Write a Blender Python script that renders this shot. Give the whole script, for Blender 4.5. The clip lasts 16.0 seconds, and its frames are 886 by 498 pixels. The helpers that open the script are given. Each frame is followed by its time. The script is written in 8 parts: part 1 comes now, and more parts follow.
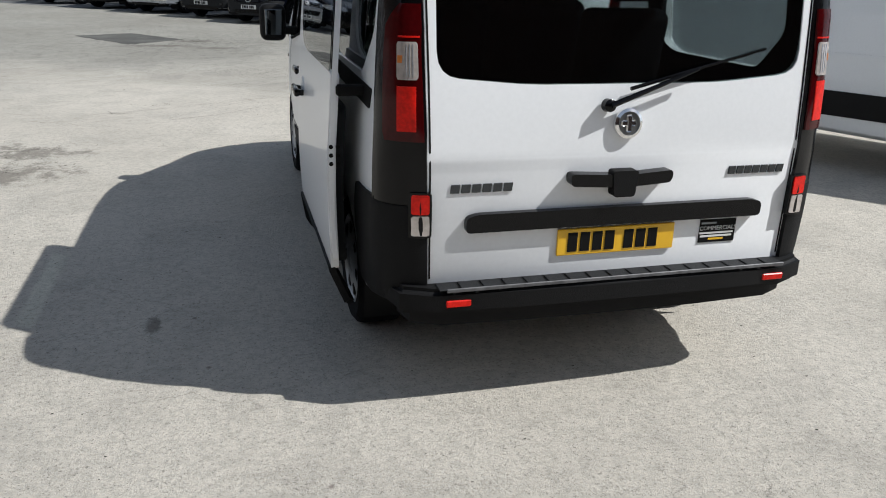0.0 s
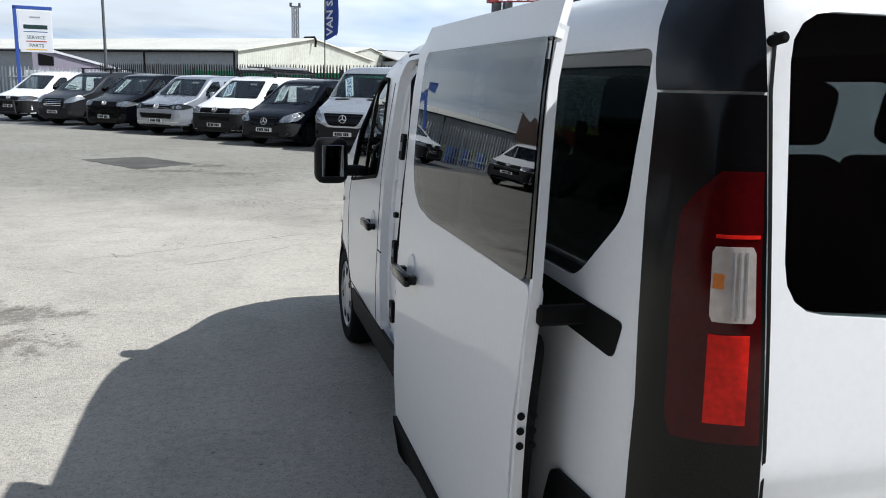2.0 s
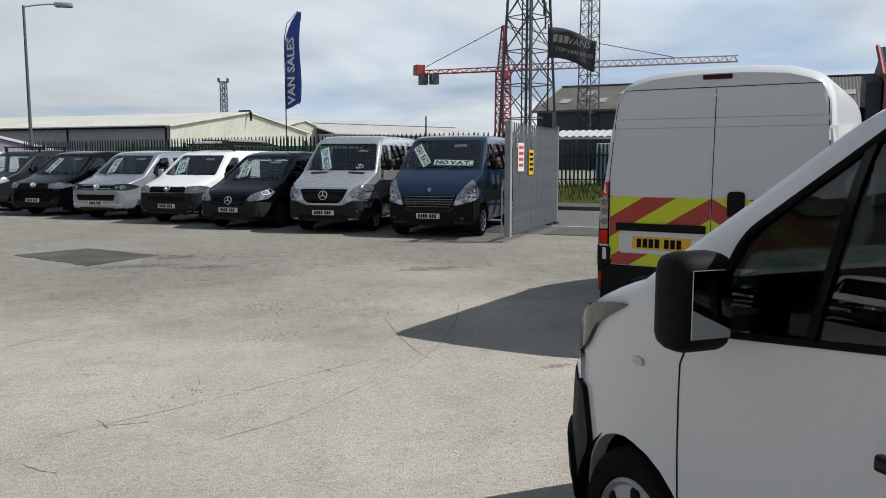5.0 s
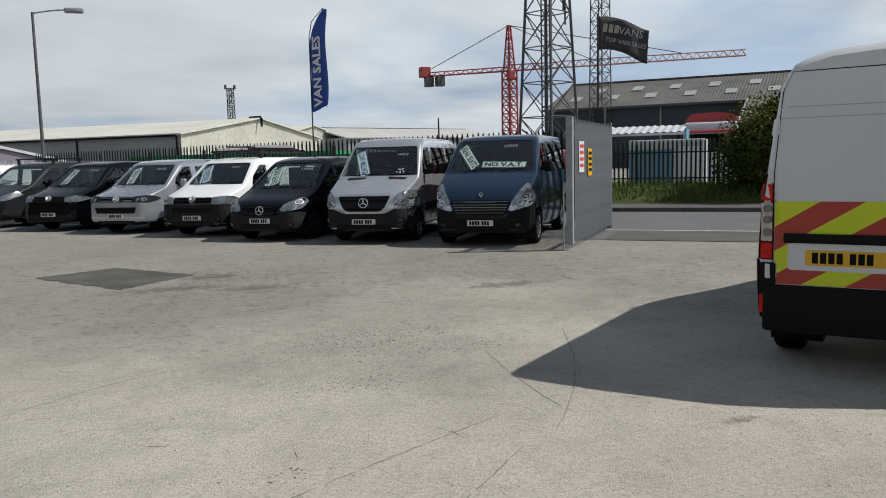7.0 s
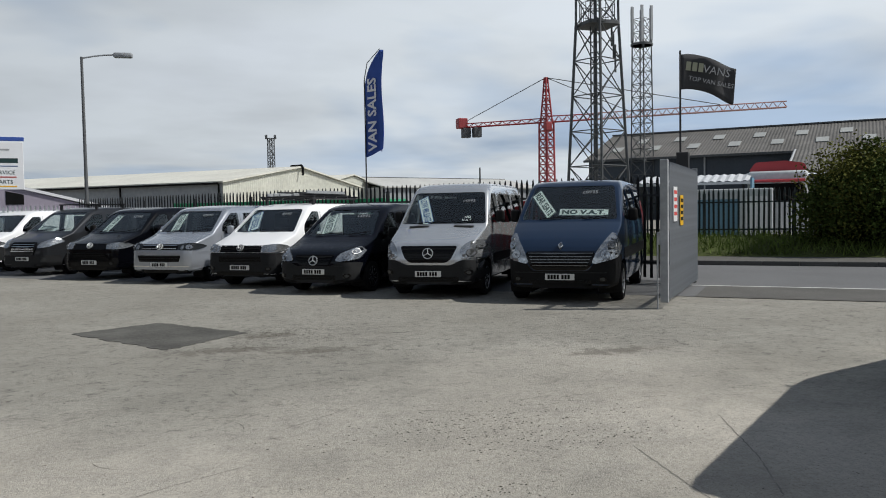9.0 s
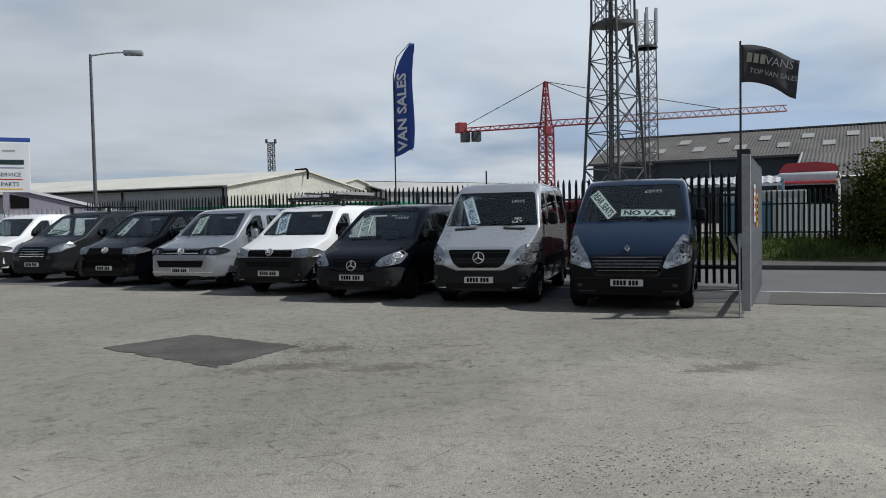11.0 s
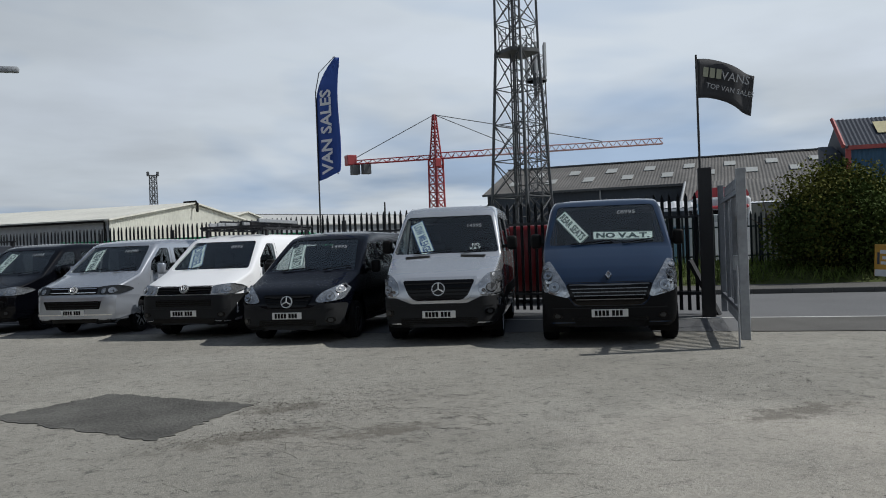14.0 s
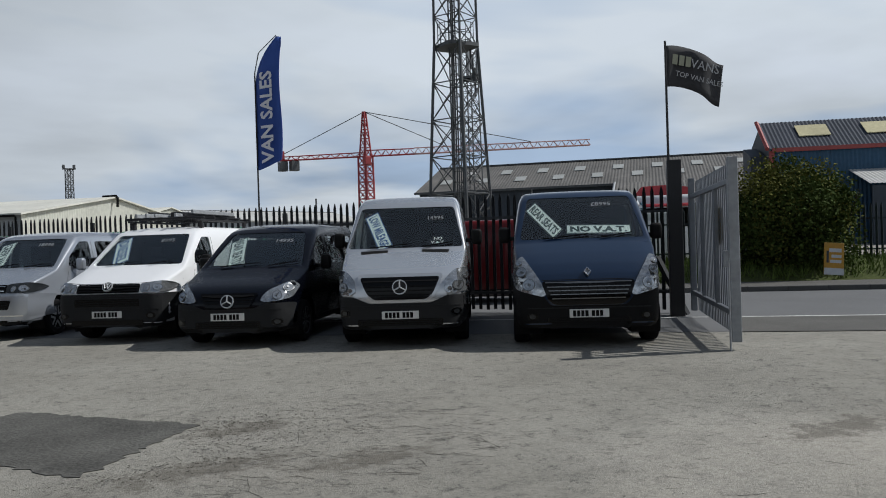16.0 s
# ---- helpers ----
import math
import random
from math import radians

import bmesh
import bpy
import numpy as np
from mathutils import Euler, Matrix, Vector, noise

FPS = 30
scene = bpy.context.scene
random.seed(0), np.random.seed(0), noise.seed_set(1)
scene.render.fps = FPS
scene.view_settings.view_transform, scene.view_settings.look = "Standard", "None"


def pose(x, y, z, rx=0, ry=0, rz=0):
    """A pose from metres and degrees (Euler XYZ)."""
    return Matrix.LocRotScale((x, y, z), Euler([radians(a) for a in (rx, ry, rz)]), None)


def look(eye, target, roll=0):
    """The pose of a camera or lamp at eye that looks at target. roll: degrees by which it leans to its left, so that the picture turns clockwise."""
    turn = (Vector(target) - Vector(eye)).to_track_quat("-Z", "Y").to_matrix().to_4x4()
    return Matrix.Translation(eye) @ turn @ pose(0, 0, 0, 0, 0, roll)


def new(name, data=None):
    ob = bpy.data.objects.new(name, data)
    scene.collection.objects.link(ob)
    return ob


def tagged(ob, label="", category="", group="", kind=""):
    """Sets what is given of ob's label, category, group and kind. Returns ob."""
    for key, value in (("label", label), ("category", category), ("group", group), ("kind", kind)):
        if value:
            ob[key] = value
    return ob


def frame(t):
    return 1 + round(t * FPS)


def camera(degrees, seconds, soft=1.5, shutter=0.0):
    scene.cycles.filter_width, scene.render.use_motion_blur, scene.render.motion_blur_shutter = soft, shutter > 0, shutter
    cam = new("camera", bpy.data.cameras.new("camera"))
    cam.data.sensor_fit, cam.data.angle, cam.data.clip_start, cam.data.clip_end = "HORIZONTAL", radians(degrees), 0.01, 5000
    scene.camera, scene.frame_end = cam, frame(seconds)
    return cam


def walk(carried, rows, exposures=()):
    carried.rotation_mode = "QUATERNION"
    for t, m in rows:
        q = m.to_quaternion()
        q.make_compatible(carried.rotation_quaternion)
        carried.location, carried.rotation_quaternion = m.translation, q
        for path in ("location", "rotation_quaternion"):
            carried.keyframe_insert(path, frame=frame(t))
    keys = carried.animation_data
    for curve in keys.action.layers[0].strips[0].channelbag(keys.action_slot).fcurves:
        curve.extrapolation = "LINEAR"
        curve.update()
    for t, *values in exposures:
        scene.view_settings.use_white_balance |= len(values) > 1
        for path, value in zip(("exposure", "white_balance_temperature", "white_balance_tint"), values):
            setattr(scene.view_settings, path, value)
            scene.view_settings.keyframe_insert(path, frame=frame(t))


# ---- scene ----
cam = camera(58.6, 16.0, 1.0)
METRES, EYE, TILT, LEAN, TURN = 12.5, 1.625, 0.0, 0.0, -16.3
PATH = [
    (0, (0.564, -0.339, 1.695), (1.073, 1.472, 1.017), 1.5),
    (0.5, (0.521, 0.072, 1.666), (1.02, 1.904, 1.037), 1.9),
    (1, (0.524, 0.477, 1.666), (1.012, 2.316, 1.051), 2.6),
    (1.5, (0.412, 0.849, 1.712), (0.988, 2.714, 1.277), 2.2),
    (2, (0.355, 1.29, 1.692), (0.882, 3.177, 1.291), 1.6),
    (2.5, (0.307, 1.852, 1.673), (0.73, 3.771, 1.303), 1.0),
    (3, (0.178, 2.336, 1.66), (0.67, 4.248, 1.339), 1.3),
    (3.5, (0.123, 2.771, 1.654), (0.629, 4.678, 1.322), 0.6),
    (3.7, (0.103, 2.994, 1.631), (0.628, 4.898, 1.317), 1.0),
    (5.8, (-0.597, 4.803, 1.646), (0.149, 6.645, 1.423), -1.2),
    (6, (-0.591, 4.961, 1.662), (0.114, 6.818, 1.43), -1.7),
    (6.5, (-0.64, 5.369, 1.626), (0.017, 7.246, 1.41), -1.6),
    (7, (-0.766, 5.747, 1.653), (-0.083, 7.613, 1.431), -1.4),
    (7.5, (-0.749, 6.251, 1.638), (-0.195, 8.162, 1.436), -1.9),
    (8, (-0.855, 6.515, 1.603), (-0.261, 8.418, 1.44), -1.1),
    (8.5, (-0.955, 6.887, 1.601), (-0.298, 8.773, 1.492), -0.8),
    (9, (-0.933, 7.355, 1.602), (-0.324, 9.258, 1.508), -1.0),
    (9.2, (-1.014, 7.485, 1.573), (-0.39, 9.384, 1.5), -1.2),
    (11.3, (-1.556, 8.923, 1.544), (-0.94, 10.824, 1.457), -1.1),
    (11.5, (-1.591, 9.11, 1.515), (-0.982, 11.012, 1.422), -1.4),
    (12, (-1.645, 9.526, 1.505), (-1.063, 11.436, 1.396), -1.7),
    (12.5, (-1.844, 9.635, 1.504), (-1.088, 11.485, 1.409), -1.1),
    (13, (-1.989, 9.893, 1.515), (-1.129, 11.698, 1.45), -1.0),
    (13.5, (-1.857, 10.327, 1.496), (-1.006, 12.137, 1.459), -1.7),
    (14, (-1.916, 10.588, 1.483), (-1.035, 12.384, 1.476), -2.1),
    (14.5, (-2.111, 10.785, 1.469), (-1.097, 12.509, 1.456), -1.7),
    (15, (-2.004, 11.121, 1.432), (-0.972, 12.834, 1.425), -1.7),
    (15.5, (-1.81, 11.49, 1.456), (-0.807, 13.221, 1.449), -1.9),
    (16, (-1.837, 11.805, 1.426), (-0.797, 13.513, 1.41), -1.8),
]
walk(cam, [(t, look(eye, target, roll)) for t, eye, target, roll in PATH],
     [(0.0, 0.06, 6000, 9), (0.5, 0.18, 5850, 9), (1.5, 0.25, 5880, 9), (3.5, 0.09, 6120, 9), (6.0, -0.33, 6300, 9), (8.0, -0.30, 6350, 9), (9.0, -0.33, 6250, 9), (12.5, -0.50, 6060, 9), (16.0, -0.50, 6080, 9)])

# ---- plan of the yard: u along the row of vans, n towards the road ----
TURN_YARD = radians(42)
UX, UY, NX, NY = math.cos(TURN_YARD), -math.sin(TURN_YARD), math.sin(TURN_YARD), math.cos(TURN_YARD)


def yard(u, n, z=0.0):
    return (u * UX + n * NX, u * UY + n * NY, z)


# ---- light ----
SUN_DIR = Vector((0.86, -0.345, 1.0)).normalized()
world = bpy.data.worlds.new("sky")
scene.world = world
world.use_nodes = True
wn, wl = world.node_tree.nodes, world.node_tree.links
wn.clear()
sky = wn.new("ShaderNodeTexSky")
sky.sky_type, sky.sun_disc = "NISHITA", False
sky.sun_elevation = math.asin(SUN_DIR.z)
sky.sun_rotation = math.atan2(SUN_DIR.x, SUN_DIR.y)
sky.air_density, sky.dust_density, sky.ozone_density = 1.0, 1.0, 1.0
geo = wn.new("ShaderNodeTexCoord")
sep = wn.new("ShaderNodeSeparateXYZ")
wl.new(geo.outputs["Generated"], sep.inputs[0])
zmax = wn.new("ShaderNodeMath")
zmax.operation, zmax.inputs[1].default_value = "MAXIMUM", 0.0
wl.new(sep.outputs["Z"], zmax.inputs[0])
zadd = wn.new("ShaderNodeMath")
zadd.operation, zadd.inputs[1].default_value = "ADD", 0.12
wl.new(zmax.outputs[0], zadd.inputs[0])
flat = []
for axis in ("X", "Y"):
    d = wn.new("ShaderNodeMath")
    d.operation = "DIVIDE"
    wl.new(sep.outputs[axis], d.inputs[0])
    wl.new(zadd.outputs[0], d.inputs[1])
    flat.append(d)
comb = wn.new("ShaderNodeCombineXYZ")
wl.new(flat[0].outputs[0], comb.inputs[0])
wl.new(flat[1].outputs[0], comb.inputs[1])
cl = wn.new("ShaderNodeTexNoise")
cl.inputs["Scale"].default_value, cl.inputs["Detail"].default_value = 0.40, 4.5
cl.inputs["Roughness"].default_value, cl.inputs["Distortion"].default_value = 0.55, 0.4
wl.new(comb.outputs[0], cl.inputs["Vector"])
ramp = wn.new("ShaderNodeValToRGB")
ramp.color_ramp.elements[0].position, ramp.color_ramp.elements[0].color = 0.40, (0, 0, 0, 1)
ramp.color_ramp.elements[1].position, ramp.color_ramp.elements[1].color = 0.62, (1, 1, 1, 1)
wl.new(cl.outputs["Fac"], ramp.inputs[0])
cl2 = wn.new("ShaderNodeTexNoise")
cl2.inputs["Scale"].default_value, cl2.inputs["Detail"].default_value = 0.7, 5.0
wl.new(comb.outputs[0], cl2.inputs["Vector"])
tone = wn.new("ShaderNodeValToRGB")
tone.color_ramp.elements[0].position, tone.color_ramp.elements[0].color = 0.36, (8.6, 10.6, 13.4, 1)
tone.color_ramp.elements[1].position, tone.color_ramp.elements[1].color = 0.66, (13.6, 14.3, 15.2, 1)
middle = tone.color_ramp.elements.new(0.50)
middle.color = (14.0, 14.7, 15.2, 1)
wl.new(cl.outputs["Fac"], tone.inputs[0])
grey = wn.new("ShaderNodeMapRange")
grey.inputs["From Min"].default_value, grey.inputs["From Max"].default_value = 0.42, 0.70
grey.inputs["To Min"].default_value, grey.inputs["To Max"].default_value = 1.06, 0.80
wl.new(cl2.outputs["Fac"], grey.inputs[0])
shaded = wn.new("ShaderNodeVectorMath")
shaded.operation = "SCALE"
wl.new(tone.outputs[0], shaded.inputs[0])
wl.new(grey.outputs[0], shaded.inputs["Scale"])
# haze is brighter on the sun's side
toward = wn.new("ShaderNodeVectorMath")
toward.operation = "DOT_PRODUCT"
toward.inputs[1].default_value = Vector((SUN_DIR.x, SUN_DIR.y, 0)).normalized()
wl.new(geo.outputs["Generated"], toward.inputs[0])
side = wn.new("ShaderNodeMapRange")
side.inputs["From Min"].default_value, side.inputs["From Max"].default_value = -0.6, 0.1
side.inputs["To Min"].default_value, side.inputs["To Max"].default_value = 0.92, 1.22
wl.new(toward.outputs["Value"], side.inputs[0])
lit = wn.new("ShaderNodeVectorMath")
lit.operation = "SCALE"
wl.new(shaded.outputs[0], lit.inputs[0])
wl.new(side.outputs[0], lit.inputs["Scale"])
cover = wn.new("ShaderNodeMapRange")
cover.inputs["From Min"].default_value, cover.inputs["From Max"].default_value = 0.0, 1.0
cover.inputs["To Min"].default_value, cover.inputs["To Max"].default_value = 0.90, 0.97
wl.new(ramp.outputs[0], cover.inputs[0])
thin = wn.new("ShaderNodeMapRange")
thin.inputs["From Min"].default_value, thin.inputs["From Max"].default_value = 0.30, 0.46
thin.inputs["To Min"].default_value, thin.inputs["To Max"].default_value = 1.0, 0.23
wl.new(zmax.outputs[0], thin.inputs[0])
cover2 = wn.new("ShaderNodeMath")
cover2.operation = "MULTIPLY"
wl.new(cover.outputs[0], cover2.inputs[0])
wl.new(thin.outputs[0], cover2.inputs[1])
blend = wn.new("ShaderNodeMix")
blend.data_type = "RGBA"
wl.new(cover2.outputs[0], blend.inputs[0])
wl.new(sky.outputs[0], blend.inputs[6])
wl.new(lit.outputs[0], blend.inputs[7])
bg = wn.new("ShaderNodeBackground")
bg.inputs["Strength"].default_value = 0.0535
wl.new(blend.outputs[2], bg.inputs["Color"])
wout = wn.new("ShaderNodeOutputWorld")
wl.new(bg.outputs[0], wout.inputs["Surface"])
sun = new("sun", bpy.data.lights.new("sun", "SUN"))
sun.data.energy, sun.data.angle, sun.data.color = 5.0, radians(0.53), (1.0, 0.95, 0.87)
sun.matrix_world = look(SUN_DIR * 60, (0, 0, 0))


# ---- materials ----
def principled(name, color, rough=0.5, metal=0.0, vary=0.15, grain=40.0, bump=0.0, spec=0.5, coat=0.0, blotch=1.5, dirt=None, dirt_amount=0.0, random_piece=0.0):
    m = bpy.data.materials.new(name)
    m.use_nodes = True
    nt = m.node_tree
    b = nt.nodes["Principled BSDF"]
    b.inputs["Roughness"].default_value, b.inputs["Metallic"].default_value = rough, metal
    b.inputs["Specular IOR Level"].default_value = spec
    b.inputs["Coat Weight"].default_value = coat
    b.inputs["Coat Roughness"].default_value = 0.03
    tc = nt.nodes.new("ShaderNodeTexCoord")
    n1, n2 = nt.nodes.new("ShaderNodeTexNoise"), nt.nodes.new("ShaderNodeTexNoise")
    n1.inputs["Scale"].default_value, n2.inputs["Scale"].default_value = grain, blotch
    n1.inputs["Detail"].default_value, n2.inputs["Detail"].default_value = 4, 5
    add = nt.nodes.new("ShaderNodeMath")
    add.operation = "ADD"
    for n in (n1, n2):
        nt.links.new(tc.outputs["Object"], n.inputs["Vector"])
    nt.links.new(n1.outputs["Fac"], add.inputs[0])
    nt.links.new(n2.outputs["Fac"], add.inputs[1])
    rng = nt.nodes.new("ShaderNodeMapRange")
    rng.inputs["From Min"].default_value, rng.inputs["From Max"].default_value = 0.6, 1.4
    rng.inputs["To Min"].default_value, rng.inputs["To Max"].default_value = 1 - vary, 1 + vary
    nt.links.new(add.outputs[0], rng.inputs[0])
    last = rng.outputs[0]
    if random_piece:
        oi = nt.nodes.new("ShaderNodeObjectInfo")
        r2 = nt.nodes.new("ShaderNodeMapRange")
        r2.inputs["To Min"].default_value, r2.inputs["To Max"].default_value = 1 - random_piece, 1 + random_piece
        nt.links.new(oi.outputs["Random"], r2.inputs[0])
        mu = nt.nodes.new("ShaderNodeMath")
        mu.operation = "MULTIPLY"
        nt.links.new(last, mu.inputs[0])
        nt.links.new(r2.outputs[0], mu.inputs[1])
        last = mu.outputs[0]
    mix = nt.nodes.new("ShaderNodeVectorMath")
    mix.operation = "SCALE"
    mix.inputs[0].default_value = color[:3]
    nt.links.new(last, mix.inputs["Scale"])
    col = mix.outputs[0]
    if dirt:
        n3 = nt.nodes.new("ShaderNodeTexNoise")
        n3.inputs["Scale"].default_value, n3.inputs["Detail"].default_value, n3.inputs["Roughness"].default_value = 2.3, 8, 0.7
        nt.links.new(tc.outputs["Object"], n3.inputs["Vector"])
        cr = nt.nodes.new("ShaderNodeMapRange")
        cr.inputs["From Min"].default_value, cr.inputs["From Max"].default_value = 0.5, 0.75
        cr.inputs["To Max"].default_value = dirt_amount
        nt.links.new(n3.outputs["Fac"], cr.inputs[0])
        mx = nt.nodes.new("ShaderNodeMix")
        mx.data_type = "RGBA"
        nt.links.new(cr.outputs[0], mx.inputs[0])
        nt.links.new(col, mx.inputs[6])
        mx.inputs[7].default_value = (*dirt, 1)
        col = mx.outputs[2]
    nt.links.new(col, b.inputs["Base Color"])
    if bump:
        bp = nt.nodes.new("ShaderNodeBump")
        bp.inputs["Strength"].default_value, bp.inputs["Distance"].default_value = min(1.0, bump), 0.02
        nt.links.new(n1.outputs["Fac"], bp.inputs["Height"])
        nt.links.new(bp.outputs[0], b.inputs["Normal"])
    return m


def glass_material(name, tint, gloss=1.0, low=0.045, steep=5.0):
    m = bpy.data.materials.new(name)
    m.use_nodes = True
    nt = m.node_tree
    nt.nodes.clear()
    out = nt.nodes.new("ShaderNodeOutputMaterial")
    tr, gl, mix, fr, pw, sc = (nt.nodes.new(k) for k in ("ShaderNodeBsdfTransparent", "ShaderNodeBsdfGlossy", "ShaderNodeMixShader", "ShaderNodeLayerWeight", "ShaderNodeMath", "ShaderNodeMapRange"))
    tr.inputs["Color"].default_value = (*tint, 1)
    gl.inputs["Roughness"].default_value = 0.01
    gl.inputs["Color"].default_value = (gloss, gloss, gloss, 1)
    fr.inputs["Blend"].default_value = 0.5
    pw.operation, pw.inputs[1].default_value = "POWER", steep
    sc.inputs["To Min"].default_value, sc.inputs["To Max"].default_value = low, 0.95
    nt.links.new(fr.outputs["Facing"], pw.inputs[0])
    nt.links.new(pw.outputs[0], sc.inputs[0])
    nt.links.new(sc.outputs[0], mix.inputs[0])
    nt.links.new(tr.outputs[0], mix.inputs[1])
    nt.links.new(gl.outputs[0], mix.inputs[2])
    nt.links.new(mix.outputs[0], out.inputs["Surface"])
    return m


def paint(name, color, metal=0.0, rough=0.35, coat=0.45):
    return principled(name, color, rough=rough, metal=metal, vary=0.03, grain=60, blotch=0.8, coat=coat, spec=0.12)


WHITE_PAINT = paint("white paint", (0.82, 0.83, 0.845))
VAN_WHITE = paint("aged white paint", (0.68, 0.70, 0.72))
SILVER_PAINT = paint("silver paint", (0.60, 0.62, 0.64), 0.68, 0.24, 0.8)
PALE_SILVER = paint("pale silver paint", (0.47, 0.495, 0.535), 0.68, 0.24, 0.8)
BLUE_PAINT = paint("dark blue paint", (0.010, 0.024, 0.056), 0.2, 0.28, 0.9)
BLACK_PAINT = paint("black paint", (0.0015, 0.0017, 0.0030), 0.0, 0.22, 0.30)
NAVY_PAINT = paint("near black blue paint", (0.0015, 0.0020, 0.0045), 0.0, 0.22, 0.30)
GREY_PAINT = paint("dark grey paint", (0.030, 0.032, 0.036), 0.4, 0.3)
PLASTIC = principled("dark textured plastic", (0.0085, 0.0085, 0.009), 0.62, vary=0.2, grain=180, bump=0.15, spec=0.14)
GREY_PLASTIC = principled("grey bumper plastic", (0.018, 0.0187, 0.020), 0.6, vary=0.15, grain=180, bump=0.15, spec=0.2)
MIRROR_DARK = principled("tinted mirror glass", (0.30, 0.32, 0.33), 0.03, 1.0, vary=0.02)
GLOSS_BLACK = principled("gloss black plastic", (0.003, 0.003, 0.0036), 0.16, vary=0.05, spec=0.22)
RUBBER = principled("tyre rubber", (0.012, 0.012, 0.013), 0.85, vary=0.25, grain=30, bump=0.3, spec=0.06)
BADGE_METAL = principled("bright badge metal", (0.62, 0.63, 0.64), 0.38, 0.5, vary=0.05)
DULL_CHROME = principled("dull grey chrome", (0.20, 0.205, 0.21), 0.28, 0.8, vary=0.08)
CHROME = principled("chrome", (0.80, 0.80, 0.80), 0.10, 1.0, vary=0.03)
ALLOY = principled("alloy wheel metal", (0.50, 0.51, 0.52), 0.34, 0.85, vary=0.10, dirt=(0.10, 0.09, 0.08), dirt_amount=0.5)
TRIM_SILVER = principled("silver wheel trim plastic", (0.42, 0.43, 0.45), 0.4, 0.3, vary=0.10, dirt=(0.12, 0.11, 0.10), dirt_amount=0.6)
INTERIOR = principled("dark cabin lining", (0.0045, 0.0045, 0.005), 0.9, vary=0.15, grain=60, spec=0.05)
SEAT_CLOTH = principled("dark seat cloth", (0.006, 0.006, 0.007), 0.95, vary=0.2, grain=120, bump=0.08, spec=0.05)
# shade along the pressed creases of white doors, drawn as grey strips
CREASE_SHADE = principled("white paint darkened for crease shade", (0.42, 0.43, 0.44), 0.5, vary=0.06, grain=60)
AMBER = principled("amber bulb glass", (0.50, 0.16, 0.03), 0.3, vary=0.2, grain=90, spec=0.3)
GLASS = glass_material("clear vehicle glass", (0.90, 0.93, 0.92), 0.9, 0.065, 4.4)
PRIVACY = glass_material("dark privacy glass", (0.20, 0.235, 0.235), 1.0, 0.05, 4.5)
TINTED = glass_material("tinted vehicle glass", (0.70, 0.74, 0.74))
LAMP_GLASS = principled("headlamp lens", (0.40, 0.42, 0.44), 0.10, 0.75, vary=0.45, grain=26, blotch=12, spec=0.6, bump=0.12)
DARK_LAMP = principled("dark headlamp housing", (0.028, 0.031, 0.034), 0.08, 0.3, vary=0.3, grain=9, blotch=5, spec=0.6)
CLEAR_LAMP = principled("clear headlamp over dark bowls", (0.10, 0.108, 0.115), 0.07, 0.7, vary=0.9, grain=14, blotch=7, spec=0.6)
RED_LENS = principled("bright red tail lens", (0.62, 0.012, 0.006), 0.3, vary=0.35, grain=90, blotch=20, spec=0.2)
DARK_RED_LENS = principled("dark red tail lens", (0.045, 0.0012, 0.002), 0.10, vary=0.4, grain=60, spec=0.22)
DARK_LINING = principled("dark headlining cloth", (0.020, 0.021, 0.022), 0.9, vary=0.12, grain=80, spec=0.08)
DARK_CHROME = principled("dark chrome letters", (0.06, 0.065, 0.07), 0.25, 0.7, vary=0.1)
CLEAR_LENS = principled("clear reversing lens", (0.50, 0.45, 0.42), 0.16, 0.35, vary=0.22, grain=45, blotch=30, spec=0.6, coat=0.4, bump=0.04)
PLATE_YELLOW = principled("yellow plate", (0.80, 0.46, 0.015), 0.35, vary=0.03)
PLATE_WHITE = principled("white plate", (0.72, 0.72, 0.70), 0.35, vary=0.03)
PLATE_BLACK = principled("black plate characters", (0.008, 0.008, 0.008), 0.6, vary=0.05, spec=0.1)
PLATE_BLUE = principled("blue plate band", (0.02, 0.06, 0.35), 0.4, vary=0.05)
CARD_WHITE = principled("white price card", (0.70, 0.79, 0.77), 0.5, vary=0.04)
CARD_INK = principled("dark green card print", (0.010, 0.035, 0.035), 0.5, vary=0.05)
CARD_BLUE = principled("blue card print", (0.02, 0.08, 0.24), 0.5, vary=0.05)
PRICE_INK = principled("pale window digits", (0.25, 0.27, 0.285), 0.5, vary=0.1)
HIVIS_YELLOW = principled("fluorescent yellow film", (0.62, 0.72, 0.02), 0.4, vary=0.05)
HIVIS_RED = principled("red reflective film", (0.42, 0.045, 0.03), 0.35, vary=0.06)
GALV = principled("galvanised steel", (0.31, 0.325, 0.34), 0.6, 0.2, vary=0.22, grain=14, blotch=3, dirt=(0.20, 0.19, 0.17), dirt_amount=0.4)
FENCE_STEEL = principled("weathered dark fence steel", (0.022, 0.025, 0.029), 0.6, 0.2, vary=0.2, grain=20, random_piece=0.2)
GREEN_FENCE = principled("dark green fence steel", (0.010, 0.019, 0.021), 0.55, 0.1, vary=0.2, grain=20, random_piece=0.2)
PALE_FENCE = principled("pale galvanised fence steel", (0.52, 0.55, 0.56), 0.55, 0.1, vary=0.2, grain=20, random_piece=0.15)
BLACK_STEEL = principled("black painted steel", (0.015, 0.015, 0.017), 0.5, vary=0.2, grain=30)
TOWER_STEEL = principled("weathered tower steel", (0.075, 0.08, 0.085), 0.6, 0.3, vary=0.25, grain=4)
CRANE_RED = principled("crane red paint", (0.27, 0.030, 0.034), 0.5, vary=0.15, grain=2)
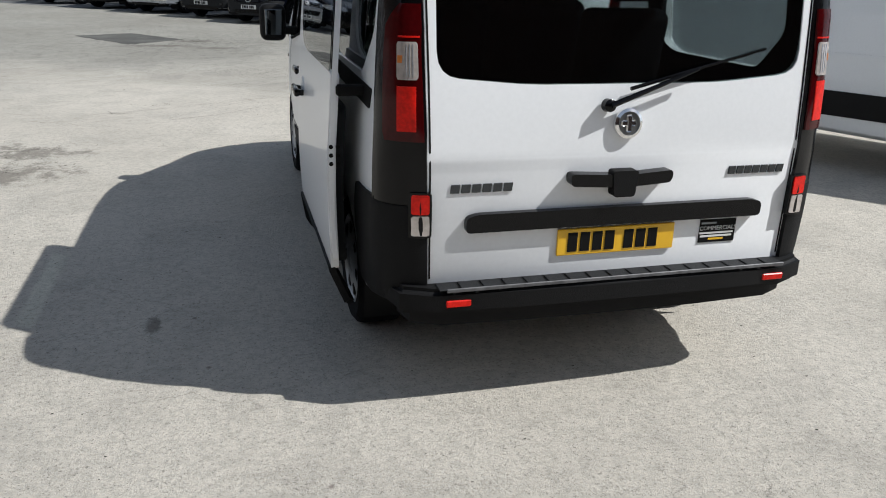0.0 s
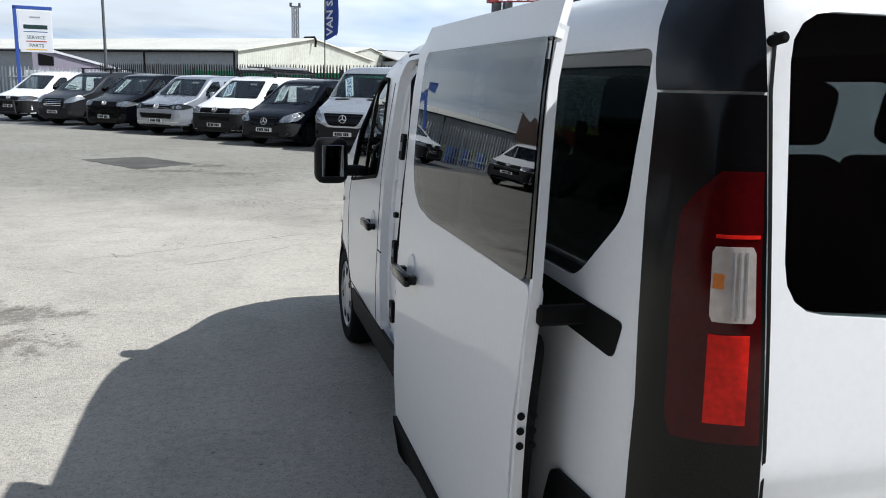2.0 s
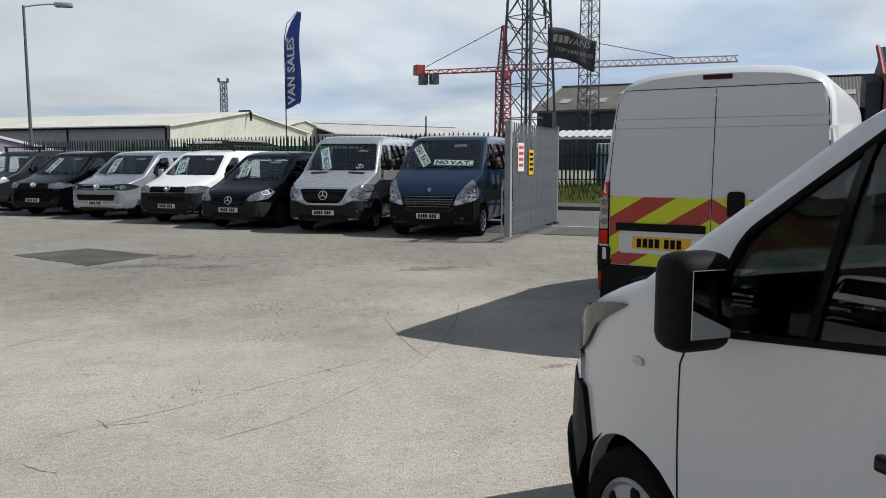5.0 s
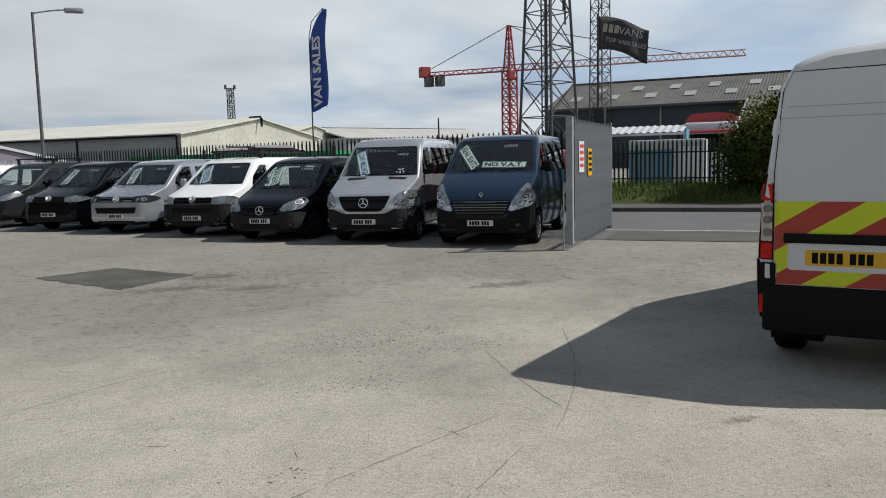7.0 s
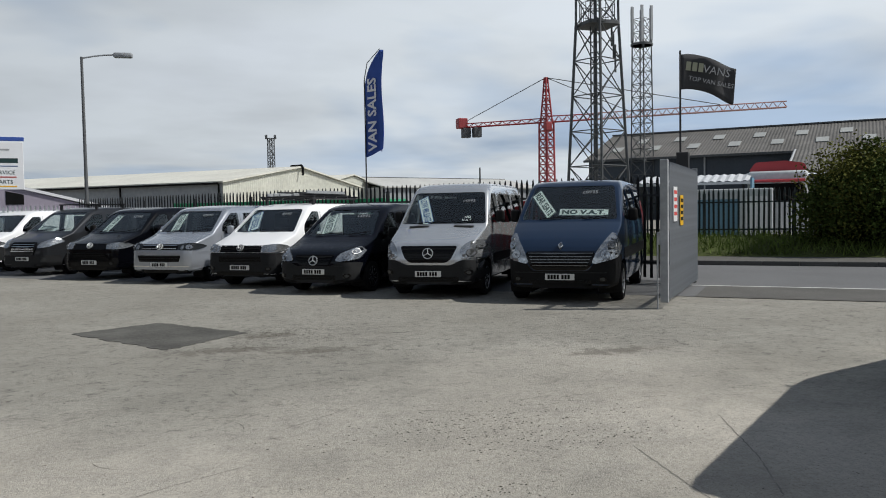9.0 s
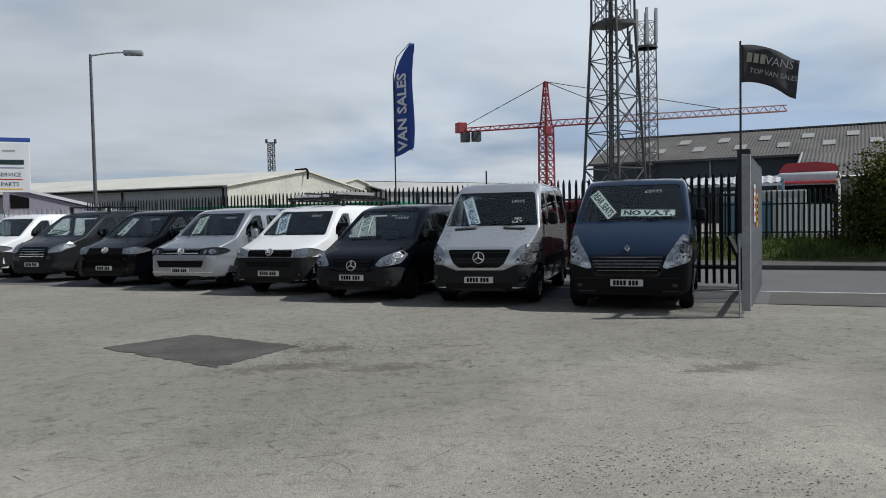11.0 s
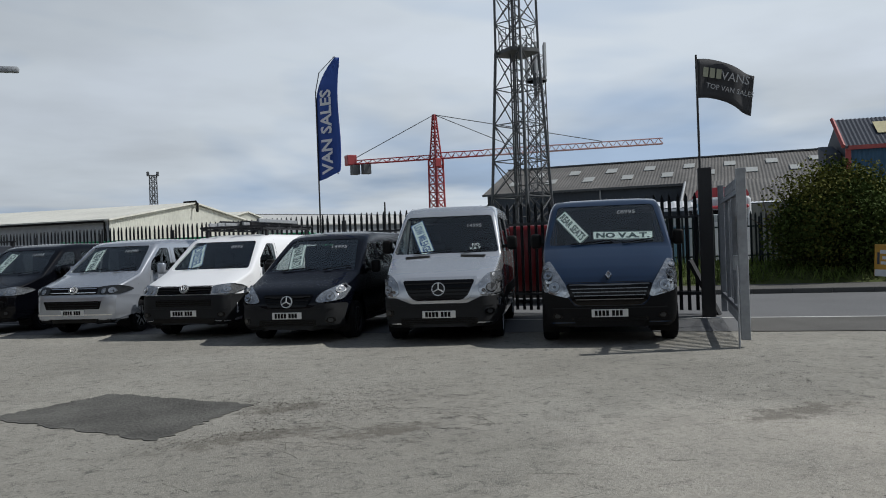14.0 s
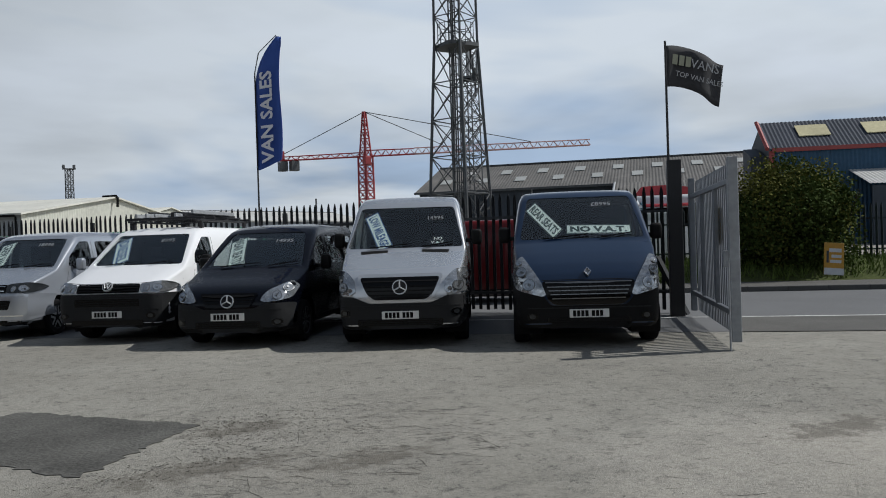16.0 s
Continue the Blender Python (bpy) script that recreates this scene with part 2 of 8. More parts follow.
CRANE_PALE = principled("faded crane paint", (0.40, 0.24, 0.23), 0.5, vary=0.15, grain=2)
BANNER_BLUE = principled("blue banner cloth", (0.035, 0.085, 0.34), 0.8, vary=0.08, grain=60, blotch=2)
BANNER_WHITE = principled("white banner print", (0.75, 0.76, 0.78), 0.8, vary=0.05)
FLAG_CLOTH = principled("dark grey flag cloth", (0.045, 0.046, 0.050), 0.9, vary=0.2, grain=60)
FLAG_PRINT = principled("grey flag print", (0.34, 0.35, 0.36), 0.8, vary=0.1)
FLAG_GREEN = principled("olive flag print", (0.26, 0.27, 0.20), 0.8, vary=0.1)


# ---- builders ----
def make_mesh(name, bm, material, smooth=None):
    me = bpy.data.meshes.new(name)
    bmesh.ops.recalc_face_normals(bm, faces=bm.faces)
    bm.to_mesh(me)
    bm.free()
    for m in (material if isinstance(material, (list, tuple)) else (material,)):
        me.materials.append(m)
    if smooth:
        me.shade_smooth()
        me.set_sharp_from_angle(angle=radians(smooth))
    return me


def part(name, bm, material, parent, label="", smooth=35):
    ob = new(name, make_mesh(name, bm, material, smooth))
    ob.parent = parent
    if label:
        ob["label"] = label
    return ob


def thing(name, label, category, m=None, group="", kind=""):
    ob = tagged(new(name), label, category, group, kind)
    if m is not None:
        ob.matrix_basis = m
    return ob


def solid(name, bm, material, label, category, m=None, group="", kind="", smooth=35):
    ob = tagged(new(name, make_mesh(name, bm, material, smooth)), label, category, group, kind)
    if m is not None:
        ob.matrix_basis = m
    return ob


def box(x0, x1, y0, y1, z0, z1, bevel=0.0, bm=None, segments=1, m=None):
    b = bmesh.new()
    bmesh.ops.create_cube(b, size=1)
    bmesh.ops.transform(b, matrix=Matrix.Translation(((x0 + x1) / 2, (y0 + y1) / 2, (z0 + z1) / 2)) @ Matrix.Diagonal((x1 - x0, y1 - y0, z1 - z0, 1)), verts=b.verts)
    if bevel:
        bmesh.ops.bevel(b, geom=b.edges[:], offset=bevel, segments=segments, profile=0.5, affect="EDGES")
    if m is not None:
        bmesh.ops.transform(b, matrix=m, verts=b.verts)
    return join(bm, b)


def join(bm, b):
    if bm is None:
        return b
    me = bpy.data.meshes.new("tmp")
    b.to_mesh(me)
    b.free()
    bm.from_mesh(me)
    bpy.data.meshes.remove(me)
    return bm


def rod(a, b, r, bm=None, sides=8, r2=None):
    a, b = Vector(a), Vector(b)
    k = bmesh.new()
    bmesh.ops.create_cone(k, cap_ends=True, segments=sides, radius1=r, radius2=r if r2 is None else r2, depth=(b - a).length)
    q = (b - a).to_track_quat("Z", "Y").to_matrix().to_4x4()
    bmesh.ops.transform(k, matrix=Matrix.Translation((a + b) / 2) @ q, verts=k.verts)
    return join(bm, k)


def tube(points, r, sides=8):
    """One bent tube through the points."""
    pts = [Vector(p) for p in points]
    bm = bmesh.new()
    rings = []
    for i, p in enumerate(pts):
        d = (pts[min(i + 1, len(pts) - 1)] - pts[max(i - 1, 0)]).normalized()
        q = d.to_track_quat("Z", "Y").to_matrix()
        rings.append([bm.verts.new(p + q @ Vector((r * math.cos(a), r * math.sin(a), 0))) for a in np.linspace(0, math.tau, sides + 1)[:-1]])
    for a, b in zip(rings, rings[1:]):
        for i in range(sides):
            j = (i + 1) % sides
            bm.faces.new((a[i], a[j], b[j], b[i]))
    bm.faces.new(rings[0])
    bm.faces.new(rings[-1])
    return bm


def lathe(profile, sides=28, axis="X"):
    """Turns (radius, along) points round an axis."""
    bm = bmesh.new()
    rings = []
    for r, h in profile:
        ring = []
        for i in range(sides):
            a = 2 * math.pi * i / sides
            c, s = r * math.cos(a), r * math.sin(a)
            ring.append(bm.verts.new({"X": (h, c, s), "Z": (c, s, h), "Y": (c, h, s)}[axis]))
        rings.append(ring)
    for p, q in zip(rings, rings[1:]):
        for i in range(sides):
            j = (i + 1) % sides
            bm.faces.new((p[i], p[j], q[j], q[i]))
    for ring in (rings[0], rings[-1]):
        bm.faces.new(ring)
    return bm


def rounded(points, r, steps=4):
    """A polygon with its corners rounded."""
    out, n = [], len(points)
    for i in range(n):
        p, a, b = Vector(points[i]), Vector(points[i - 1]), Vector(points[(i + 1) % n])
        da, db = a - p, b - p
        k = min(r, da.length * 0.45, db.length * 0.45)
        s, e = p + da.normalized() * k, p + db.normalized() * k
        for j in range(steps + 1):
            t = j / steps
            out.append(tuple(s * (1 - t) ** 2 + p * 2 * t * (1 - t) + e * t * t))
    return out


def mirrored(points):
    return [(-x, y) for x, y in reversed(points)]


def prism(points, lo, hi, axis):
    """A solid of an outline seen along an axis: X takes (y, z), Y takes (x, z), Z takes (x, y)."""
    bm = bmesh.new()
    place = {"X": lambda p, h: (h, p[0], p[1]), "Y": lambda p, h: (p[0], h, p[1]), "Z": lambda p, h: (p[0], p[1], h)}[axis]
    a = [bm.verts.new(place(p, lo)) for p in points]
    b = [bm.verts.new(place(p, hi)) for p in points]
    bm.faces.new(a)
    bm.faces.new(b)
    for i in range(len(a)):
        j = (i + 1) % len(a)
        bm.faces.new((a[i], a[j], b[j], b[i]))
    bmesh.ops.recalc_face_normals(bm, faces=bm.faces)
    return bm


def letters(text, size, depth=0.002, bold=0.0):
    """The text as a solid in the XZ plane, centred, facing -Y."""
    cu = bpy.data.curves.new("letters", "FONT")
    cu.body, cu.size, cu.extrude, cu.offset = text, size, depth, bold
    cu.align_x, cu.align_y, cu.resolution_u = "CENTER", "CENTER", 2
    ob = bpy.data.objects.new("letters", cu)
    scene.collection.objects.link(ob)
    me = bpy.data.meshes.new_from_object(ob.evaluated_get(bpy.context.evaluated_depsgraph_get()))
    bm = bmesh.new()
    bm.from_mesh(me)
    bpy.data.objects.remove(ob)
    bpy.data.curves.remove(cu)
    bpy.data.meshes.remove(me)
    bmesh.ops.transform(bm, matrix=pose(0, 0, 0, 90), verts=bm.verts)
    return bm


# ---- vehicles ----
def section(spec, s, inset=0.0):
    """Half of the body's cross-section at s metres behind the nose, from the keel up to the roof's middle."""
    w = np.interp(s, *zip(*spec["plan"])) - inset
    zt = np.interp(s, *zip(*spec["top"])) - inset
    zb = np.interp(s, *zip(*spec["keel"])) + inset
    high = max(p[1] for p in spec["top"])
    belt = spec["belt"]
    cab = min(1.0, max(0.0, (zt - belt) / (high - belt)))
    tum = spec["tumble"] * cab
    r = 0.05 + spec.get("round", 0.12) * cab
    zs = min(belt, zt - 0.09)
    crown = 0.012 + spec.get("crown", 0.03)
    h = max(0.02, zs - zb)
    bulge = spec.get("bulge", 0.02)
    return [(0, zb), (0.55 * w, zb), (0.92 * w, zb + 0.01), (0.975 * w, zb + 0.05), (w - 0.012, zb + 0.16 * h), (w - 0.002, zb + 0.34 * h), (w, zb + 0.5 * h), (w - 0.004, zb + 0.70 * h),
            (w - bulge, zs), (w - bulge - tum * 0.28, zs + (zt - r - zs) * 0.33), (w - bulge - tum * 0.58, zs + (zt - r - zs) * 0.68), (w - bulge - tum * 0.9, zt - r),
            (w - bulge - tum - 0.10 * r, zt - 0.62 * r), (w - bulge - tum - 0.34 * r, zt - 0.26 * r), (w - bulge - tum - 0.75 * r, zt - 0.06 * r), ((w - tum) * 0.62, zt + crown * 0.55), ((w - tum) * 0.3, zt + crown * 0.9), (0, zt + crown)]


def hull(spec, inset=0.0, bm=None, flip=False):
    b = bmesh.new()
    length = spec["length"]
    ss = sorted({round(p[0], 3) for key in ("top", "plan", "keel") for p in spec[key]} | {round(x, 3) for x in np.arange(0.3, length - 0.2, 0.25)})
    ss = [s for s in ss if 0 <= s <= length]
    rings = []
    for s in ss:
        si = min(max(s, inset), length - inset) if inset else s
        half = section(spec, si, inset)
        y = length / 2 - si
        pts = [(x, z) for x, z in half] + [(-x, z) for x, z in half[-2:0:-1]]
        rings.append([b.verts.new((x, y, z)) for x, z in pts])
    n = len(rings[0])
    for p, q in zip(rings, rings[1:]):
        for i in range(n):
            j = (i + 1) % n
            b.faces.new((p[i], p[j], q[j], q[i]))
    k = n // 2
    for ring, turn in ((rings[0], 1), (rings[-1], -1)):
        for i in range(k):
            a, c, d, e = ring[i], ring[i + 1], ring[(n - i - 1) % n], ring[(n - i) % n]
            quad = [v for idx, v in enumerate((a, c, d, e)) if v not in (a, c, d, e)[:idx]]
            if len(quad) > 2:
                b.faces.new(quad)
    bmesh.ops.remove_doubles(b, verts=b.verts, dist=0.0005)
    bmesh.ops.recalc_face_normals(b, faces=b.faces)
    if flip:
        bmesh.ops.reverse_faces(b, faces=b.faces)
    return join(bm, b)


class Shell:
    """The smooth outside of a vehicle, on which panels are laid."""

    def __init__(self, spec):
        from_bm = hull(spec)
        self.spec = spec
        self.tree = bvh_of(from_bm)
        from_bm.free()

    def touch(self, view, a, b):
        far = 6.0
        o, d = {"front": ((a, far, b), (0, -1, 0)), "rear": ((a, -far, b), (0, 1, 0)), "left": ((-far, a, b), (1, 0, 0)),
                "right": ((far, a, b), (-1, 0, 0)), "top": ((a, b, far), (0, 0, -1))}[view]
        hit = self.tree.ray_cast(Vector(o), Vector(d))
        h = self.spec["length"] / 2
        lost = hit[0] is None or (view == "rear" and hit[0].y > 0.30 - h) or (view == "left" and hit[0].x > -0.42) or (view == "right" and hit[0].x < 0.42)
        if lost:
            edge = {"front": (a, h - 0.2, b), "rear": (a, 0.10 - h, b), "left": (-0.95, a, b), "right": (0.95, a, b), "top": (a, b, 2.0)}[view]
            hit = self.tree.find_nearest(Vector(edge))
        normal = hit[1].copy()
        if normal.dot(Vector(d)) > 0:
            normal.negate()
        return hit[0], normal

    def panel(self, view, outline, off=0.004, thick=0.012, step=0.09):
        """A sheet of the given outline that follows the body, off metres proud of it."""
        bm = bmesh.new()
        f = bm.faces.new([bm.verts.new((p[0], p[1], 0)) for p in outline])
        xs, ys = [p[0] for p in outline], [p[1] for p in outline]
        for lo, hi, axis in ((min(xs), max(xs), 0), (min(ys), max(ys), 1)):
            n = max(1, int((hi - lo) / step))
            for i in range(1, n):
                c = lo + (hi - lo) * i / n
                co, no = ((c, 0, 0), (1, 0, 0)) if axis == 0 else ((0, c, 0), (0, 1, 0))
                bmesh.ops.bisect_plane(bm, geom=bm.verts[:] + bm.edges[:] + bm.faces[:], plane_co=co, plane_no=no)
        outer = {}
        for v in bm.verts:
            p, nrm = self.touch(view, v.co.x, v.co.y)
            if self.spec.get("soft"):
                for dx, dy in ((0.03, 0), (-0.03, 0), (0, 0.03), (0, -0.03), (0.05, 0.05), (-0.05, -0.05)):
                    nrm = nrm + self.touch(view, v.co.x + dx, v.co.y + dy)[1]
                nrm.normalize()
            outer[v] = (p + nrm * off, p + nrm * (off - thick))
        faces = [list(f.verts) for f in bm.faces]
        edges = [list(e.verts) for e in bm.edges if len(e.link_faces) == 1]
        out = bmesh.new()
        top = {v: out.verts.new(c[0]) for v, c in outer.items()}
        low = {v: out.verts.new(c[1]) for v, c in outer.items()}
        for f in faces:
            out.faces.new([top[v] for v in f])
            out.faces.new([low[v] for v in reversed(f)])
        for a, b in edges:
            out.faces.new((top[a], top[b], low[b], low[a]))
        bm.free()
        bmesh.ops.recalc_face_normals(out, faces=out.faces)
        return out

    def wrap(self, rows, off, thick, side=-1, axis=(0.60, 0.45), across=9, step=0.03):
        """A band round a rear corner: rows of (height, side edge (x, s), rear edge (x, s)), off metres proud of the body."""
        h = self.spec["length"] / 2
        ax, ay = -axis[0], axis[1] - h
        turn = lambda x, q: math.atan2(ay - (h - q), ax - x)
        zs = sorted({round(r[0], 4) for r in rows} | {round(z, 4) for z in np.arange(rows[0][0], rows[-1][0], step)})
        zs = [z for i, z in enumerate(zs) if i in (0, len(zs) - 1) or z - zs[i - 1] > 0.004]
        angles = [[turn(*r[k]) for r in rows] for k in (1, 2)]
        bm = bmesh.new()
        top, low = [], []
        for z in zs:
            lo, hi = (float(np.interp(z, [r[0] for r in rows], a)) for a in angles)
            line = []
            for i in range(across):
                a = lo + (hi - lo) * i / (across - 1)
                d = Vector((-math.cos(a), -math.sin(a), 0))
                hit = self.tree.ray_cast(Vector((ax, ay, z)) + d * 0.8, -d)
                p = hit[0] if hit[0] else Vector((ax, ay, z)) + d * 0.3
                line.append((p + d * off, p + d * (off - thick)))
            top.append([bm.verts.new((-side * p.x, p.y, p.z)) for p, _ in line])
            low.append([bm.verts.new((-side * p.x, p.y, p.z)) for _, p in line])
        for grid in (top, low):
            for a, b in zip(grid, grid[1:]):
                for i in range(across - 1):
                    bm.faces.new((a[i], a[i + 1], b[i + 1], b[i]))
        for i in range(across - 1):
            for k in (0, -1):
                bm.faces.new((top[k][i], top[k][i + 1], low[k][i + 1], low[k][i]))
        for j in range(len(zs) - 1):
            for k in (0, -1):
                bm.faces.new((top[j][k], top[j + 1][k], low[j + 1][k], low[j][k]))
        bmesh.ops.recalc_face_normals(bm, faces=bm.faces)
        return bm

    def frame_at(self, view, a, b, off=0.0, spin=0.0):
        """A pose on the body: local -Y looks outwards, X runs to the viewer's right, Z up."""
        p, n = self.touch(view, a, b)
        up = Vector((0, 0, 1))
        x = n.cross(up) * -1
        x.normalize()
        z = x.cross(-n) * 1
        z.normalize()
        if z.z < 0:
            z.negate()
        m = Matrix((x, -n, z)).transposed().to_4x4()
        if m.to_3x3().determinant() < 0:
            m = Matrix((-x, -n, z)).transposed().to_4x4()
        return Matrix.Translation(p + n * off) @ m @ pose(0, 0, 0, 0, spin, 0)


def bvh_of(bm):
    from mathutils import bvhtree
    return bvhtree.BVHTree.FromBMesh(bm)


def cut(spec, cutters, materials, low=0.33):
    """The hollow body with its openings cut through."""
    b = hull(spec)
    half = len(b.faces)
    hull(spec, 0.055, b, True)
    for f in b.faces:
        f.smooth = True
    me = bpy.data.meshes.new("body")
    b.to_mesh(me)
    for m in materials:
        me.materials.append(m)
    for i, p in enumerate(me.polygons):
        p.material_index = 1 if i >= half else 2 if p.center.z < low else 0
    b.free()
    cb = None
    for c in cutters:
        cb = join(cb, c)
    cme = bpy.data.meshes.new("cutter")
    cb.to_mesh(cme)
    cb.free()
    for m in materials:
        cme.materials.append(m)
    o, c = bpy.data.objects.new("body", me), bpy.data.objects.new("cutter", cme)
    scene.collection.objects.link(o)
    scene.collection.objects.link(c)
    mod = o.modifiers.new("cut", "BOOLEAN")
    mod.object, mod.operation, mod.solver = c, "DIFFERENCE", "EXACT"
    mod.use_self = True
    bpy.context.view_layer.update()
    done = bpy.data.meshes.new_from_object(o.evaluated_get(bpy.context.evaluated_depsgraph_get()))
    for ob in (o, c):
        bpy.data.objects.remove(ob)
    for old in (me, cme):
        bpy.data.meshes.remove(old)
    done.shade_smooth()
    done.set_sharp_from_angle(angle=radians(38))
    return done


WHEELS = {}


def wheel(parent, x, y, r, style, metal):
    """A tyre on its rim, at one corner of a vehicle."""
    key = (round(r, 3), style, metal.name)
    if key not in WHEELS:
        w = 0.11
        ty = lathe([(r * 0.66, -w * 0.85), (r * 0.70, -w), (r * 0.90, -w * 1.04), (r * 0.975, -w * 0.86), (r, -w * 0.6), (r, w * 0.6), (r * 0.975, w * 0.86), (r * 0.90, w * 1.04), (r * 0.70, w), (r * 0.66, w * 0.85)], 36)
        disc = lathe([(r * 0.67, -w * 0.5), (r * 0.67, w * 0.95), (r * 0.63, w * 0.97), (r * 0.60, w * 0.62), (r * 0.20, w * 0.55), (r * 0.16, w * 0.78), (0.012, w * 0.82)], 30)
        spokes = bmesh.new()
        count = {"five": 5, "six": 6, "seven": 7, "ten": 10, "steel": 8, "cover": 7}[style]
        for i in range(count):
            a = 360 * i / count
            wid = {"five": 0.052, "six": 0.05, "seven": 0.04, "ten": 0.022, "steel": 0.05, "cover": 0.03}[style]
            for side in ((-1, 1) if style == "five" else (0,)):
                box(w * 0.55, w * 0.86, side * wid * 0.75 - wid / 2, side * wid * 0.75 + wid / 2, r * 0.12, r * 0.63, 0.008, spokes, 1, pose(0, 0, 0, a, 0, 0))
        if style == "cover":
            disc.free()
            disc = lathe([(r * 0.67, -w * 0.5), (r * 0.68, w * 0.92), (r * 0.64, w * 1.0), (r * 0.60, w * 0.88), (r * 0.40, w * 0.96), (r * 0.24, w * 1.0), (r * 0.20, w * 0.93), (r * 0.15, w * 0.96), (0.012, w * 0.97)], 36)
            spokes.free()
            spokes = box(w * 0.80, w * 0.975, -0.030, 0.030, r * 0.36, r * 0.59, 0.012)
        WHEELS[key] = (make_mesh("tyre", ty, RUBBER, 40), make_mesh("rim", disc, BLACK_STEEL if style not in ("steel", "seven", "cover") else metal, 40), make_mesh("spokes", spokes, PLATE_BLACK if style == "cover" else metal, 40))
    t = new("wheel", WHEELS[key][0])
    t.parent = parent
    t.matrix_basis = pose(x, y, r, 0, 0, 0 if x > 0 else 180)
    for name, me in zip(("rim", "wheel_trim"), WHEELS[key][1:]):
        for i in range(7 if style == "cover" and name == "wheel_trim" else 1):
            o = new("cover_slot" if style == "cover" and name == "wheel_trim" else name, me)
            o.parent = t
            o.rotation_euler = (math.tau * i / 7, 0, 0)
    return t


def plate(parent, m, back, band=False, two=(4, 3)):
    """A number plate with plain bars for its characters, on its own frame: -Y looks outwards."""
    p = part("number_plate", box(-0.26, 0.26, 0, 0.008, -0.0555, 0.0555, 0.003), back, parent, "", None)
    p.matrix_basis = m
    x = -0.215 if not band else -0.185
    for group in two:
        for i in range(group):
            part("plate_bar", box(x, x + 0.041, -0.003, 0.001, -0.0395, 0.0395), PLATE_BLACK, p, "", None)
            x += 0.054
        x += 0.030
    if band:
        part("blue_band", box(-0.258, -0.215, -0.002, 0.001, -0.054, 0.054), PLATE_BLUE, p, "", None)
    return p


def on_screen(shell, x, z, spin, a, b, off):
    """The place on the windscreen of a point a along and b above the middle of a slanting card."""
    k = radians(spin)
    p, n = shell.touch("front", x - (a * math.cos(k) + b * math.sin(k)), z - a * math.sin(k) + b * math.cos(k))
    return p + n * off


def card(parent, shell, x, z, w, h, text, ink, spin=0.0, off=-0.018, back=None):
    """A printed card that leans on the inside of the windscreen; text runs along w, spin turns it clockwise."""
    def outline(x0, x1, z0, z1):
        k = radians(spin)
        return [(x - (a * math.cos(k) + b * math.sin(k)), z - a * math.sin(k) + b * math.cos(k)) for a, b in ((x0, z0), (x1, z0), (x1, z1), (x0, z1))]
    c = part("price_card", shell.panel("front", outline(-w / 2, w / 2, -h / 2, h / 2), off, 0.003), back or CARD_WHITE, parent, "printed card behind the windscreen", None)
    e = min(0.014, h * 0.1)
    for q in ((-w / 2, w / 2, h / 2 - e, h / 2), (-w / 2, w / 2, -h / 2, -h / 2 + e), (-w / 2, -w / 2 + e, -h / 2, h / 2), (w / 2 - e, w / 2, -h / 2, h / 2)):
        part("border", shell.panel("front", outline(*q), off + 0.002, 0.002), ink, c, "", None)
    if text is None:
        for i in range(3):
            z0 = h * (0.28 - 0.26 * i)
            part("print_bar", shell.panel("front", outline(-w * 0.40, w * (0.40 - 0.08 * i), z0 - h * 0.08, z0 + h * 0.08), off + 0.002, 0.002), ink, c, "", None)
        return c
    t = letters(text, h * 0.92, 0.0008, 0.006)
    xs, zs = [v.co.x for v in t.verts], [v.co.z for v in t.verts]
    kx, kz = w * 0.88 / (max(xs) - min(xs)), h * 0.62 / (max(zs) - min(zs))
    mx, mz = (max(xs) + min(xs)) / 2, (max(zs) + min(zs)) / 2
    for v in t.verts:
        v.co = on_screen(shell, x, z, spin, (v.co.x - mx) * kx, (v.co.z - mz) * kz, off + 0.002 - v.co.y)
    part("print", t, ink, c, "", None)
    return c


def lamp_bowls(parent, shell, bowls, off):
    """Round reflectors inside a pair of headlamps."""
    for x, z, r in bowls:
        for side in (-1, 1):
            ring = [(side * x + r * math.cos(a), z + r * math.sin(a)) for a in np.linspace(0, math.tau, 15)[:-1]]
            o = part("lamp_ring", shell.panel("front", ring, off + 0.003, 0.006, 0.2), DULL_CHROME, parent)
            part("lamp_bowl", shell.panel("front", [(side * x + (q[0] - side * x) * 0.86, z + (q[1] - z) * 0.86) for q in ring], off + 0.005, 0.004, 0.2), LAMP_GLASS, o)
            part("lamp_bulb", shell.panel("front", [(side * x + (q[0] - side * x) * 0.2, z + (q[1] - z) * 0.2) for q in ring], off + 0.009, 0.006, 0.2), DULL_CHROME, o)


def price(parent, shell, x, z, text, size=0.13):
    t = letters(text, size, 0.001)
    p = part("price_digits", t, PRICE_INK, parent, "pale sticker digits on the glass", None)
    p.matrix_basis = shell.frame_at("front", x, z, 0.012)
    return p


def mirror_pair(parent, y, z, x, mat, h=0.24, w=0.17):
    for side in (-1, 1):
        m = part("door_mirror", box(-w / 2, w / 2, -0.07, 0.07, -h / 2, h / 2, 0.05, None, 3), mat, parent)
        m.location = (side * (x + 0.06 + w / 2), y, z)
        a = part("mirror_arm", box(-0.09, 0.09, -0.035, 0.035, -0.03, 0.03, 0.012), PLASTIC, m)
        a.location = (-side * (w / 2 + 0.02), 0.0, -h * 0.22)
        g = part("mirror_glass", box(-w / 2 + 0.035, w / 2 - 0.03, -0.074, -0.068, -h / 2 + 0.045, h / 2 - 0.04, 0.002), MIRROR_DARK, m)


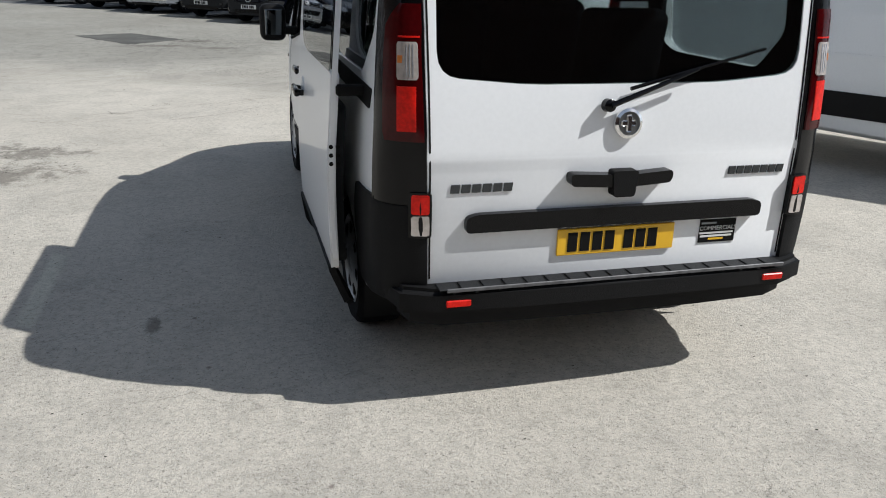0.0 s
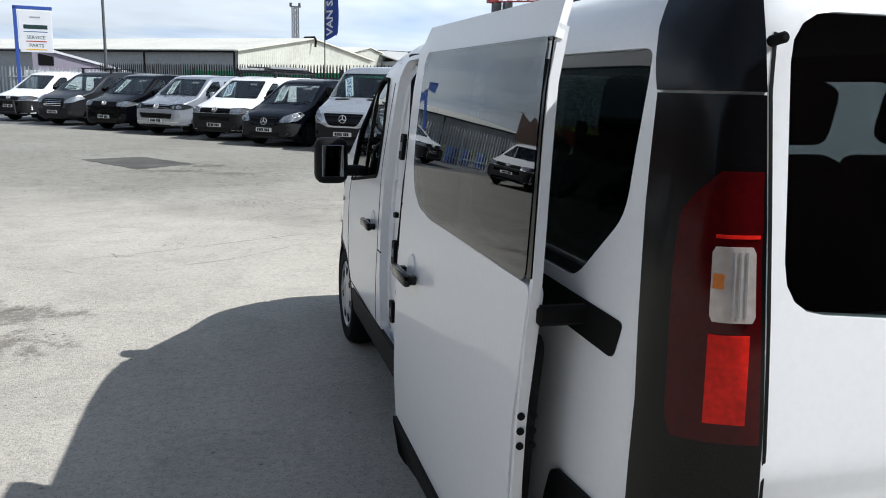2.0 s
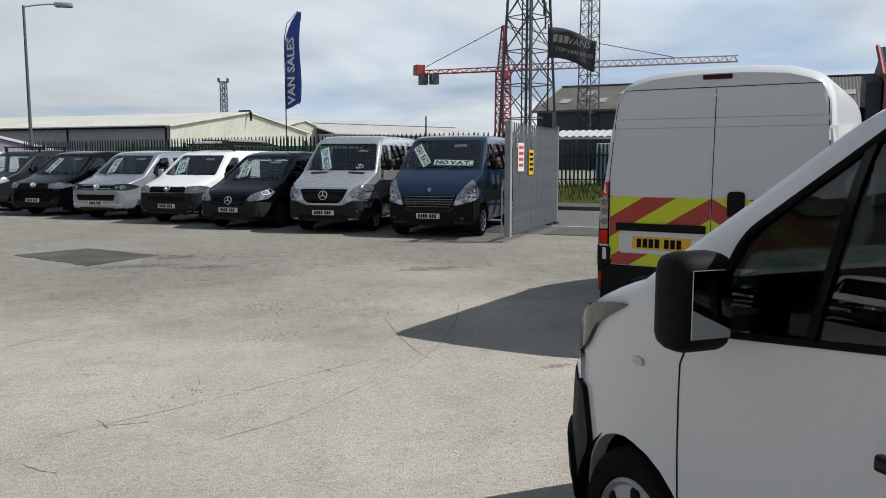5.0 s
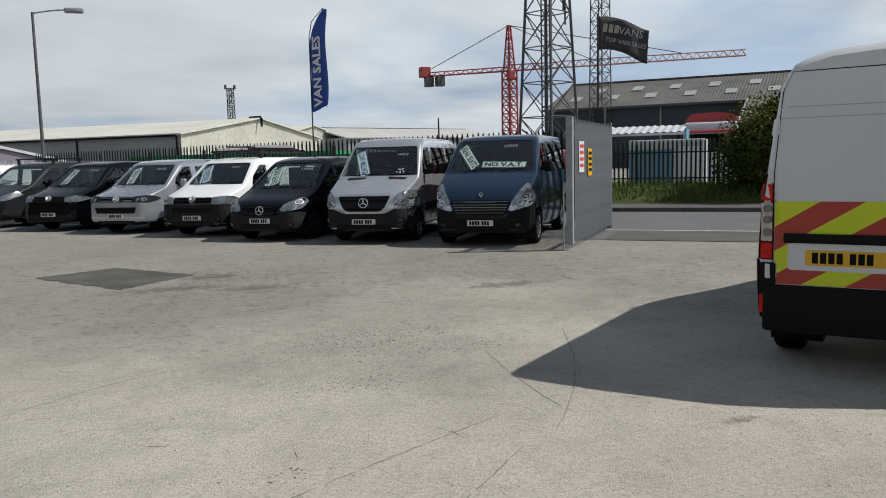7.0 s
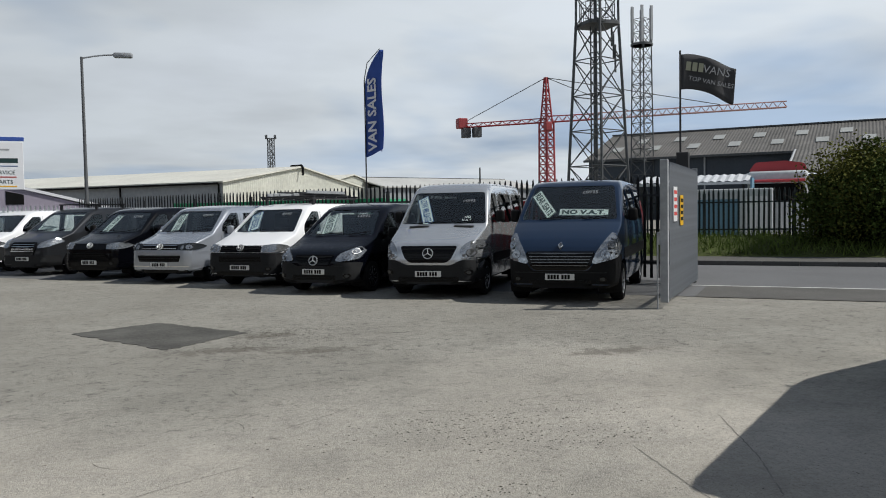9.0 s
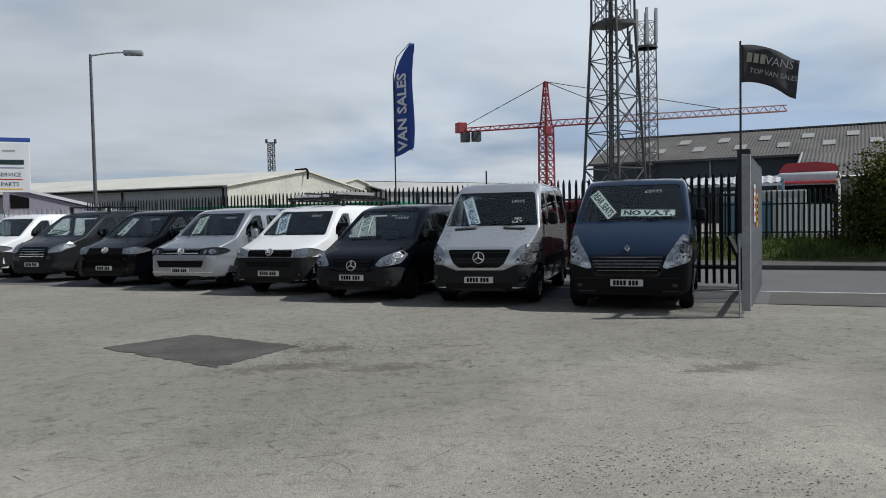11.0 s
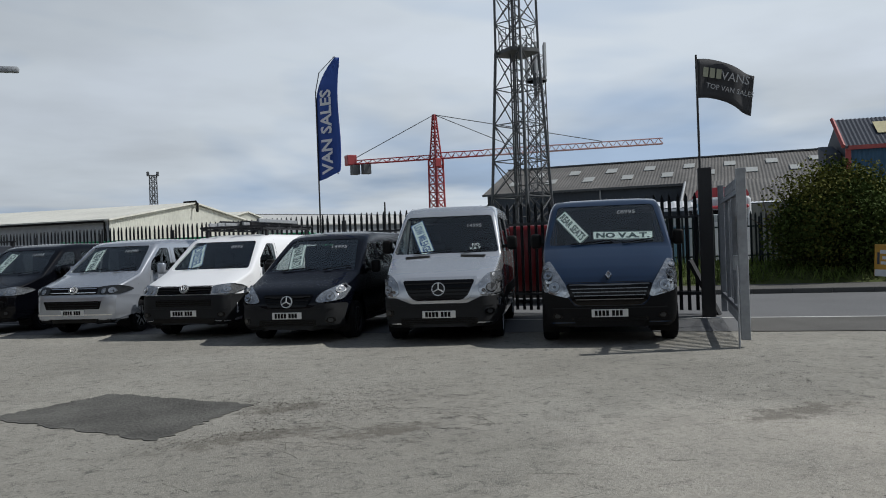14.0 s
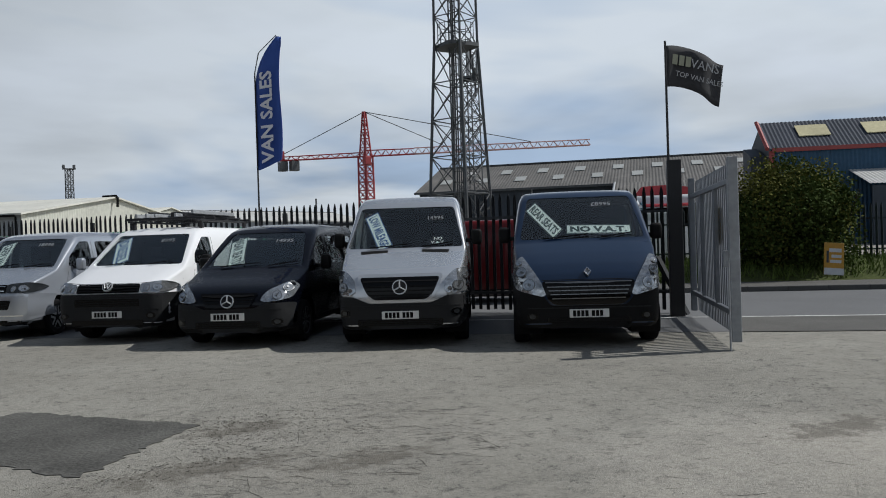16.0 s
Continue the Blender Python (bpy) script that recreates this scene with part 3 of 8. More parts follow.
def seat(parent, x, y, z, label="dark cloth seat", wide=0.48):
    s = part("seat", box(x - wide / 2, x + wide / 2, y - 0.25, y + 0.25, z, z + 0.15, 0.05, None, 3), SEAT_CLOTH, parent, label)
    part("backrest", box(x - wide / 2, x + wide / 2, -0.07, 0.07, 0, 0.62, 0.05, None, 3, pose(0, y - 0.24, z + 0.10, 12)), SEAT_CLOTH, s)
    part("headrest", box(x - 0.14, x + 0.14, -0.06, 0.06, 0.66, 0.86, 0.05, None, 3, pose(0, y - 0.24, z + 0.10, 12)), SEAT_CLOTH, s)
    return s


def side_outline(spec, pts):
    """Side outline given as (metres behind the nose, height)."""
    return [(spec["length"] / 2 - s, z) for s, z in pts]


def van(name, label, spec, m, group=""):
    """A parked van: hollow body with cut openings, glass, lamps, bumper, wheels, mirrors and plate."""
    v = thing(name, label, "van", m, group)
    L = spec["length"]
    sh = Shell(spec)
    r = spec.get("wheel", 0.33)
    cutters = []
    ws = rounded(spec["windscreen"], 0.06)
    cutters.append(prism(ws, L / 2 - spec["screen_base"] - 1.15, L / 2 + 0.5, "Y"))
    for win in spec["windows"]:
        o = rounded(side_outline(spec, win), 0.05)
        cutters.append(prism(o, 0.55, 1.5, "X"))
        if not spec.get("left_open") or win in spec["left_windows"]:
            cutters.append(prism(o, -1.5, -0.55, "X"))
    for o in spec.get("left_cuts", []):
        cutters.append(prism(rounded(side_outline(spec, o), 0.08), -1.5, -0.5, "X"))
    if "rear_window" in spec:
        cutters.append(prism(rounded(spec["rear_window"], 0.09), -L / 2 - 0.4, -L / 2 + 0.45, "Y"))
    arch = r + spec.get("arch_gap", 0.075)
    for s in spec["axles"]:
        for lo, hi in ((-1.4, -0.62), (0.62, 1.4)):
            ring = [(L / 2 - s + arch * math.cos(a), max(0.05, r + arch * math.sin(a))) for a in np.linspace(-0.5, math.pi + 0.5, 22)]
            cutters.append(prism(ring, lo, hi, "X"))
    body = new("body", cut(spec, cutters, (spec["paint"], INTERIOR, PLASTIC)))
    body.parent = v
    # arch liners
    for s in spec["axles"]:
        for side in (-1, 1):
            bm = bmesh.new()
            pts = [(L / 2 - s + (arch + 0.012) * math.cos(a), max(0.06, r + (arch + 0.012) * math.sin(a))) for a in np.linspace(-0.45, math.pi + 0.45, 18)]
            inner = [bm.verts.new((side * 0.60, *p)) for p in pts]
            outer = [bm.verts.new((side * (spec["arch_x"] - 0.03), *p)) for p in pts]
            for i in range(len(pts) - 1):
                bm.faces.new((inner[i], inner[i + 1], outer[i + 1], outer[i]))
            bm.faces.new(inner)
            part("arch_liner", bm, PLASTIC, v)
            wheel(v, side * (spec["arch_x"] - 0.135), L / 2 - s, r, spec.get("rim", "seven"), spec.get("rim_metal", ALLOY))
    part("windscreen", sh.panel("front", ws, -0.006, 0.005), spec.get("screen_glass", GLASS), v, "", 60).visible_shadow = False
    for win in spec["windows"]:
        o = rounded(side_outline(spec, win), 0.05)
        part("window", sh.panel("right", o, -0.008, 0.005), spec.get("right_glass", spec.get("side_glass", TINTED)), v, "", 60)
        if not spec.get("left_open") or win in spec["left_windows"]:
            part("window", sh.panel("left", o, -0.008, 0.005), spec.get("side_glass", TINTED), v, "", 60)
    if "rear_window" in spec:
        part("rear_window", sh.panel("rear", rounded(spec["rear_window"], 0.09), -0.006, 0.005), spec.get("rear_glass", TINTED), v, "", 60)
    for view, outline, mat, off, thick, nm, rad, lab in spec["panels"]:
        pts = side_outline(spec, outline) if view in ("left", "right") else outline
        part(nm, sh.panel(view, rounded(pts, rad), off, thick, 0.035 if nm in spec.get("fine", ()) else 0.07), mat, v, lab)
    for view, pts, nm in spec.get("seams", []):
        pts = side_outline(spec, pts) if view in ("left", "right") else pts
        for a, b in zip(pts, pts[1:]):
            d = (Vector(b) - Vector(a)).normalized()
            k = Vector((-d.y, d.x)) * 0.0035
            quad = [tuple(Vector(a) + k), tuple(Vector(b) + k), tuple(Vector(b) - k), tuple(Vector(a) - k)]
            part(nm, sh.panel(view, quad, 0.0015, 0.006), CREASE_SHADE if nm == "panel_crease" else PLATE_BLACK, v)
    return v, sh


def both(view, outline, mat, off, thick, nm, rad=0.02, lab=""):
    """The panel and its mirror image on the other side."""
    if view in ("left", "right"):
        return [("left", outline, mat, off, thick, nm, rad, lab), ("right", outline, mat, off, thick, nm, rad, lab)]
    return [(view, outline, mat, off, thick, nm, rad, lab), (view, mirrored(outline), mat, off, thick, nm, rad, lab)]


def one(view, outline, mat, off, thick, nm, rad=0.02, lab=""):
    return [(view, outline, mat, off, thick, nm, rad, lab)]


def rect(x0, x1, z0, z1):
    return [(x0, z0), (x1, z0), (x1, z1), (x0, z1)]


def parked(u, n, turn, spec):
    """The pose of a van whose nose is at u, n, facing the yard, turned by so many degrees."""
    a = radians(turn)
    fu, fn = math.sin(a), -math.cos(a)
    h = 0.97 * spec["length"] / 2
    x, y, _ = yard(u - fu * h, n - fn * h)
    fx, fy = fu * UX + fn * NX, fu * UY + fn * NY
    return pose(x, y, 0, 0, 0, math.degrees(math.atan2(-fx, fy))) @ Matrix.Scale(0.97, 4)


def disc_badge(v, sh, z, r, name="badge", inner=True):
    m = sh.frame_at("front", 0, z, 0.046)
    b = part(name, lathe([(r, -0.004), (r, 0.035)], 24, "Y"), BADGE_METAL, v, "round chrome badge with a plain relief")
    b.matrix_basis = m
    part("badge_disc", lathe([(r * 0.86, -0.006), (r * 0.86, 0.0)], 24, "Y"), GLOSS_BLACK, b)
    if inner == "chevrons":
        y = -0.009
        zig = [(-0.62, 0.50), (-0.34, -0.62), (0.0, 0.02), (0.34, -0.62), (0.62, 0.50)]
        bm = None
        for line in (zig, [(-0.26, 0.72), (0.0, 0.14), (0.26, 0.72)]):
            for a, c in zip(line, line[1:]):
                bm = rod((a[0] * r, y, a[1] * r), (c[0] * r, y, c[1] * r), r * 0.09, bm, 6)
        part("badge_relief", bm, BADGE_METAL, b)
    elif inner:
        y = -0.008
        part("badge_relief", rod((0, y, 0), (0, y, r * 0.85), r * 0.10, rod((0, y, 0), (r * 0.73, y, -r * 0.42), r * 0.10, rod((0, y, 0), (-r * 0.73, y, -r * 0.42), r * 0.10))), BADGE_METAL, b)


def wipers(v, sh, pts):
    for (x0, z0), (x1, z1) in pts:
        a, na = sh.touch("front", x0, z0)
        b, nb = sh.touch("front", x1, z1)
        part("wiper", rod(a + na * 0.02, b + nb * 0.02, 0.010, None, 6, 0.007), GLOSS_BLACK, v)


def slats(sh, v, x0, x1, zs, mat, h=0.018, off=0.022, taper=0.0):
    for i, z in enumerate(zs):
        k = taper * i
        part("grille_slat", sh.panel("front", rect(x0 + k, x1 - k, z - h / 2, z + h / 2), off, 0.02, 0.07), mat, v)


MASTER = dict(length=5.05, belt=1.38, tumble=0.14, round=0.07, crown=0.0, paint=BLUE_PAINT, wheel=0.34, axles=(0.86, 4.05), arch_x=1.03, rim="steel", rim_metal=TRIM_SILVER,
    top=[(0, 0.70), (0.03, 0.86), (0.10, 0.98), (0.22, 1.10), (0.45, 1.24), (0.70, 1.36), (0.88, 1.44), (1.15, 1.70), (1.45, 1.97), (1.58, 2.08), (1.70, 2.15), (1.9, 2.20), (2.4, 2.23), (4.85, 2.23), (4.98, 2.18), (5.05, 2.05)],
    plan=[(0, 0.74), (0.04, 0.83), (0.12, 0.90), (0.3, 0.955), (0.6, 0.99), (1.0, 1.02), (1.4, 1.03), (4.6, 1.03), (4.98, 1.0), (5.05, 0.94)],
    keel=[(0, 0.278), (5.05, 0.29)], screen_base=0.88,
    windscreen=[(-0.89, 1.47), (0.89, 1.47), (0.76, 2.10), (-0.76, 2.10)],
    windows=[[(1.22, 1.46), (2.02, 1.43), (2.02, 2.02), (1.66, 2.02), (1.30, 1.66)], [(2.2, 1.43), (3.35, 1.43), (3.35, 2.02), (2.2, 2.02)], [(3.5, 1.43), (4.7, 1.43), (4.7, 2.02), (3.5, 2.02)]])
MASTER["panels"] = (one("front", [(-0.96, 0.28), (0.96, 0.28), (0.99, 0.86), (0.86, 0.92), (0.66, 0.80), (0.50, 0.58), (-0.50, 0.58), (-0.66, 0.80), (-0.86, 0.92), (-0.99, 0.86)], PLASTIC, 0.022, 0.03, "bumper", 0.05)
    + one("front", [(-0.62, 0.895), (0.62, 0.895), (0.54, 0.66), (0.44, 0.59), (-0.44, 0.59), (-0.54, 0.66)], GLOSS_BLACK, 0.026, 0.02, "grille", 0.05)
    + both("front", [(-0.86, 1.22), (-0.92, 1.20), (-0.985, 0.98), (-0.95, 0.80), (-0.62, 0.70), (-0.56, 0.72), (-0.62, 0.88), (-0.74, 1.06)], LAMP_GLASS, 0.028, 0.025, "headlamp", 0.05)
    + one("front", rect(-0.55, 0.55, 0.36, 0.42), GLOSS_BLACK, 0.026, 0.01, "lower_intake", 0.02)
    + both("left", [(0.9, 0.75), (5.0, 0.75), (5.0, 0.95), (0.9, 0.95)], PLASTIC, 0.008, 0.012, "side_moulding", 0.03))
MASTER["bowls"] = ((0.78, 0.86, 0.075), (0.87, 1.02, 0.06), (0.90, 1.13, 0.03))
MASTER["seams"] = [("left", [(1.12, 0.40), (1.08, 1.0), (1.2, 1.5)], "door_seam"), ("left", [(2.1, 0.40), (2.1, 2.1)], "door_seam"), ("front", [(-0.95, 1.22), (-0.6, 0.92), (0.6, 0.92), (0.95, 1.22)], "bonnet_seam")]

SPRINTER = dict(length=5.26, belt=1.40, tumble=0.13, round=0.07, crown=0.0, paint=SILVER_PAINT, wheel=0.34, axles=(0.98, 4.23), arch_x=0.955, rim="steel", rim_metal=TRIM_SILVER,
    top=[(0, 0.72), (0.03, 0.90), (0.10, 1.01), (0.30, 1.11), (0.60, 1.22), (0.90, 1.33), (1.02, 1.38), (1.35, 1.72), (1.62, 2.00), (1.74, 2.11), (1.88, 2.18), (2.1, 2.23), (2.6, 2.25), (5.05, 2.25), (5.20, 2.18), (5.26, 2.0)],
    plan=[(0, 0.68), (0.04, 0.77), (0.12, 0.84), (0.3, 0.89), (0.6, 0.92), (1.1, 0.955), (4.9, 0.955), (5.2, 0.93), (5.26, 0.88)],
    keel=[(0, 0.278), (5.26, 0.30)], screen_base=1.02,
    windscreen=[(-0.89, 1.41), (0.89, 1.41), (0.74, 2.05), (-0.74, 2.05)],
    windows=[[(1.38, 1.42), (2.2, 1.40), (2.2, 2.02), (1.80, 2.02), (1.48, 1.66)], [(2.35, 1.40), (3.7, 1.40), (3.7, 2.02), (2.35, 2.02)], [(3.85, 1.40), (5.0, 1.40), (5.0, 2.02), (3.85, 2.02)]])
SPRINTER["panels"] = (one("front", [(-0.93, 0.28), (0.93, 0.28), (0.96, 0.74), (0.66, 0.74), (0.44, 0.64), (-0.44, 0.64), (-0.66, 0.74), (-0.96, 0.74)], GREY_PLASTIC, 0.024, 0.03, "bumper", 0.05)
    + one("front", [(-0.62, 1.03), (0.62, 1.03), (0.50, 0.74), (0.38, 0.645), (-0.38, 0.645), (-0.50, 0.74)], SILVER_PAINT, 0.024, 0.02, "grille_surround", 0.06)
    + one("front", [(-0.57, 0.99), (0.57, 0.99), (0.46, 0.76), (0.36, 0.69), (-0.36, 0.69), (-0.46, 0.76)], GLOSS_BLACK, 0.030, 0.02, "grille", 0.05)
    + both("front", [(-0.92, 1.12), (-0.965, 0.96), (-0.95, 0.78), (-0.70, 0.76), (-0.62, 0.80), (-0.64, 0.96), (-0.76, 1.06)], LAMP_GLASS, 0.028, 0.025, "headlamp", 0.04)
    + both("front", [(-0.66, 1.325), (-0.26, 1.345), (-0.26, 1.375), (-0.68, 1.365)], PLATE_BLACK, 0.006, 0.01, "bonnet_vent", 0.012)
    + one("front", rect(-0.60, 0.60, 0.33, 0.42), GLOSS_BLACK, 0.028, 0.01, "lower_intake", 0.02)
    + both("front", rect(-0.84, -0.70, 0.46, 0.56), DARK_LAMP, 0.028, 0.01, "fog_lamp", 0.03)
    + both("left", [(1.4, 0.62), (5.2, 0.62), (5.2, 0.80), (1.4, 0.80)], PLASTIC, 0.008, 0.012, "side_moulding", 0.03))
SPRINTER["bowls"] = ((0.80, 0.87, 0.07), (0.90, 0.99, 0.045), (0.70, 0.83, 0.03))
SPRINTER["seams"] = [("left", [(1.32, 0.42), (1.30, 1.0), (1.40, 1.4)], "door_seam"), ("left", [(2.28, 0.42), (2.28, 2.15)], "door_seam")]

VITO = dict(length=4.76, belt=1.14, tumble=0.15, round=0.09, crown=0.005, paint=NAVY_PAINT, wheel=0.325, axles=(0.88, 4.08), arch_x=0.945, rim="ten", rim_metal=ALLOY,
    top=[(0, 0.62), (0.03, 0.74), (0.12, 0.83), (0.35, 0.92), (0.70, 1.02), (1.0, 1.13), (1.05, 1.15), (1.5, 1.47), (1.85, 1.70), (2.0, 1.78), (2.2, 1.83), (2.6, 1.87), (4.4, 1.86), (4.62, 1.78), (4.76, 1.5)],
    plan=[(0, 0.62), (0.04, 0.74), (0.12, 0.82), (0.3, 0.88), (0.6, 0.92), (1.0, 0.945), (4.4, 0.945), (4.7, 0.90), (4.76, 0.84)],
    keel=[(0, 0.238), (4.76, 0.25)], screen_base=1.05,
    windscreen=[(-0.81, 1.18), (0.81, 1.18), (0.63, 1.73), (-0.63, 1.73)],
    windows=[[(1.45, 1.20), (2.2, 1.18), (2.2, 1.66), (1.95, 1.66), (1.55, 1.38)], [(2.35, 1.18), (3.4, 1.18), (3.4, 1.66), (2.35, 1.66)], [(3.52, 1.18), (4.5, 1.18), (4.45, 1.66), (3.52, 1.66)]])
VITO["panels"] = (one("front", [(-0.86, 0.24), (0.86, 0.24), (0.90, 0.66), (0.6, 0.66), (0.36, 0.58), (-0.36, 0.58), (-0.6, 0.66), (-0.90, 0.66)], GREY_PLASTIC, 0.024, 0.03, "bumper", 0.05)
    + one("front", [(-0.45, 0.80), (0.45, 0.80), (0.34, 0.61), (-0.34, 0.61)], GLOSS_BLACK, 0.026, 0.02, "grille", 0.03)
    + both("front", [(-0.86, 0.96), (-0.905, 0.90), (-0.87, 0.72), (-0.58, 0.67), (-0.49, 0.70), (-0.58, 0.82)], LAMP_GLASS, 0.026, 0.025, "headlamp", 0.04)
    + one("front", rect(-0.5, 0.5, 0.30, 0.40), GLOSS_BLACK, 0.028, 0.01, "lower_intake", 0.02)
    + both("front", rect(-0.80, -0.66, 0.34, 0.44), DARK_LAMP, 0.028, 0.01, "fog_lamp", 0.03)
    + both("left", [(1.35, 0.24), (3.7, 0.24), (3.7, 0.36), (1.35, 0.36)], PLASTIC, 0.012, 0.02, "sill_trim", 0.02))
VITO["bowls"] = ((0.73, 0.77, 0.06), (0.83, 0.87, 0.045))
VITO["lamp_off"] = 0.026
VITO["seams"] = [("left", [(1.30, 0.40), (1.30, 1.1), (1.42, 1.2)], "door_seam"), ("left", [(2.28, 0.40), (2.28, 1.75)], "door_seam")]

T_VAN = dict(length=4.89, belt=1.19, tumble=0.13, round=0.07, crown=0.005, paint=WHITE_PAINT, wheel=0.33, axles=(0.90, 3.90), arch_x=0.95, rim="steel", rim_metal=TRIM_SILVER,
    top=[(0, 0.72), (0.03, 0.86), (0.10, 0.95), (0.30, 1.02), (0.60, 1.11), (0.85, 1.19), (0.92, 1.22), (1.30, 1.51), (1.62, 1.75), (1.75, 1.83), (1.95, 1.88), (2.3, 1.91), (4.6, 1.91), (4.82, 1.83), (4.89, 1.5)],
    plan=[(0, 0.74), (0.04, 0.82), (0.12, 0.88), (0.3, 0.915), (0.6, 0.935), (1.0, 0.952), (4.6, 0.952), (4.83, 0.93), (4.89, 0.88)],
    keel=[(0, 0.268), (4.89, 0.28)], screen_base=0.92,
    windscreen=[(-0.83, 1.25), (0.83, 1.25), (0.67, 1.78), (-0.67, 1.78)],
    windows=[[(1.28, 1.25), (2.08, 1.22), (2.08, 1.72), (1.78, 1.72), (1.36, 1.42)]])
T_VAN["panels"] = (one("front", [(-0.93, 0.27), (0.93, 0.27), (0.945, 0.80), (-0.945, 0.80)], GREY_PLASTIC, 0.024, 0.03, "bumper", 0.05)
    + one("front", rect(-0.54, 0.54, 0.815, 0.945), GLOSS_BLACK, 0.022, 0.02, "grille", 0.02)
    + both("front", [(-0.90, 0.985), (-0.93, 0.90), (-0.90, 0.82), (-0.58, 0.82), (-0.55, 0.945)], LAMP_GLASS, 0.026, 0.025, "headlamp", 0.03)
    + one("front", rect(-0.56, 0.56, 0.60, 0.72), GLOSS_BLACK, 0.028, 0.01, "lower_intake", 0.02)
    + one("front", rect(-0.62, 0.62, 0.30, 0.38), GLOSS_BLACK, 0.028, 0.01, "lower_intake", 0.02))
T_VAN["bowls"] = ((0.82, 0.895, 0.05), (0.68, 0.885, 0.045))
T_VAN["lamp_off"] = 0.027
T_VAN["seams"] = [("left", [(1.22, 0.42), (1.20, 1.0), (1.28, 1.25)], "door_seam"), ("left", [(2.16, 0.42), (2.16, 1.8)], "door_seam"), ("front", [(-0.93, 0.995), (-0.5, 0.965), (0.5, 0.965), (0.93, 0.995)], "bonnet_seam")]

T_SILVER = dict(T_VAN, paint=PALE_SILVER, rim="five", rim_metal=ALLOY, windows=T_VAN["windows"] + [[(2.3, 1.22), (3.35, 1.22), (3.35, 1.72), (2.3, 1.72)]])
T_SILVER["panels"] = (one("front", [(-0.93, 0.27), (0.93, 0.27), (0.945, 0.80), (-0.945, 0.80)], PALE_SILVER, 0.024, 0.03, "bumper", 0.05)
    + one("front", rect(-0.54, 0.54, 0.83, 0.955), GLOSS_BLACK, 0.028, 0.02, "grille", 0.02)
    + both("front", [(-0.90, 0.985), (-0.93, 0.90), (-0.90, 0.82), (-0.56, 0.83), (-0.54, 0.955)], DARK_LAMP, 0.028, 0.025, "headlamp", 0.03)
    + one("front", [(-0.66, 0.70), (0.66, 0.70), (0.60, 0.54), (-0.60, 0.54)], GLOSS_BLACK, 0.028, 0.01, "lower_intake", 0.02)
    + one("front", rect(-0.82, 0.82, 0.42, 0.44), CHROME, 0.030, 0.01, "chrome_strip", 0.005)
    + one("front", rect(-0.80, 0.80, 0.27, 0.35), GLOSS_BLACK, 0.028, 0.01, "lower_intake", 0.02))
T_BLACK = dict(T_VAN, paint=BLACK_PAINT, rim="five", rim_metal=BLACK_STEEL, windows=T_SILVER["windows"])
T_BLACK["panels"] = T_VAN["panels"][:1] and [(p[0], p[1], BLACK_PAINT if p[5] == "bumper" else p[2], *p[3:]) for p in T_VAN["panels"]]
T_PLAIN = dict(T_VAN)

CUSTOM = dict(length=4.97, belt=1.22, tumble=0.15, round=0.09, crown=0.005, paint=GREY_PAINT, wheel=0.33, axles=(0.95, 3.88), arch_x=0.985, rim="five", rim_metal=ALLOY,
    top=[(0, 0.66), (0.03, 0.82), (0.10, 0.93), (0.30, 1.02), (0.60, 1.12), (0.95, 1.24), (1.4, 1.56), (1.75, 1.80), (1.92, 1.88), (2.1, 1.93), (2.5, 1.97), (4.7, 1.96), (4.9, 1.86), (4.97, 1.5)],
    plan=[(0, 0.66), (0.04, 0.78), (0.12, 0.86), (0.3, 0.92), (0.6, 0.955), (1.0, 0.985), (4.6, 0.985), (4.9, 0.95), (4.97, 0.88)],
    keel=[(0, 0.258), (4.97, 0.28)], screen_base=0.95,
    windscreen=[(-0.85, 1.27), (0.85, 1.27), (0.67, 1.83), (-0.67, 1.83)],
    windows=[[(1.40, 1.27), (2.2, 1.24), (2.2, 1.76), (1.86, 1.76), (1.46, 1.46)], [(2.35, 1.24), (3.4, 1.24), (3.4, 1.76), (2.35, 1.76)]])
CUSTOM["panels"] = (one("front", [(-0.92, 0.26), (0.92, 0.26), (0.95, 0.60), (-0.95, 0.60)], GREY_PLASTIC, 0.022, 0.03, "bumper", 0.05)
    + one("front", [(-0.46, 0.96), (0.46, 0.96), (0.52, 0.80), (0.40, 0.56), (-0.40, 0.56), (-0.52, 0.80)], GLOSS_BLACK, 0.026, 0.02, "grille", 0.03)
    + both("front", [(-0.90, 1.10), (-0.95, 0.98), (-0.86, 0.84), (-0.60, 0.80), (-0.54, 0.86), (-0.70, 1.0)], LAMP_GLASS, 0.026, 0.025, "headlamp", 0.04)
    + both("front", rect(-0.84, -0.68, 0.42, 0.54), DARK_LAMP, 0.028, 0.01, "fog_lamp", 0.03))


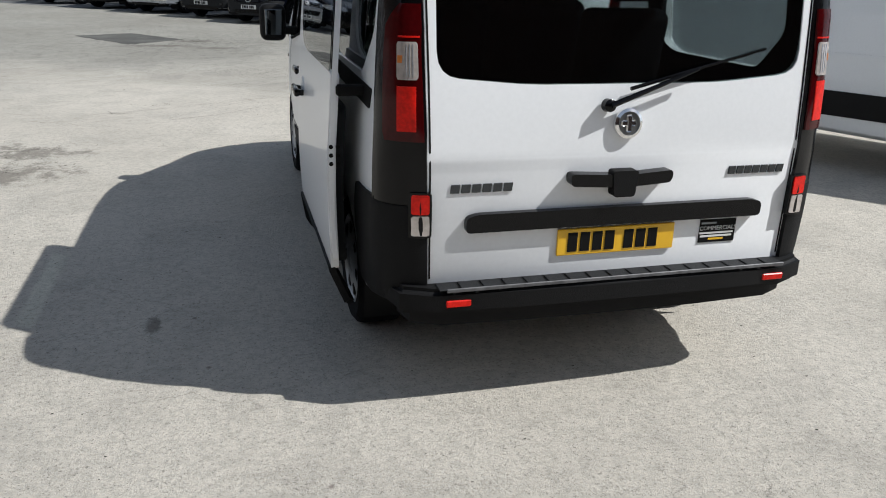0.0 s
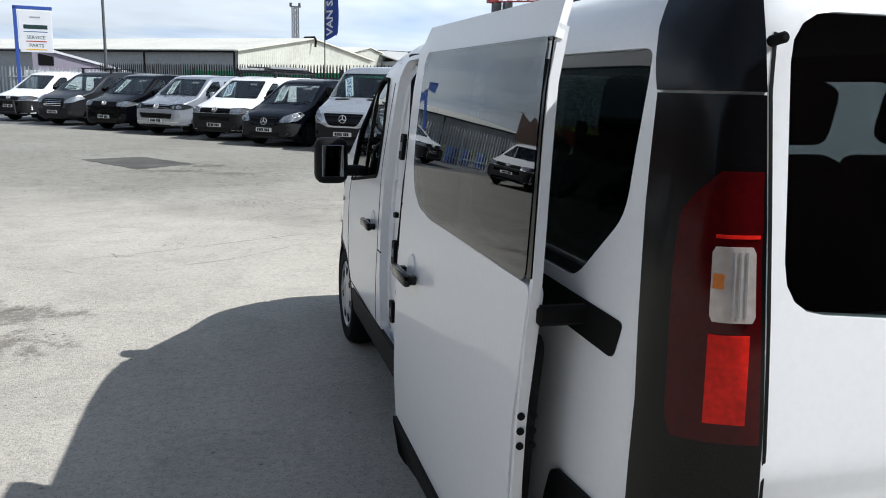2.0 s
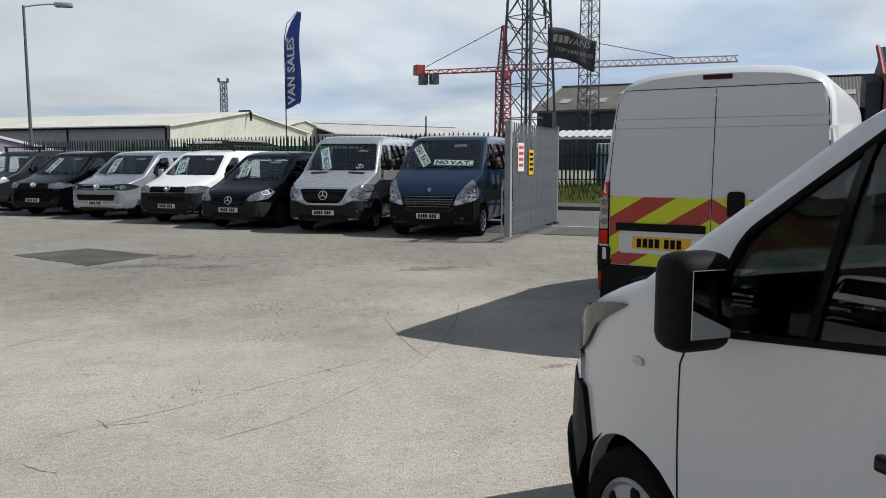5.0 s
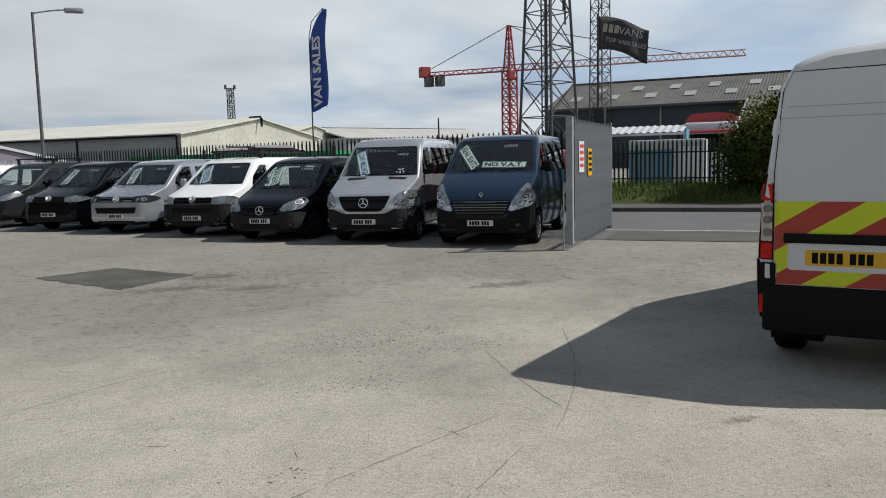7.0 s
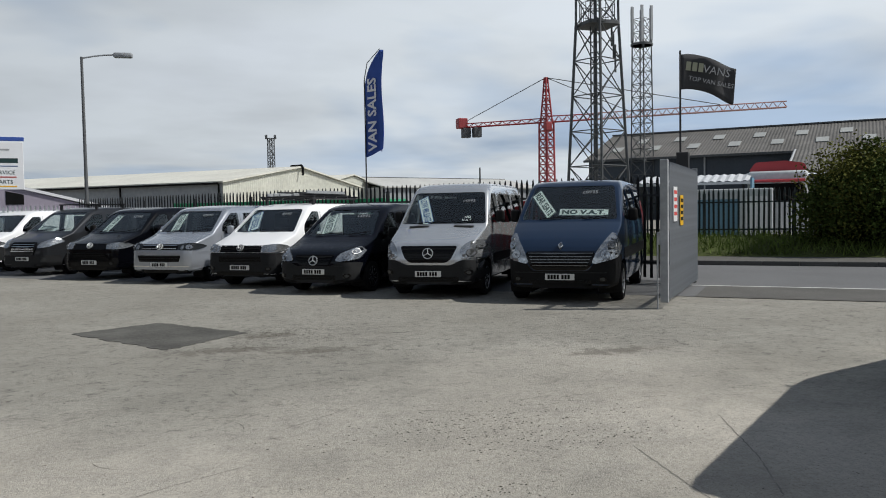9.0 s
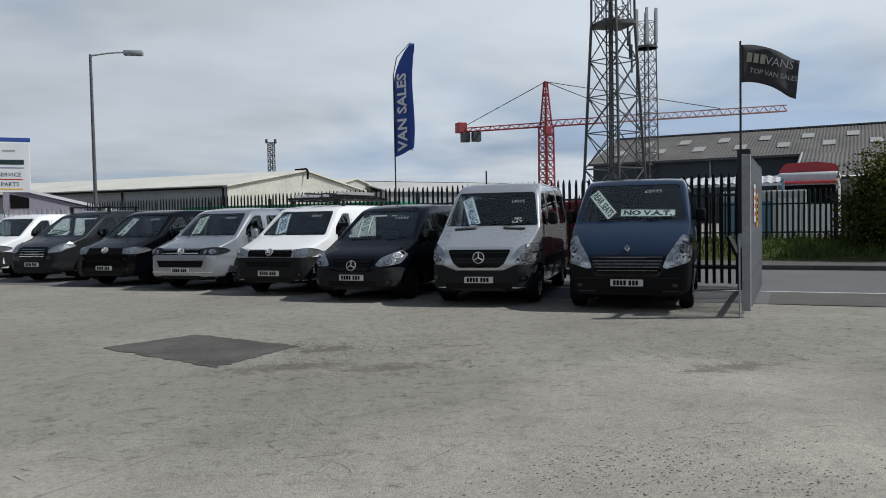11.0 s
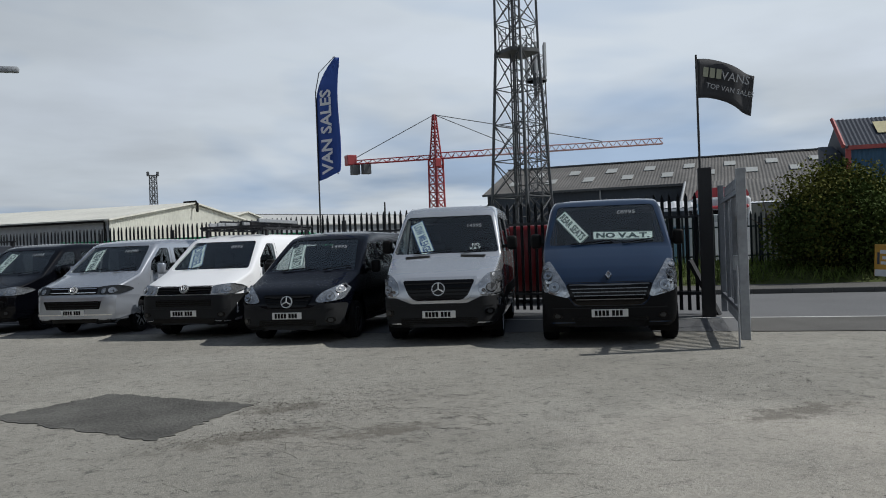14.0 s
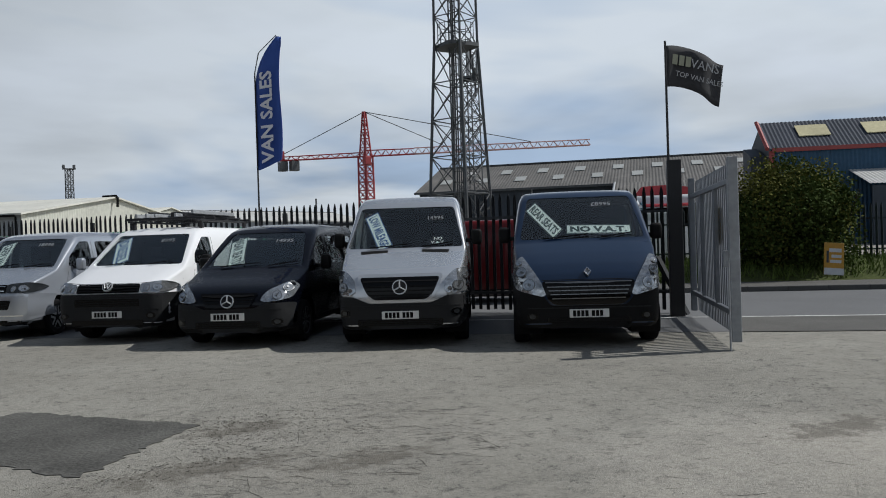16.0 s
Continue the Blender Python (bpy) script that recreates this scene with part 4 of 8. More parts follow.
def finish_front(v, sh, spec, plate_z, badge_z, badge_r, mirrors, band=False, seats_z=0.75, relief="chevrons"):
    plate(v, sh.frame_at("front", 0, plate_z, 0.034), PLATE_WHITE, band)
    if badge_r:
        disc_badge(v, sh, badge_z, badge_r, "badge", relief)
    y, z, x, mat = mirrors
    mirror_pair(v, spec["length"] / 2 - y, z, x, mat)
    b = spec["windscreen"][0][1]
    wipers(v, sh, (((0.55, b - 0.005), (-0.10, b + 0.05)), ((-0.25, b - 0.005), (-0.72, b + 0.06))))
    f = spec["screen_base"]
    for x in (-0.45, 0.45):
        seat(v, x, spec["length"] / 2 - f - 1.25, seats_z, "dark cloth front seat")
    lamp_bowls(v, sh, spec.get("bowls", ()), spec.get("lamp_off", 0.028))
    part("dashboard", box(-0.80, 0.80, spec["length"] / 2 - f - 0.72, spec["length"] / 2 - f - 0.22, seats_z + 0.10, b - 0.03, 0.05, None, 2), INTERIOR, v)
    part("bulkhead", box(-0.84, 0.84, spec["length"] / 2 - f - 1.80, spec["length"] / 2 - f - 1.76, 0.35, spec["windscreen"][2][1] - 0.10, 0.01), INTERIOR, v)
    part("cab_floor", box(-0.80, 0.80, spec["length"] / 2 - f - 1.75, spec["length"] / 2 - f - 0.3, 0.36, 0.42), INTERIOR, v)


ROW = "row of vans for sale by the fence"


def bumper_detail(v, sh, half, crease, intake, fog, fog_r=0.045, mat=None):
    """Moulded creases, intake slats and fog lamp recesses of a front bumper."""
    for z in crease:
        part("bumper_crease", sh.panel("front", rect(-half, half, z - 0.008, z + 0.008), 0.032, 0.012, 0.07), mat or GREY_PLASTIC, v)
    lo, hi, wide = intake
    for i in range(3):
        z = lo + (hi - lo) * (i + 0.5) / 3
        part("intake_slat", sh.panel("front", rect(-wide, wide, z - 0.007, z + 0.007), 0.036, 0.012, 0.07), PLASTIC, v)
    for side in (-1, 1):
        if fog:
            x, z = fog
            ring = [(side * x + 1.5 * fog_r * math.cos(a), z + fog_r * math.sin(a)) for a in np.linspace(0, math.tau, 13)[:-1]]
            f = part("fog_recess", sh.panel("front", ring, 0.034, 0.01, 0.2), GLOSS_BLACK, v)
            part("fog_lens", sh.panel("front", [(side * x + (q[0] - side * x) * 0.5, z + (q[1] - z) * 0.7) for q in ring], 0.037, 0.006, 0.2), DARK_LAMP, f)


def build_row():
    # dark blue van by the gate
    v, sh = van("panel_van", "dark blue minibus van with sale cards in its windscreen", MASTER, parked(-9.32, 17.90, 5, MASTER), ROW)
    finish_front(v, sh, MASTER, 0.475, 1.0, 0, (1.35, 1.55, 0.98, PLASTIC), False, 0.85)
    slats(sh, v, -0.57, 0.57, (0.875, 0.825, 0.775, 0.725, 0.675), DULL_CHROME, 0.012, 0.034, 0.022)
    for i in range(9):
        x = -0.48 + 0.12 * i
        part("grille_web", sh.panel("front", rect(x - 0.008, x + 0.008, 0.70, 0.86), 0.031, 0.01, 0.07), PLASTIC, v)
    bumper_detail(v, sh, 0.80, (0.55,), (0.36, 0.42, 0.52), (0.74, 0.44))
    d = part("badge", prism([(0, 0.072), (0.045, 0), (0, -0.072), (-0.045, 0)], -0.012, 0.03, "Y"), DULL_CHROME, v, "chrome diamond-shaped badge")
    d.matrix_basis = sh.frame_at("front", 0, 1.005, 0.022)
    for a, b in (((0, 0.064), (0.039, 0)), ((0.039, 0), (0, -0.064)), ((0, -0.064), (-0.039, 0)), ((-0.039, 0), (0, 0.064))):
        part("badge_edge", rod((a[0], -0.014, a[1]), (b[0], -0.014, b[1]), 0.010, None, 6), CHROME, d)
    card(v, sh, 0.526, 1.775, 0.58, 0.205, "REAR SEATS", CARD_INK, 48)
    card(v, sh, -0.257, 1.613, 0.93, 0.135, "NO V.A.T.", CARD_INK, 1.5)
    price(v, sh, -0.33, 1.97, "£8995", 0.12)
    # silver van
    v, sh = van("panel_van", "silver minibus van with a sloping sale card behind its windscreen", SPRINTER, parked(-11.85, 18.0, 8, SPRINTER), ROW)
    finish_front(v, sh, SPRINTER, 0.475, 0.86, 0.105, (1.5, 1.55, 0.95, PLASTIC), False, 0.85, "star")
    slats(sh, v, -0.52, 0.52, (0.93, 0.87, 0.81, 0.75), PLASTIC, 0.016, 0.040, 0.03)
    bumper_detail(v, sh, 0.82, (0.60,), (0.33, 0.42, 0.56), (0.77, 0.51))
    card(v, sh, 0.44, 1.69, 0.60, 0.225, "LOW MILEAGE", CARD_BLUE, 63)
    price(v, sh, -0.45, 1.86, "14995", 0.11)
    t = part("print", letters("NO\nV.A.T.", 0.085, 0.001), CARD_WHITE, v, "pale sticker letters on the glass", None)
    t.matrix_basis = sh.frame_at("front", -0.50, 1.50, 0.012)
    # black people carrier
    v, sh = van("passenger_van", "black passenger van with a grey bumper and sale card", VITO, parked(-14.42, 18.10, 3, VITO), ROW)
    finish_front(v, sh, VITO, 0.47, 0.69, 0.10, (1.6, 1.22, 0.91, PLASTIC), False, 0.6, "star")
    slats(sh, v, -0.40, 0.40, (0.76, 0.71, 0.66), PLASTIC, 0.014, 0.036, 0.03)
    bumper_detail(v, sh, 0.78, (0.575,), (0.30, 0.40, 0.46), (0.73, 0.39))
    card(v, sh, 0.41, 1.44, 0.43, 0.26, "REAR SEATS", CARD_INK, 70)
    price(v, sh, -0.34, 1.58, "14995")
    # white van with the rack
    v, sh = van("panel_van", "white panel van with a grey bumper and a black roof rack", T_VAN, parked(-16.80, 18.80, 3, T_VAN), ROW)
    finish_front(v, sh, T_VAN, 0.47, 0.90, 0.085, (1.45, 1.28, 0.92, PLASTIC), False, 0.62)
    slats(sh, v, -0.52, 0.52, (0.915, 0.88, 0.845), PLASTIC, 0.012, 0.032)
    bumper_detail(v, sh, 0.84, (0.765, 0.55), (0.60, 0.72, 0.53), (0.74, 0.45))
    card(v, sh, 0.44, 1.50, 0.46, 0.27, "DIESEL", CARD_BLUE, 64)
    price(v, sh, -0.34, 1.66, "8995")
    rack = part("roof_rack", box(-0.70, -0.64, -2.0, 0.5, 2.02, 2.06, 0.01), BLACK_STEEL, v, "black steel roof rack with ladder bars")
    for x in (0.67,):
        part("rack_rail", box(x - 0.03, x + 0.03, -2.0, 0.5, 2.02, 2.06, 0.01), BLACK_STEEL, rack)
    for y in (-1.9, -1.3, -0.7, -0.1, 0.4):
        part("rack_bar", box(-0.78, 0.78, y - 0.03, y + 0.03, 2.06, 2.11, 0.012), BLACK_STEEL, rack)
    for x, y in ((-0.67, -1.8), (-0.67, 0.3), (0.67, -1.8), (0.67, 0.3)):
        part("rack_foot", box(x - 0.03, x + 0.03, y - 0.04, y + 0.04, 1.86, 2.03, 0.008), BLACK_STEEL, rack)
    for x in (-0.30, 0.10):
        part("ladder_rail", box(x - 0.02, x + 0.02, -1.95, 0.6, 2.11, 2.17, 0.008), GALV, rack)
    for x, z, y0, y1, mat in ((-0.52, 2.17, -1.6, 0.35, GALV), (-0.42, 2.11, -1.9, 0.5, BLACK_STEEL), (0.30, 2.11, -1.7, 0.55, GALV), (0.42, 2.16, -1.9, 0.2, BLACK_STEEL), (0.55, 2.11, -1.8, 0.45, GALV)):
        part("ladder_rail", box(x - 0.022, x + 0.022, y0, y1, z, z + 0.075, 0.008), mat, rack)
    part("rack_box", box(-0.22, 0.04, -1.2, 0.1, 2.11, 2.22, 0.015), BLACK_STEEL, rack)
    part("rack_roller", rod((-0.5, -2.02, 2.12), (0.5, -2.02, 2.12), 0.03), BLACK_STEEL, rack)
    # silver van with side windows
    v, sh = van("passenger_van", "pale silver passenger van with chrome front strips", T_SILVER, parked(-19.55, 19.25, 3, T_SILVER), ROW)
    finish_front(v, sh, T_SILVER, 0.47, 0.895, 0.085, (1.45, 1.28, 0.92, PALE_SILVER), False, 0.62)
    slats(sh, v, -0.52, 0.52, (0.925, 0.86), CHROME, 0.012, 0.034)
    bumper_detail(v, sh, 0.84, (0.775,), (0.54, 0.70, 0.58), None, 0.045, PALE_SILVER)
    card(v, sh, 0.42, 1.50, 0.46, 0.25, "CREW VAN", CARD_INK, 74)
    price(v, sh, -0.34, 1.66, "18990")
    # black van
    v, sh = van("passenger_van", "black van with dark wheels and a sale card", T_BLACK, parked(-22.3, 19.65, 3, T_BLACK), ROW)
    finish_front(v, sh, T_BLACK, 0.47, 0.90, 0.085, (1.45, 1.28, 0.92, BLACK_PAINT), False, 0.62)
    bumper_detail(v, sh, 0.84, (0.765,), (0.60, 0.72, 0.53), (0.74, 0.45), 0.045, GLOSS_BLACK)
    card(v, sh, 0.38, 1.50, 0.46, 0.24, "CREW VAN", CARD_INK, 96)
    price(v, sh, -0.34, 1.66, "12995")
    # dark grey van
    v, sh = van("panel_van", "dark grey crew van with swept headlamps", CUSTOM, parked(-25.5, 20.2, 3, CUSTOM), ROW)
    finish_front(v, sh, CUSTOM, 0.50, 0.90, 0, (1.6, 1.32, 0.95, PLASTIC), False, 0.65)
    slats(sh, v, -0.42, 0.42, (0.90, 0.84, 0.78, 0.72), CHROME, 0.012, 0.034, -0.01)
    card(v, sh, 0.20, 1.37, 0.80, 0.13, None, CARD_INK, 4)
    for y in (0.35, -0.75):
        part("roof_bar", box(-0.82, 0.82, y - 0.03, y + 0.03, 2.06, 2.10, 0.012), BLACK_STEEL, v, "black roof bar")
        for x in (-0.72, 0.72):
            part("bar_foot", box(x - 0.04, x + 0.04, y - 0.035, y + 0.035, 1.90, 2.07, 0.008), BLACK_STEEL, v)
    # white van at the end
    v, sh = van("panel_van", "white panel van with a tubular black front guard", T_PLAIN, parked(-28.6, 20.7, 3, T_PLAIN), ROW)
    finish_front(v, sh, T_PLAIN, 0.60, 0.90, 0.085, (1.45, 1.28, 0.92, PLASTIC), False, 0.62)
    y = T_PLAIN["length"] / 2 + 0.10
    g = part("front_guard", rod((-0.55, y, 0.35), (0.55, y, 0.35), 0.035), BLACK_STEEL, v, "black tubular front guard")
    part("guard_hoop", rod((-0.5, y, 0.35), (-0.42, y, 0.80), 0.03, rod((0.5, y, 0.35), (0.42, y, 0.80), 0.03, rod((-0.42, y, 0.80), (0.42, y, 0.80), 0.03))), BLACK_STEEL, g)
    part("guard_bracket", box(-0.4, -0.36, y - 0.16, y, 0.32, 0.38, 0.006, box(0.36, 0.4, y - 0.16, y, 0.32, 0.38, 0.006)), BLACK_STEEL, g)


build_row()


def side_row():
    """Stock parked square to the row, mirrored in the glass of the minibus."""
    group = "vans along the side fence"
    for x, y, turn, spec, label, low, paint in (
            (-11.0, 31.5, -132, T_PLAIN, "white panel van parked towards the minibus", 0.60, PLASTIC),
            (-14.4, 28.6, -118, CUSTOM, "dark grey van parked beside a white van", 0.50, PLASTIC),
            (-14.8, 25.5, -116, T_PLAIN, "white panel van between dark vans", 0.60, PLASTIC),
            (-15.2, 22.4, -114, T_BLACK, "black van facing the open yard", 0.47, BLACK_PAINT),
            (-15.5, 19.3, -112, T_PLAIN, "white panel van at the end of the side row", 0.60, PLASTIC),
            (-15.8, 16.2, -110, T_SILVER, "silver passenger van facing the open yard", 0.47, PALE_SILVER)):
        v, sh = van("panel_van", label, spec, pose(x, y, 0, 0, 0, turn), group)
        finish_front(v, sh, spec, low, 0.90, 0 if spec is CUSTOM else 0.085, (1.45, 1.28, 0.92, paint), False, 0.62)


side_row()


# ---- ground ----
def ground_material():
    m = bpy.data.materials.new("worn yard concrete")
    m.use_nodes = True
    nt = m.node_tree
    b = nt.nodes["Principled BSDF"]
    b.inputs["Roughness"].default_value, b.inputs["Specular IOR Level"].default_value = 0.9, 0.25
    tc = nt.nodes.new("ShaderNodeTexCoord")

    def noise_node(scale, detail, rough=0.55, dist=0.0):
        n = nt.nodes.new("ShaderNodeTexNoise")
        n.inputs["Scale"].default_value, n.inputs["Detail"].default_value = scale, detail
        n.inputs["Roughness"].default_value, n.inputs["Distortion"].default_value = rough, dist
        nt.links.new(tc.outputs["Object"], n.inputs["Vector"])
        return n.outputs["Fac"]

    def span(value, lo, hi, to_lo, to_hi):
        r = nt.nodes.new("ShaderNodeMapRange")
        for k, x in zip(("From Min", "From Max", "To Min", "To Max"), (lo, hi, to_lo, to_hi)):
            r.inputs[k].default_value = x
        nt.links.new(value, r.inputs[0])
        return r.outputs[0]

    def mixed(fac, a, c):
        x = nt.nodes.new("ShaderNodeMix")
        x.data_type = "RGBA"
        nt.links.new(fac, x.inputs[0])
        for sock, val in ((x.inputs[6], a), (x.inputs[7], c)):
            if isinstance(val, tuple):
                sock.default_value = (*val, 1)
            else:
                nt.links.new(val, sock)
        return x.outputs[2]

    col = mixed(span(noise_node(0.35, 6), 0.36, 0.66, 0, 1), (0.47, 0.432, 0.368), (0.60, 0.556, 0.482))
    col = mixed(span(noise_node(1.7, 10, 0.72, 0.8), 0.47, 0.76, 0, 0.5), col, (0.185, 0.173, 0.153))
    col = mixed(span(noise_node(100, 3, 0.7), 0.46, 0.64, 0, 0.75), col, (0.47, 0.45, 0.41))
    col = mixed(span(noise_node(58, 4, 0.8), 0.55, 0.66, 0, 0.75), col, (0.12, 0.112, 0.098))
    col = mixed(span(noise_node(9, 8, 0.8, 0.6), 0.60, 0.72, 0, 0.4), col, (0.15, 0.14, 0.122))
    col = mixed(span(noise_node(21, 9, 0.82, 0.3), 0.45, 0.62, 0, 0.40), col, (0.20, 0.187, 0.164))
    col = mixed(span(noise_node(13, 9, 0.85, 0.2), 0.60, 0.68, 0, 0.55), col, (0.125, 0.117, 0.102))
    col = mixed(span(noise_node(31, 8, 0.85), 0.55, 0.68, 0, 0.5), col, (0.60, 0.575, 0.52))
    # older, greyer pour towards the gate
    mp0 = nt.nodes.new("ShaderNodeSeparateXYZ")
    nt.links.new(tc.outputs["Object"], mp0.inputs[0])
    wob = nt.nodes.new("ShaderNodeMath")
    wob.operation = "ADD"
    nt.links.new(mp0.outputs["Y"], wob.inputs[0])
    nt.links.new(span(noise_node(0.25, 5), 0.3, 0.7, -3.0, 3.0), wob.inputs[1])
    old = nt.nodes.new("ShaderNodeVectorMath")
    old.operation = "MULTIPLY"
    nt.links.new(col, old.inputs[0])
    old.inputs[1].default_value = (0.605, 0.622, 0.625)
    pitted = mixed(span(noise_node(6, 14, 0.92, 0.4), 0.53, 0.575, 0, 0.85), old.outputs[0], (0.085, 0.082, 0.076))
    col = mixed(span(wob.outputs[0], 10.0, 15.5, 0, 1), col, pitted)
    # pebbles and tar spots
    spots = nt.nodes.new("ShaderNodeTexVoronoi")
    spots.inputs["Scale"].default_value, spots.inputs["Randomness"].default_value = 3.2, 1.0
    nt.links.new(tc.outputs["Object"], spots.inputs["Vector"])
    col = mixed(span(spots.outputs["Distance"], 0.02, 0.05, 0.6, 0.0), col, (0.09, 0.056, 0.05))
    # oil and water stains at fixed places
    for cx, cy, rx, ry in STAINS:
        mp = nt.nodes.new("ShaderNodeMapping")
        mp.vector_type = "TEXTURE"
        mp.inputs["Location"].default_value, mp.inputs["Scale"].default_value = (cx, cy, 0), (rx, ry, 1)
        nt.links.new(tc.outputs["Object"], mp.inputs["Vector"])
        ln = nt.nodes.new("ShaderNodeVectorMath")
        ln.operation = "LENGTH"
        nt.links.new(mp.outputs[0], ln.inputs[0])
        ad = nt.nodes.new("ShaderNodeMath")
        ad.operation = "ADD"
        nt.links.new(ln.outputs["Value"], ad.inputs[0])
        nt.links.new(span(noise_node(5.5, 10, 0.82), 0.32, 0.68, -0.85, 0.85), ad.inputs[1])
        col = mixed(span(ad.outputs[0], 0.35, 0.85, 0.66, 0.0), col, (0.115, 0.103, 0.085))
    vor = nt.nodes.new("ShaderNodeTexVoronoi")
    vor.feature = "DISTANCE_TO_EDGE"
    vor.inputs["Scale"].default_value = 0.13
    warp = nt.nodes.new("ShaderNodeVectorMath")
    warp.operation = "ADD"
    wn3 = nt.nodes.new("ShaderNodeTexNoise")
    wn3.inputs["Scale"].default_value, wn3.inputs["Detail"].default_value = 0.6, 7
    nt.links.new(tc.outputs["Object"], wn3.inputs["Vector"])
    sc = nt.nodes.new("ShaderNodeVectorMath")
    sc.operation = "SCALE"
    sc.inputs["Scale"].default_value = 2.6
    nt.links.new(wn3.outputs["Color"], sc.inputs[0])
    nt.links.new(tc.outputs["Object"], warp.inputs[0])
    nt.links.new(sc.outputs[0], warp.inputs[1])
    nt.links.new(warp.outputs[0], vor.inputs["Vector"])
    cut_off = nt.nodes.new("ShaderNodeMath")
    cut_off.operation = "MULTIPLY"
    nt.links.new(span(vor.outputs["Distance"], 0.0, 0.0011, 0.35, 0.0), cut_off.inputs[0])
    nt.links.new(span(noise_node(0.5, 4), 0.45, 0.58, 0.0, 1.0), cut_off.inputs[1])
    col = mixed(cut_off.outputs[0], col, (0.07, 0.065, 0.058))
    nt.links.new(col, b.inputs["Base Color"])
    bp = nt.nodes.new("ShaderNodeBump")
    bp.inputs["Strength"].default_value, bp.inputs["Distance"].default_value = 0.7, 0.018
    nt.links.new(noise_node(38, 7, 0.75), bp.inputs["Height"])
    nt.links.new(bp.outputs[0], b.inputs["Normal"])
    return m


STAINS = ((-1.15, 7.35, 0.60, 0.28), (-1.3, 6.6, 0.75, 0.45), (-1.9, 7.6, 0.9, 0.35), (-3.2, 12.6, 0.8, 0.4), (2.62, 9.6, 0.16, 0.08), (0.4, 16.6, 0.7, 0.25), (0.0, 18.0, 0.6, 0.3), (-0.6, 17.0, 0.9, 0.3), (3.6, 15.2, 0.8, 0.25), (4.2, 2.5, 0.3, 0.1), (0.16, 3.4, 0.05, 0.17))
CONCRETE = ground_material()
TARMAC = principled("grey road tarmac", (0.135, 0.137, 0.140), 0.85, vary=0.18, grain=70, bump=0.3, blotch=0.5, spec=0.3)
DARK_TARMAC = principled("dark patched tarmac", (0.105, 0.102, 0.095), 0.9, vary=0.25, grain=45, bump=0.4, blotch=1.2, spec=0.25)
KERB = principled("concrete kerb", (0.085, 0.085, 0.082), 0.85, vary=0.2, grain=30, bump=0.2, random_piece=0.12)
GRASS_SOIL = principled("rough verge soil", (0.07, 0.085, 0.03), 0.95, vary=0.35, grain=12, bump=0.5, spec=0.1)
LINE_PAINT = principled("worn white road paint", (0.52, 0.52, 0.50), 0.8, vary=0.25, grain=12)


def sheet(name, pts, z, mat, label, category, thick=0.3):
    """A flat slab with its top at z, given by corners in u and n."""
    bm = bmesh.new()
    vs = [bm.verts.new(yard(u, n, z)) for u, n in pts]
    f = bm.faces.new(vs)
    bmesh.ops.recalc_face_normals(bm, faces=bm.faces)
    if f.normal.z < 0:
        f.normal_flip()
    me = bpy.data.meshes.new(name)
    bm.to_mesh(me)
    bm.free()
    me.materials.append(mat)
    return tagged(new(name, me), label, category, "", "structure")


sheet("ground", [(-900, -900), (900, -900), (900, 900), (-900, 900)], 0.0, CONCRETE, "worn pale concrete yard with cracks and stains", "ground")
sheet("road", [(-300, 19.55), (300, 19.55), (300, 27.7), (-300, 27.7)], 0.006, TARMAC, "grey tarmac road beyond the gate", "road")
sheet("pavement", [(-300, 27.8), (300, 27.8), (300, 30.2), (-300, 30.2)], 0.10, DARK_TARMAC, "dark tarmac footway on the far side", "pavement")


def slab(name, u0, u1, n0, n1, z0, z1, mat, label, category, kind="structure", bevel=0.0):
    bm = box(u0, u1, n0, n1, z0, z1, bevel)
    return solid(name, bm, mat, label, category, pose(0, 0, 0, 0, 0, -42), "", kind)


kerb_line = thing("kerb", "grey concrete kerb along the far side of the road", "kerb", pose(0, 0, 0, 0, 0, -42), "", "structure")
kme = make_mesh("kerb_stone", box(-0.455, 0.455, -0.065, 0.065, 0, 0.13, 0.012), KERB, None)
for i in range(60):
    k = new("kerb_stone", kme)
    k.parent = kerb_line
    k.location = (-28 + 0.915 * i, 27.77, 0)
sheet("road_line", [(-300, 21.62), (300, 21.62), (300, 21.72), (-300, 21.72)], 0.011, LINE_PAINT, "worn white edge line on the road", "road line")
sheet("road_strip", [(-7.3, 19.5), (60, 19.5), (60, 21.60), (-7.3, 21.60)], 0.012, DARK_TARMAC, "darker tarmac strip between yard and road", "road")


def bank():
    bm = bmesh.new()
    us, ns = np.arange(-60, 62, 0.8), [30.1, 30.6, 31.2, 31.9, 32.6, 34.0, 36.0]
    zs = [0.06, 0.24, 0.42, 0.55, 0.62, 0.62, 0.0]
    grid = [[bm.verts.new((u, n + random.uniform(-0.06, 0.06), z + random.uniform(-0.05, 0.05) * (z > 0.1))) for n, z in zip(ns, zs)] for u in us]
    for a, b in zip(grid, grid[1:]):
        for i in range(len(ns) - 1):
            bm.faces.new((a[i], b[i], b[i + 1], a[i + 1]))
    return solid("grass_bank", bm, GRASS_SOIL, "rough green verge bank beyond the road", "verge", pose(0, 0, 0, 0, 0, -42), "", "structure")


bank()


